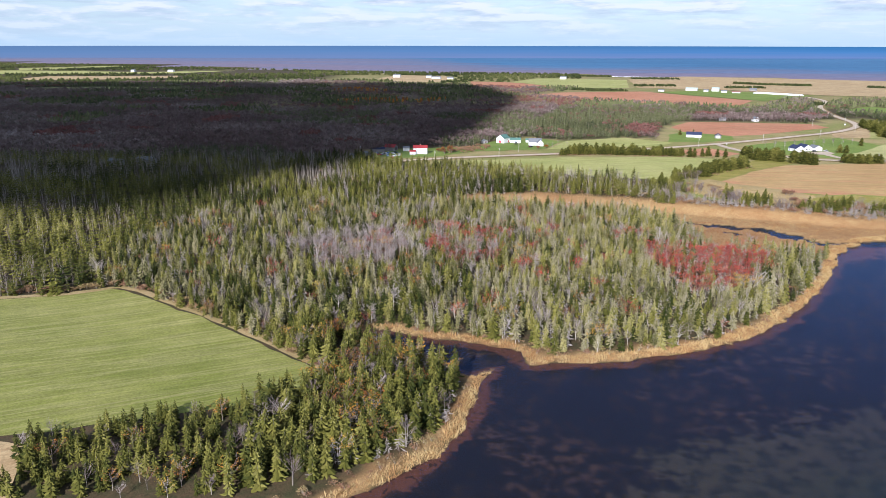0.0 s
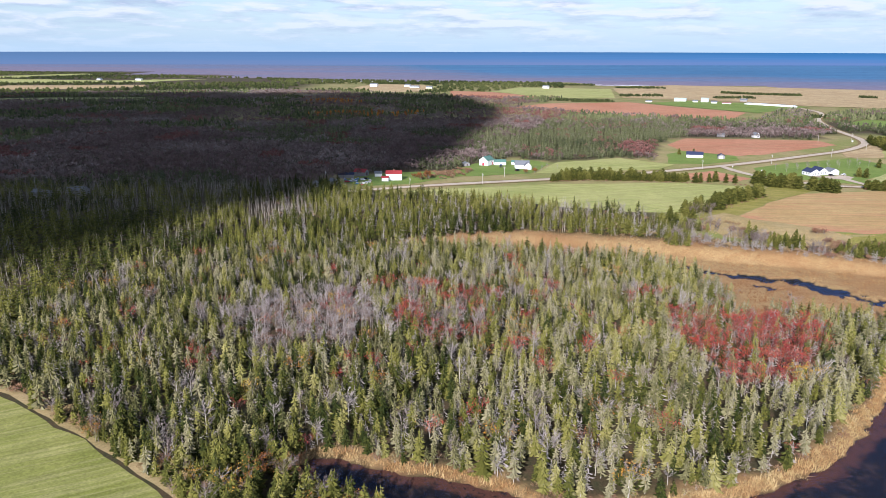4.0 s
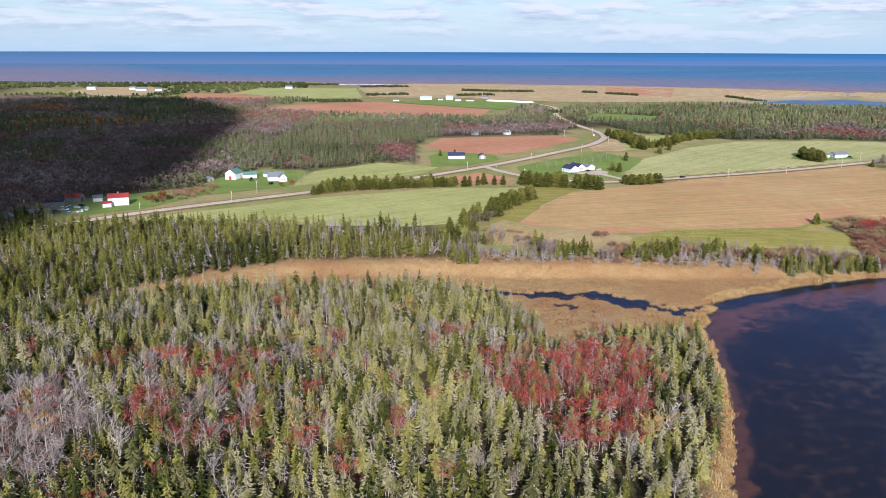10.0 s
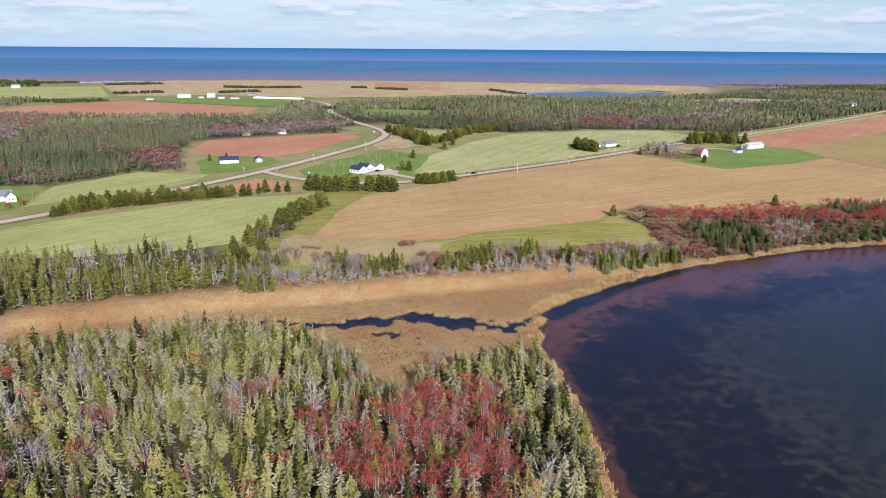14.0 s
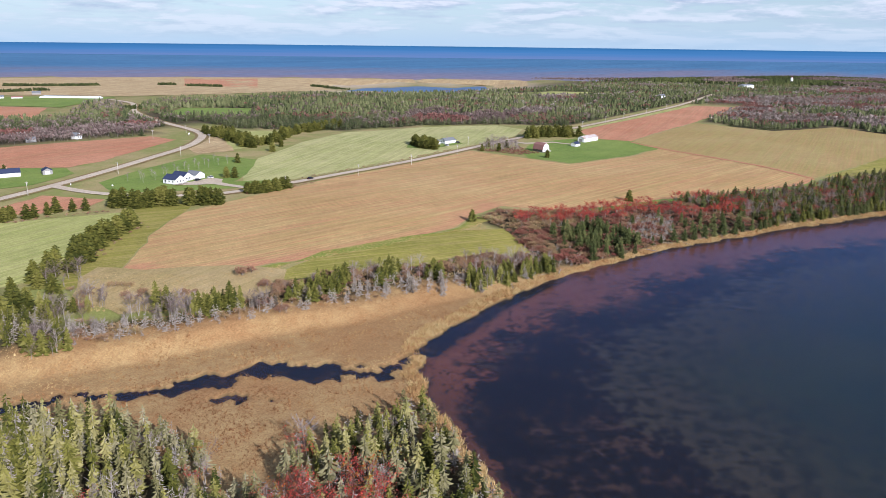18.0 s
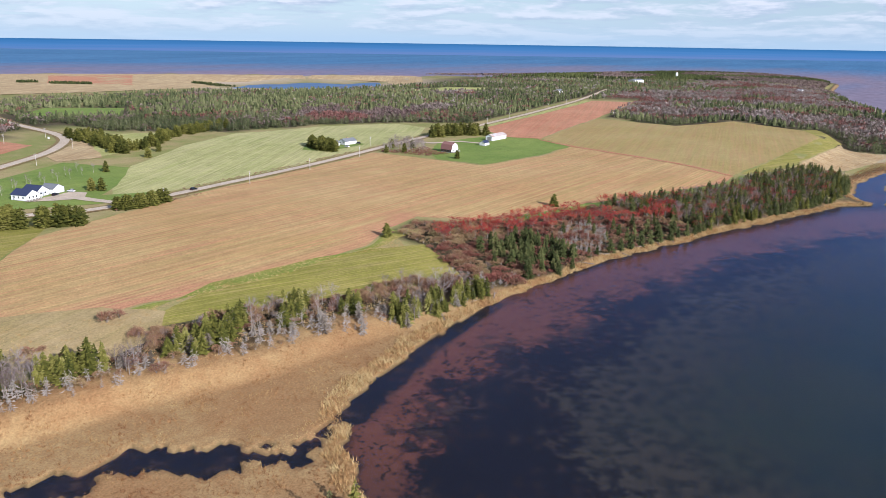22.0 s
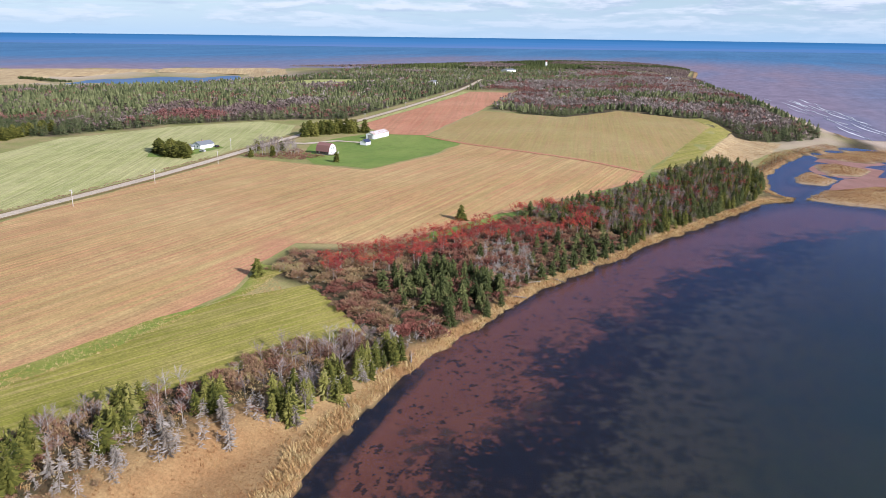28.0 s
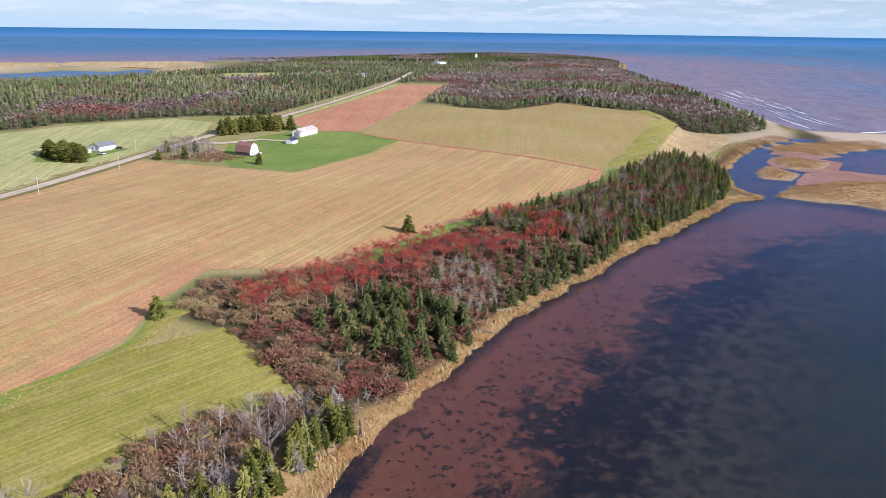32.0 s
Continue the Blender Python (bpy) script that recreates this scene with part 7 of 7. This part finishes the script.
red = models("red_maple", [bare_tree(130 + s, 14, 8, 0.54, leaf=700, leaf_size=0.032, trunk=0.012) for s in range(5)], [BARK, RED_TWIGS, RED_LEAF], ["trunk", "limb", "leaf_crown"], (0.2, 0.35, 0.5, 0.65, 0.8), "low spreading maple with dull scarlet leaves", "tree", "red maples by the pasture")
spots = spread_over([(362, 445), (381, 457), (402, 453), (428, 438), (470, 417), (508, 400), (514, 372), (478, 372), (450, 392), (433, 408), (412, 416), (386, 433)], 4.6, 97, lambda x, y: fuzz(x, y, 17) > 0.24)
stand(red, list(zip(*spots)), 98, 4.2, 6.2, 1.0)
retire(red)

# scrub, dead wood
r = rng(193)
x, y = np.array([(a + (r.rand() - 0.5) * 7, b + (r.rand() - 0.5) * 5) for a, b in ((304, 431), (319, 430), (317, 425), (283, 439), (291, 437), (324, 420), (350, 424), (352, 430), (346, 417), (227, 489), (309, 433)) for k in range(3)]).T
strew("brown_thicket_mounds", BUSHES, x, y, 3.0 + 2.0 * r.rand(len(x)), 0.25 + 0.35 * r.rand(len(x)), [BARK, SCRUB], "tall rounded brown thickets at the pasture's edge", "bushes", 194, 1.35)
r = rng(195)
pts = [(a + (r.rand() - 0.5) * 2 * s, b + (r.rand() - 0.5) * 1.6 * s) for a, b, s, n in ((150, 485, 13, 26), (180, 478, 11, 22), (165, 505, 10, 16), (186, 466, 6, 8), (210, 458, 6, 7), (300, 424, 14, 14), (322, 416, 9, 8), (176, 532, 8, 10)) for k in range(n)]
x, y = np.array(pts).T
strew("marsh_edge_birches", BIRCHES, x, y, 4.5 + 3.5 * r.rand(len(x)), 0.15 + 0.6 * r.rand(len(x)), [BARK, TWIGS], "pale-stemmed birches with purple twigs on the marsh edge", "trees", 196, 1.05)
SCRUB_LAND = [(345, 400), (402, 385), (470, 358), (500, 368), (516, 392), (463, 418), (425, 432), (402, 456), (394, 474), (366, 474), (362, 452), (348, 436), (336, 418)]
x, y = spread_over(SCRUB_LAND, 3.1, 101, lambda x, y: (ashore(x, y) > 4.5) & (x < 505))
r = rng(102)
west = smooth(430, 452, y + 0.25 * (x - 380)) * smooth(432, 405, x)
strew("red_brown_scrub", BUSHES, x, y, 1.1 + 2.6 * r.rand(len(x)) ** 1.4 * (0.5 + fuzz(x, y, 16)), np.clip(0.55 * fuzz(x, y, 12) + 0.42 * west + 0.6 * (r.rand(len(x)) - 0.45), 0, 1), [BARK, SCRUB], "tangled red-brown scrub by the pasture", "bushes", 103, 1.7)
x, y = spread_over([(140, 476), (204, 452), (300, 412), (340, 400), (344, 412), (330, 420), (300, 432), (250, 450), (225, 470), (200, 500), (165, 530), (145, 500)], 4.2, 104, lambda x, y: (ashore(x, y) > 5) & (fuzz(x, y, 11) > 0.5))
strew("marsh_edge_scrub", BUSHES, x, y, 0.9 + 3.0 * rng(105).rand(len(x)) ** 2, np.clip(0.3 + 0.6 * fuzz(x, y, 14), 0, 1), [BARK, SCRUB], "brown scrub and bayberry on the marsh edge", "bushes", 106, 1.5)
x, y = spread_over(THICKET, 2.9, 183, lambda x, y: fuzz(x, y, 12) > 0.36 + 0.25 * (x < 255))
r = rng(184)
strew("pasture_edge_thicket", BUSHES, x, y, 1.5 + 2.6 * r.rand(len(x)) * (0.5 + fuzz(x, y, 7)), np.clip(0.2 + 0.5 * fuzz(x, y, 6) + 0.2 * r.rand(len(x)), 0, 1), [BARK, SCRUB], "rounded brown-purple thickets beside the pasture", "bushes", 185, 1.3)
k = r.rand(len(x)) < 0.2
strew("pasture_edge_birches", BIRCHES, x[k] + 1.5, y[k] - 2.0, 3.5 + 3.5 * r.rand(k.sum()), 0.4 + 0.6 * r.rand(k.sum()), [BARK, TWIGS], "slim pale-stemmed birches beside the pasture", "trees", 186, 1.0)
x, y = spread_over([(145, 476), (204, 450), (300, 410), (350, 396), (352, 404), (300, 424), (204, 464), (150, 488)], 3.6, 107, lambda x, y: ashore(x, y) > 5)
strew("shore_snags", SNAGS, x, y, 2.0 + 3.8 * rng(108).rand(len(x)), 0.9, [DEAD], "bleached dead trees along the marsh", "trees", 109, 1.3)
x, y = spread_over([(395, 398), (408, 408), (438, 412), (444, 396), (422, 383), (400, 386)], 2.6, 110)
strew("dead_thicket", SNAGS, x, y, 2.2 + 2.6 * rng(111).rand(len(x)), 0.9, [DEAD], "thicket of bleached dead trees by the water", "trees", 112, 1.3)
r = rng(197)
pts = [(a + (r.rand() - 0.5) * 7, b + (r.rand() - 0.5) * 5) for a, b in ((150, 482), (158, 480), (170, 478), (181, 474), (190, 470), (204, 460), (215, 456), (228, 449), (247, 444), (258, 444), (255, 436), (268, 437), (261, 431), (283, 435), (278, 428), (272, 423), (286, 420), (288, 415), (298, 412), (309, 410), (336, 411), (404, 396), (414, 400), (424, 398)) for k in range(2)]
x, y = np.array(pts).T
k = ashore(x, y) > 4.5
x, y = x[k], y[k]
strew("grey_dead_spruces", GHOSTS, x, y, 2.5 + 4.0 * r.rand(len(x)), r.rand(len(x)), [BARK, GHOST], "dead spruces with dense bleached grey twigs by the marsh", "trees", 198, 1.25)
x, y = spread_over(WEST_WOOD[10:], 4.0, 113, lambda x, y: (ashore(x, y) > 4) & (ashore(x, y) < 14))
strew("bank_snags", SNAGS, x, y, 2.5 + 3.5 * rng(114).rand(len(x)), 0.9, [DEAD], "bleached dead trees on the pond bank", "trees", 115, 1.6)
x, y = spread_over([(580, 622), (606, 632), (636, 642), (620, 606), (590, 585), (578, 600)], 4.4, 116)
strew("roadside_birches", BIRCHES, x, y, 4.0 + 3 * rng(117).rand(len(x)), 0.35 + 0.45 * rng(118).rand(len(x)), [BARK, TWIGS], "bare birches and alders by the homestead", "trees", 119, 1.1)
x, y = spread_over([(572, 620), (600, 600), (616, 604), (600, 584), (592, 566), (574, 577)], 2.2, 120)
strew("homestead_scrub", LOW_BUSHES, x, y, 0.8 + 1.2 * rng(121).rand(len(x)), 0.25, [BARK, SCRUB], "brown scrub beside the homestead", "bushes", 122, 1.8)

orchard = models("orchard_tree", [bare_tree(150 + s, 22, 12, 0.26, trunk=0.012) for s in range(3)], [BARK, TWIGS], ["trunk", "limb"], (0.55, 0.65, 0.75), "bare young orchard tree on the lawn", "tree", "orchard trees")
stand(orchard, [(299 + i * 10.5 + j * 5, 700 + i * 3.2 - j * 9.5) for i in range(9) for j in range(2)], 123, 5.5, 7.0, 1.0)
stand(orchard, [(104, 708), (110, 716), (118, 712), (98, 700)], 124, 4.5, 5.5, 1.2)
retire(orchard)
rust = models("rust_bush", [bush(40 + s, 220) for s in range(3)], [BARK, GOLD_LEAF], ["stem", "crown"], (0.05, 0.2, 0.1), "rust-brown rounded tree by the road", "tree", "rust-leaved trees")
stand(rust, [(88, 690), (96, 694), (-2, 665), (565, 668)], 125, 4.0, 5.5, 1.0)
stand(rust, [(3, 655), (9, 661)], 126, 8.0, 9.5, 1.0)
retire(rust)
line = along([(100, 650), (132, 656), (167, 654), (200, 647), (250, 632)], 2.2, 19, 2.5) + along([(324, 612), (362, 610), (380, 611)], 2.0, 20, 1.5) + along([(384, 630), (470, 632), (560, 636)], 2.6, 21, 1.0) + along([(186, 540), (214, 570), (242, 590)], 2.2, 22, 5.0)
x, y = np.array(line).T
r = rng(190)
strew("hedge_bottom_scrub", LOW_BUSHES, x, y, 0.7 + 1.2 * r.rand(len(x)), np.clip(0.15 + 0.6 * r.rand(len(x)), 0, 1), [BARK, SCRUB], "rusty brown scrub at the foot of the hedges", "bushes", 191, 1.7)
x, y = spread_over([(0, 655), (30, 665), (46, 690), (40, 712), (10, 690)], 5.0, 126)
strew("yard_scrub", BUSHES, x, y, 2.0 + 2 * rng(127).rand(len(x)), 0.5, [BARK, SCRUB], "scrub between the farmyards", "bushes", 128, 1.4)

# driftwood on the bank
log = root("driftwood_log", 330, 402, 20, "bleached fallen trunk on the pond bank", "log", "driftwood logs", lift=0.25)
part("trunk", stick_bm((-3.5, 0, 0.1), (3.5, 0.2, 0.35), 0.2, 0.07, 7), DEAD, log)
for a, b in ((-0.5, (0.2, 0.9, 0.9)), (1.2, (1.6, -0.8, 0.8)), (2.3, (2.9, 0.7, 0.9)), (0.4, (0.6, -0.7, 0.9))):
    part("branch", stick_bm((a, 0, 0.25), b, 0.06, 0.02, 5), DEAD, log)
for x, y, a in ((337, 414, 70), (323, 413, 10), (321, 405, -20), (443, 367, 30), (391, 386, 100), (416, 376, 60), (408, 384, 130), (345, 405, 0), (300, 408, 40), (430, 373, 150), (452, 362, 20), (312, 410, 80), (404, 396, 15), (409, 402, 60), (415, 395, 120), (420, 401, 40), (413, 407, 95), (424, 392, 150), (401, 403, 130)):
    copy_thing(log, pose(x, y, float(height(x, y)) + 0.2, 0, 0, a))

# surf along the cape
r = rng(140)
v, f, n = [], [], 0
for line, count, spread in (([(960, 190), (1100, 205), (1300, 226), (1400, 240)], 36, 60), ([(940, 150), (1010, 60), (1120, -120)], 30, 60), ([(-1500, 2700), (-760, 2960), (-640, 2830)], 26, 40), ([(-300, 2640), (390, 2450), (1000, 2190), (1270, 2010), (1500, 1780)], 70, 40)):
    pts = along(line, max(math.dist(p, q) for p, q in zip(line, line[1:])) / (count / 3), 141, 3)
    for x, y in pts:
        i = min(range(len(line) - 1), key=lambda q: abs(line[q][0] - x) + abs(line[q][1] - y))
        dx, dy = line[i + 1][0] - line[i][0], line[i + 1][1] - line[i][1]
        l = math.hypot(dx, dy)
        dx, dy = dx / l, dy / l
        o = r.rand() * spread
        x, y = x + dy * o, y - dx * o
        if line[0][1] > 2000:
            x, y = x - 2 * dy * o, y + 2 * dx * o
        L, W, m = 40 + 110 * r.rand() ** 2, 0.3 + 1.0 * r.rand(), 10
        for q in range(m + 1):
            t = q / m - 0.5
            w = W * (1 - (2 * t) ** 2) * (0.6 + 0.8 * r.rand()) + 0.05
            cx_, cy_ = x + dx * L * t + dy * 1.5 * math.sin(t * 5 + x), y + dy * L * t - dx * 1.5 * math.sin(t * 5 + x)
            v += [(cx_ - dy * w, cy_ + dx * w, 0.12), (cx_, cy_, 0.5), (cx_ + dy * w, cy_ - dx * w, 0.12)]
        f += [(n + 3 * q + e, n + 3 * q + 3 + e, n + 3 * q + 4 + e, n + 3 * q + 1 + e) for q in range(m) for e in (0, 1)]
        n += 3 * (m + 1)
tagged(new("surf", mesh_of("surf", v, f, [FOAM], smooth_shade=True)), "white breaking waves along the coast", "surf", kind="stuff")

# the cumulus cloud that shades the western woods
SHADED = [(-200, 440), (-168, 500), (-140, 545), (-105, 582), (-74, 608), (-56, 635), (-32, 690), (8, 745), (30, 800), (42, 885), (66, 1000), (102, 1145), (114, 1330), (104, 1490), (40, 1680), (-1040, 1750), (-1500, 1500), (-1500, 800), (-600, 430), (-300, 470)]
x, y = spread_over(SHADED, 34.0, 151, lambda x, y: (depth_in(x, y, SHADED) > 11) & ((depth_in(x, y, SHADED) < 70) | (fuzz(x * 7, y * 7, 34.0) > 0.62)), 0.45)
depth = depth_in(x, y, SHADED)
bm = bmesh.new()
r = rng(152)
reach = 1500.0 / TO_SUN.z
for a, b, d in zip(x, y, depth):
    s = min(d + 5.0, 95.0) * (0.95 + 0.2 * r.rand())
    c = Vector((a, b, 10.0)) + TO_SUN * reach
    bmesh.ops.create_icosphere(bm, subdivisions=2, radius=1.0, matrix=Matrix.LocRotScale(c, None, (s, s, s * 0.62)))
me = bpy.data.meshes.new("cloud")
for q in bm.verts:
    q.co += noise.noise_vector(q.co / 40.0) * 14.0
bm.to_mesh(me)
bm.free()
me.materials.append(CLOUD)
tagged(new("cloud", me), "white cumulus cloud that shades the western woods", "cloud", kind="structure")
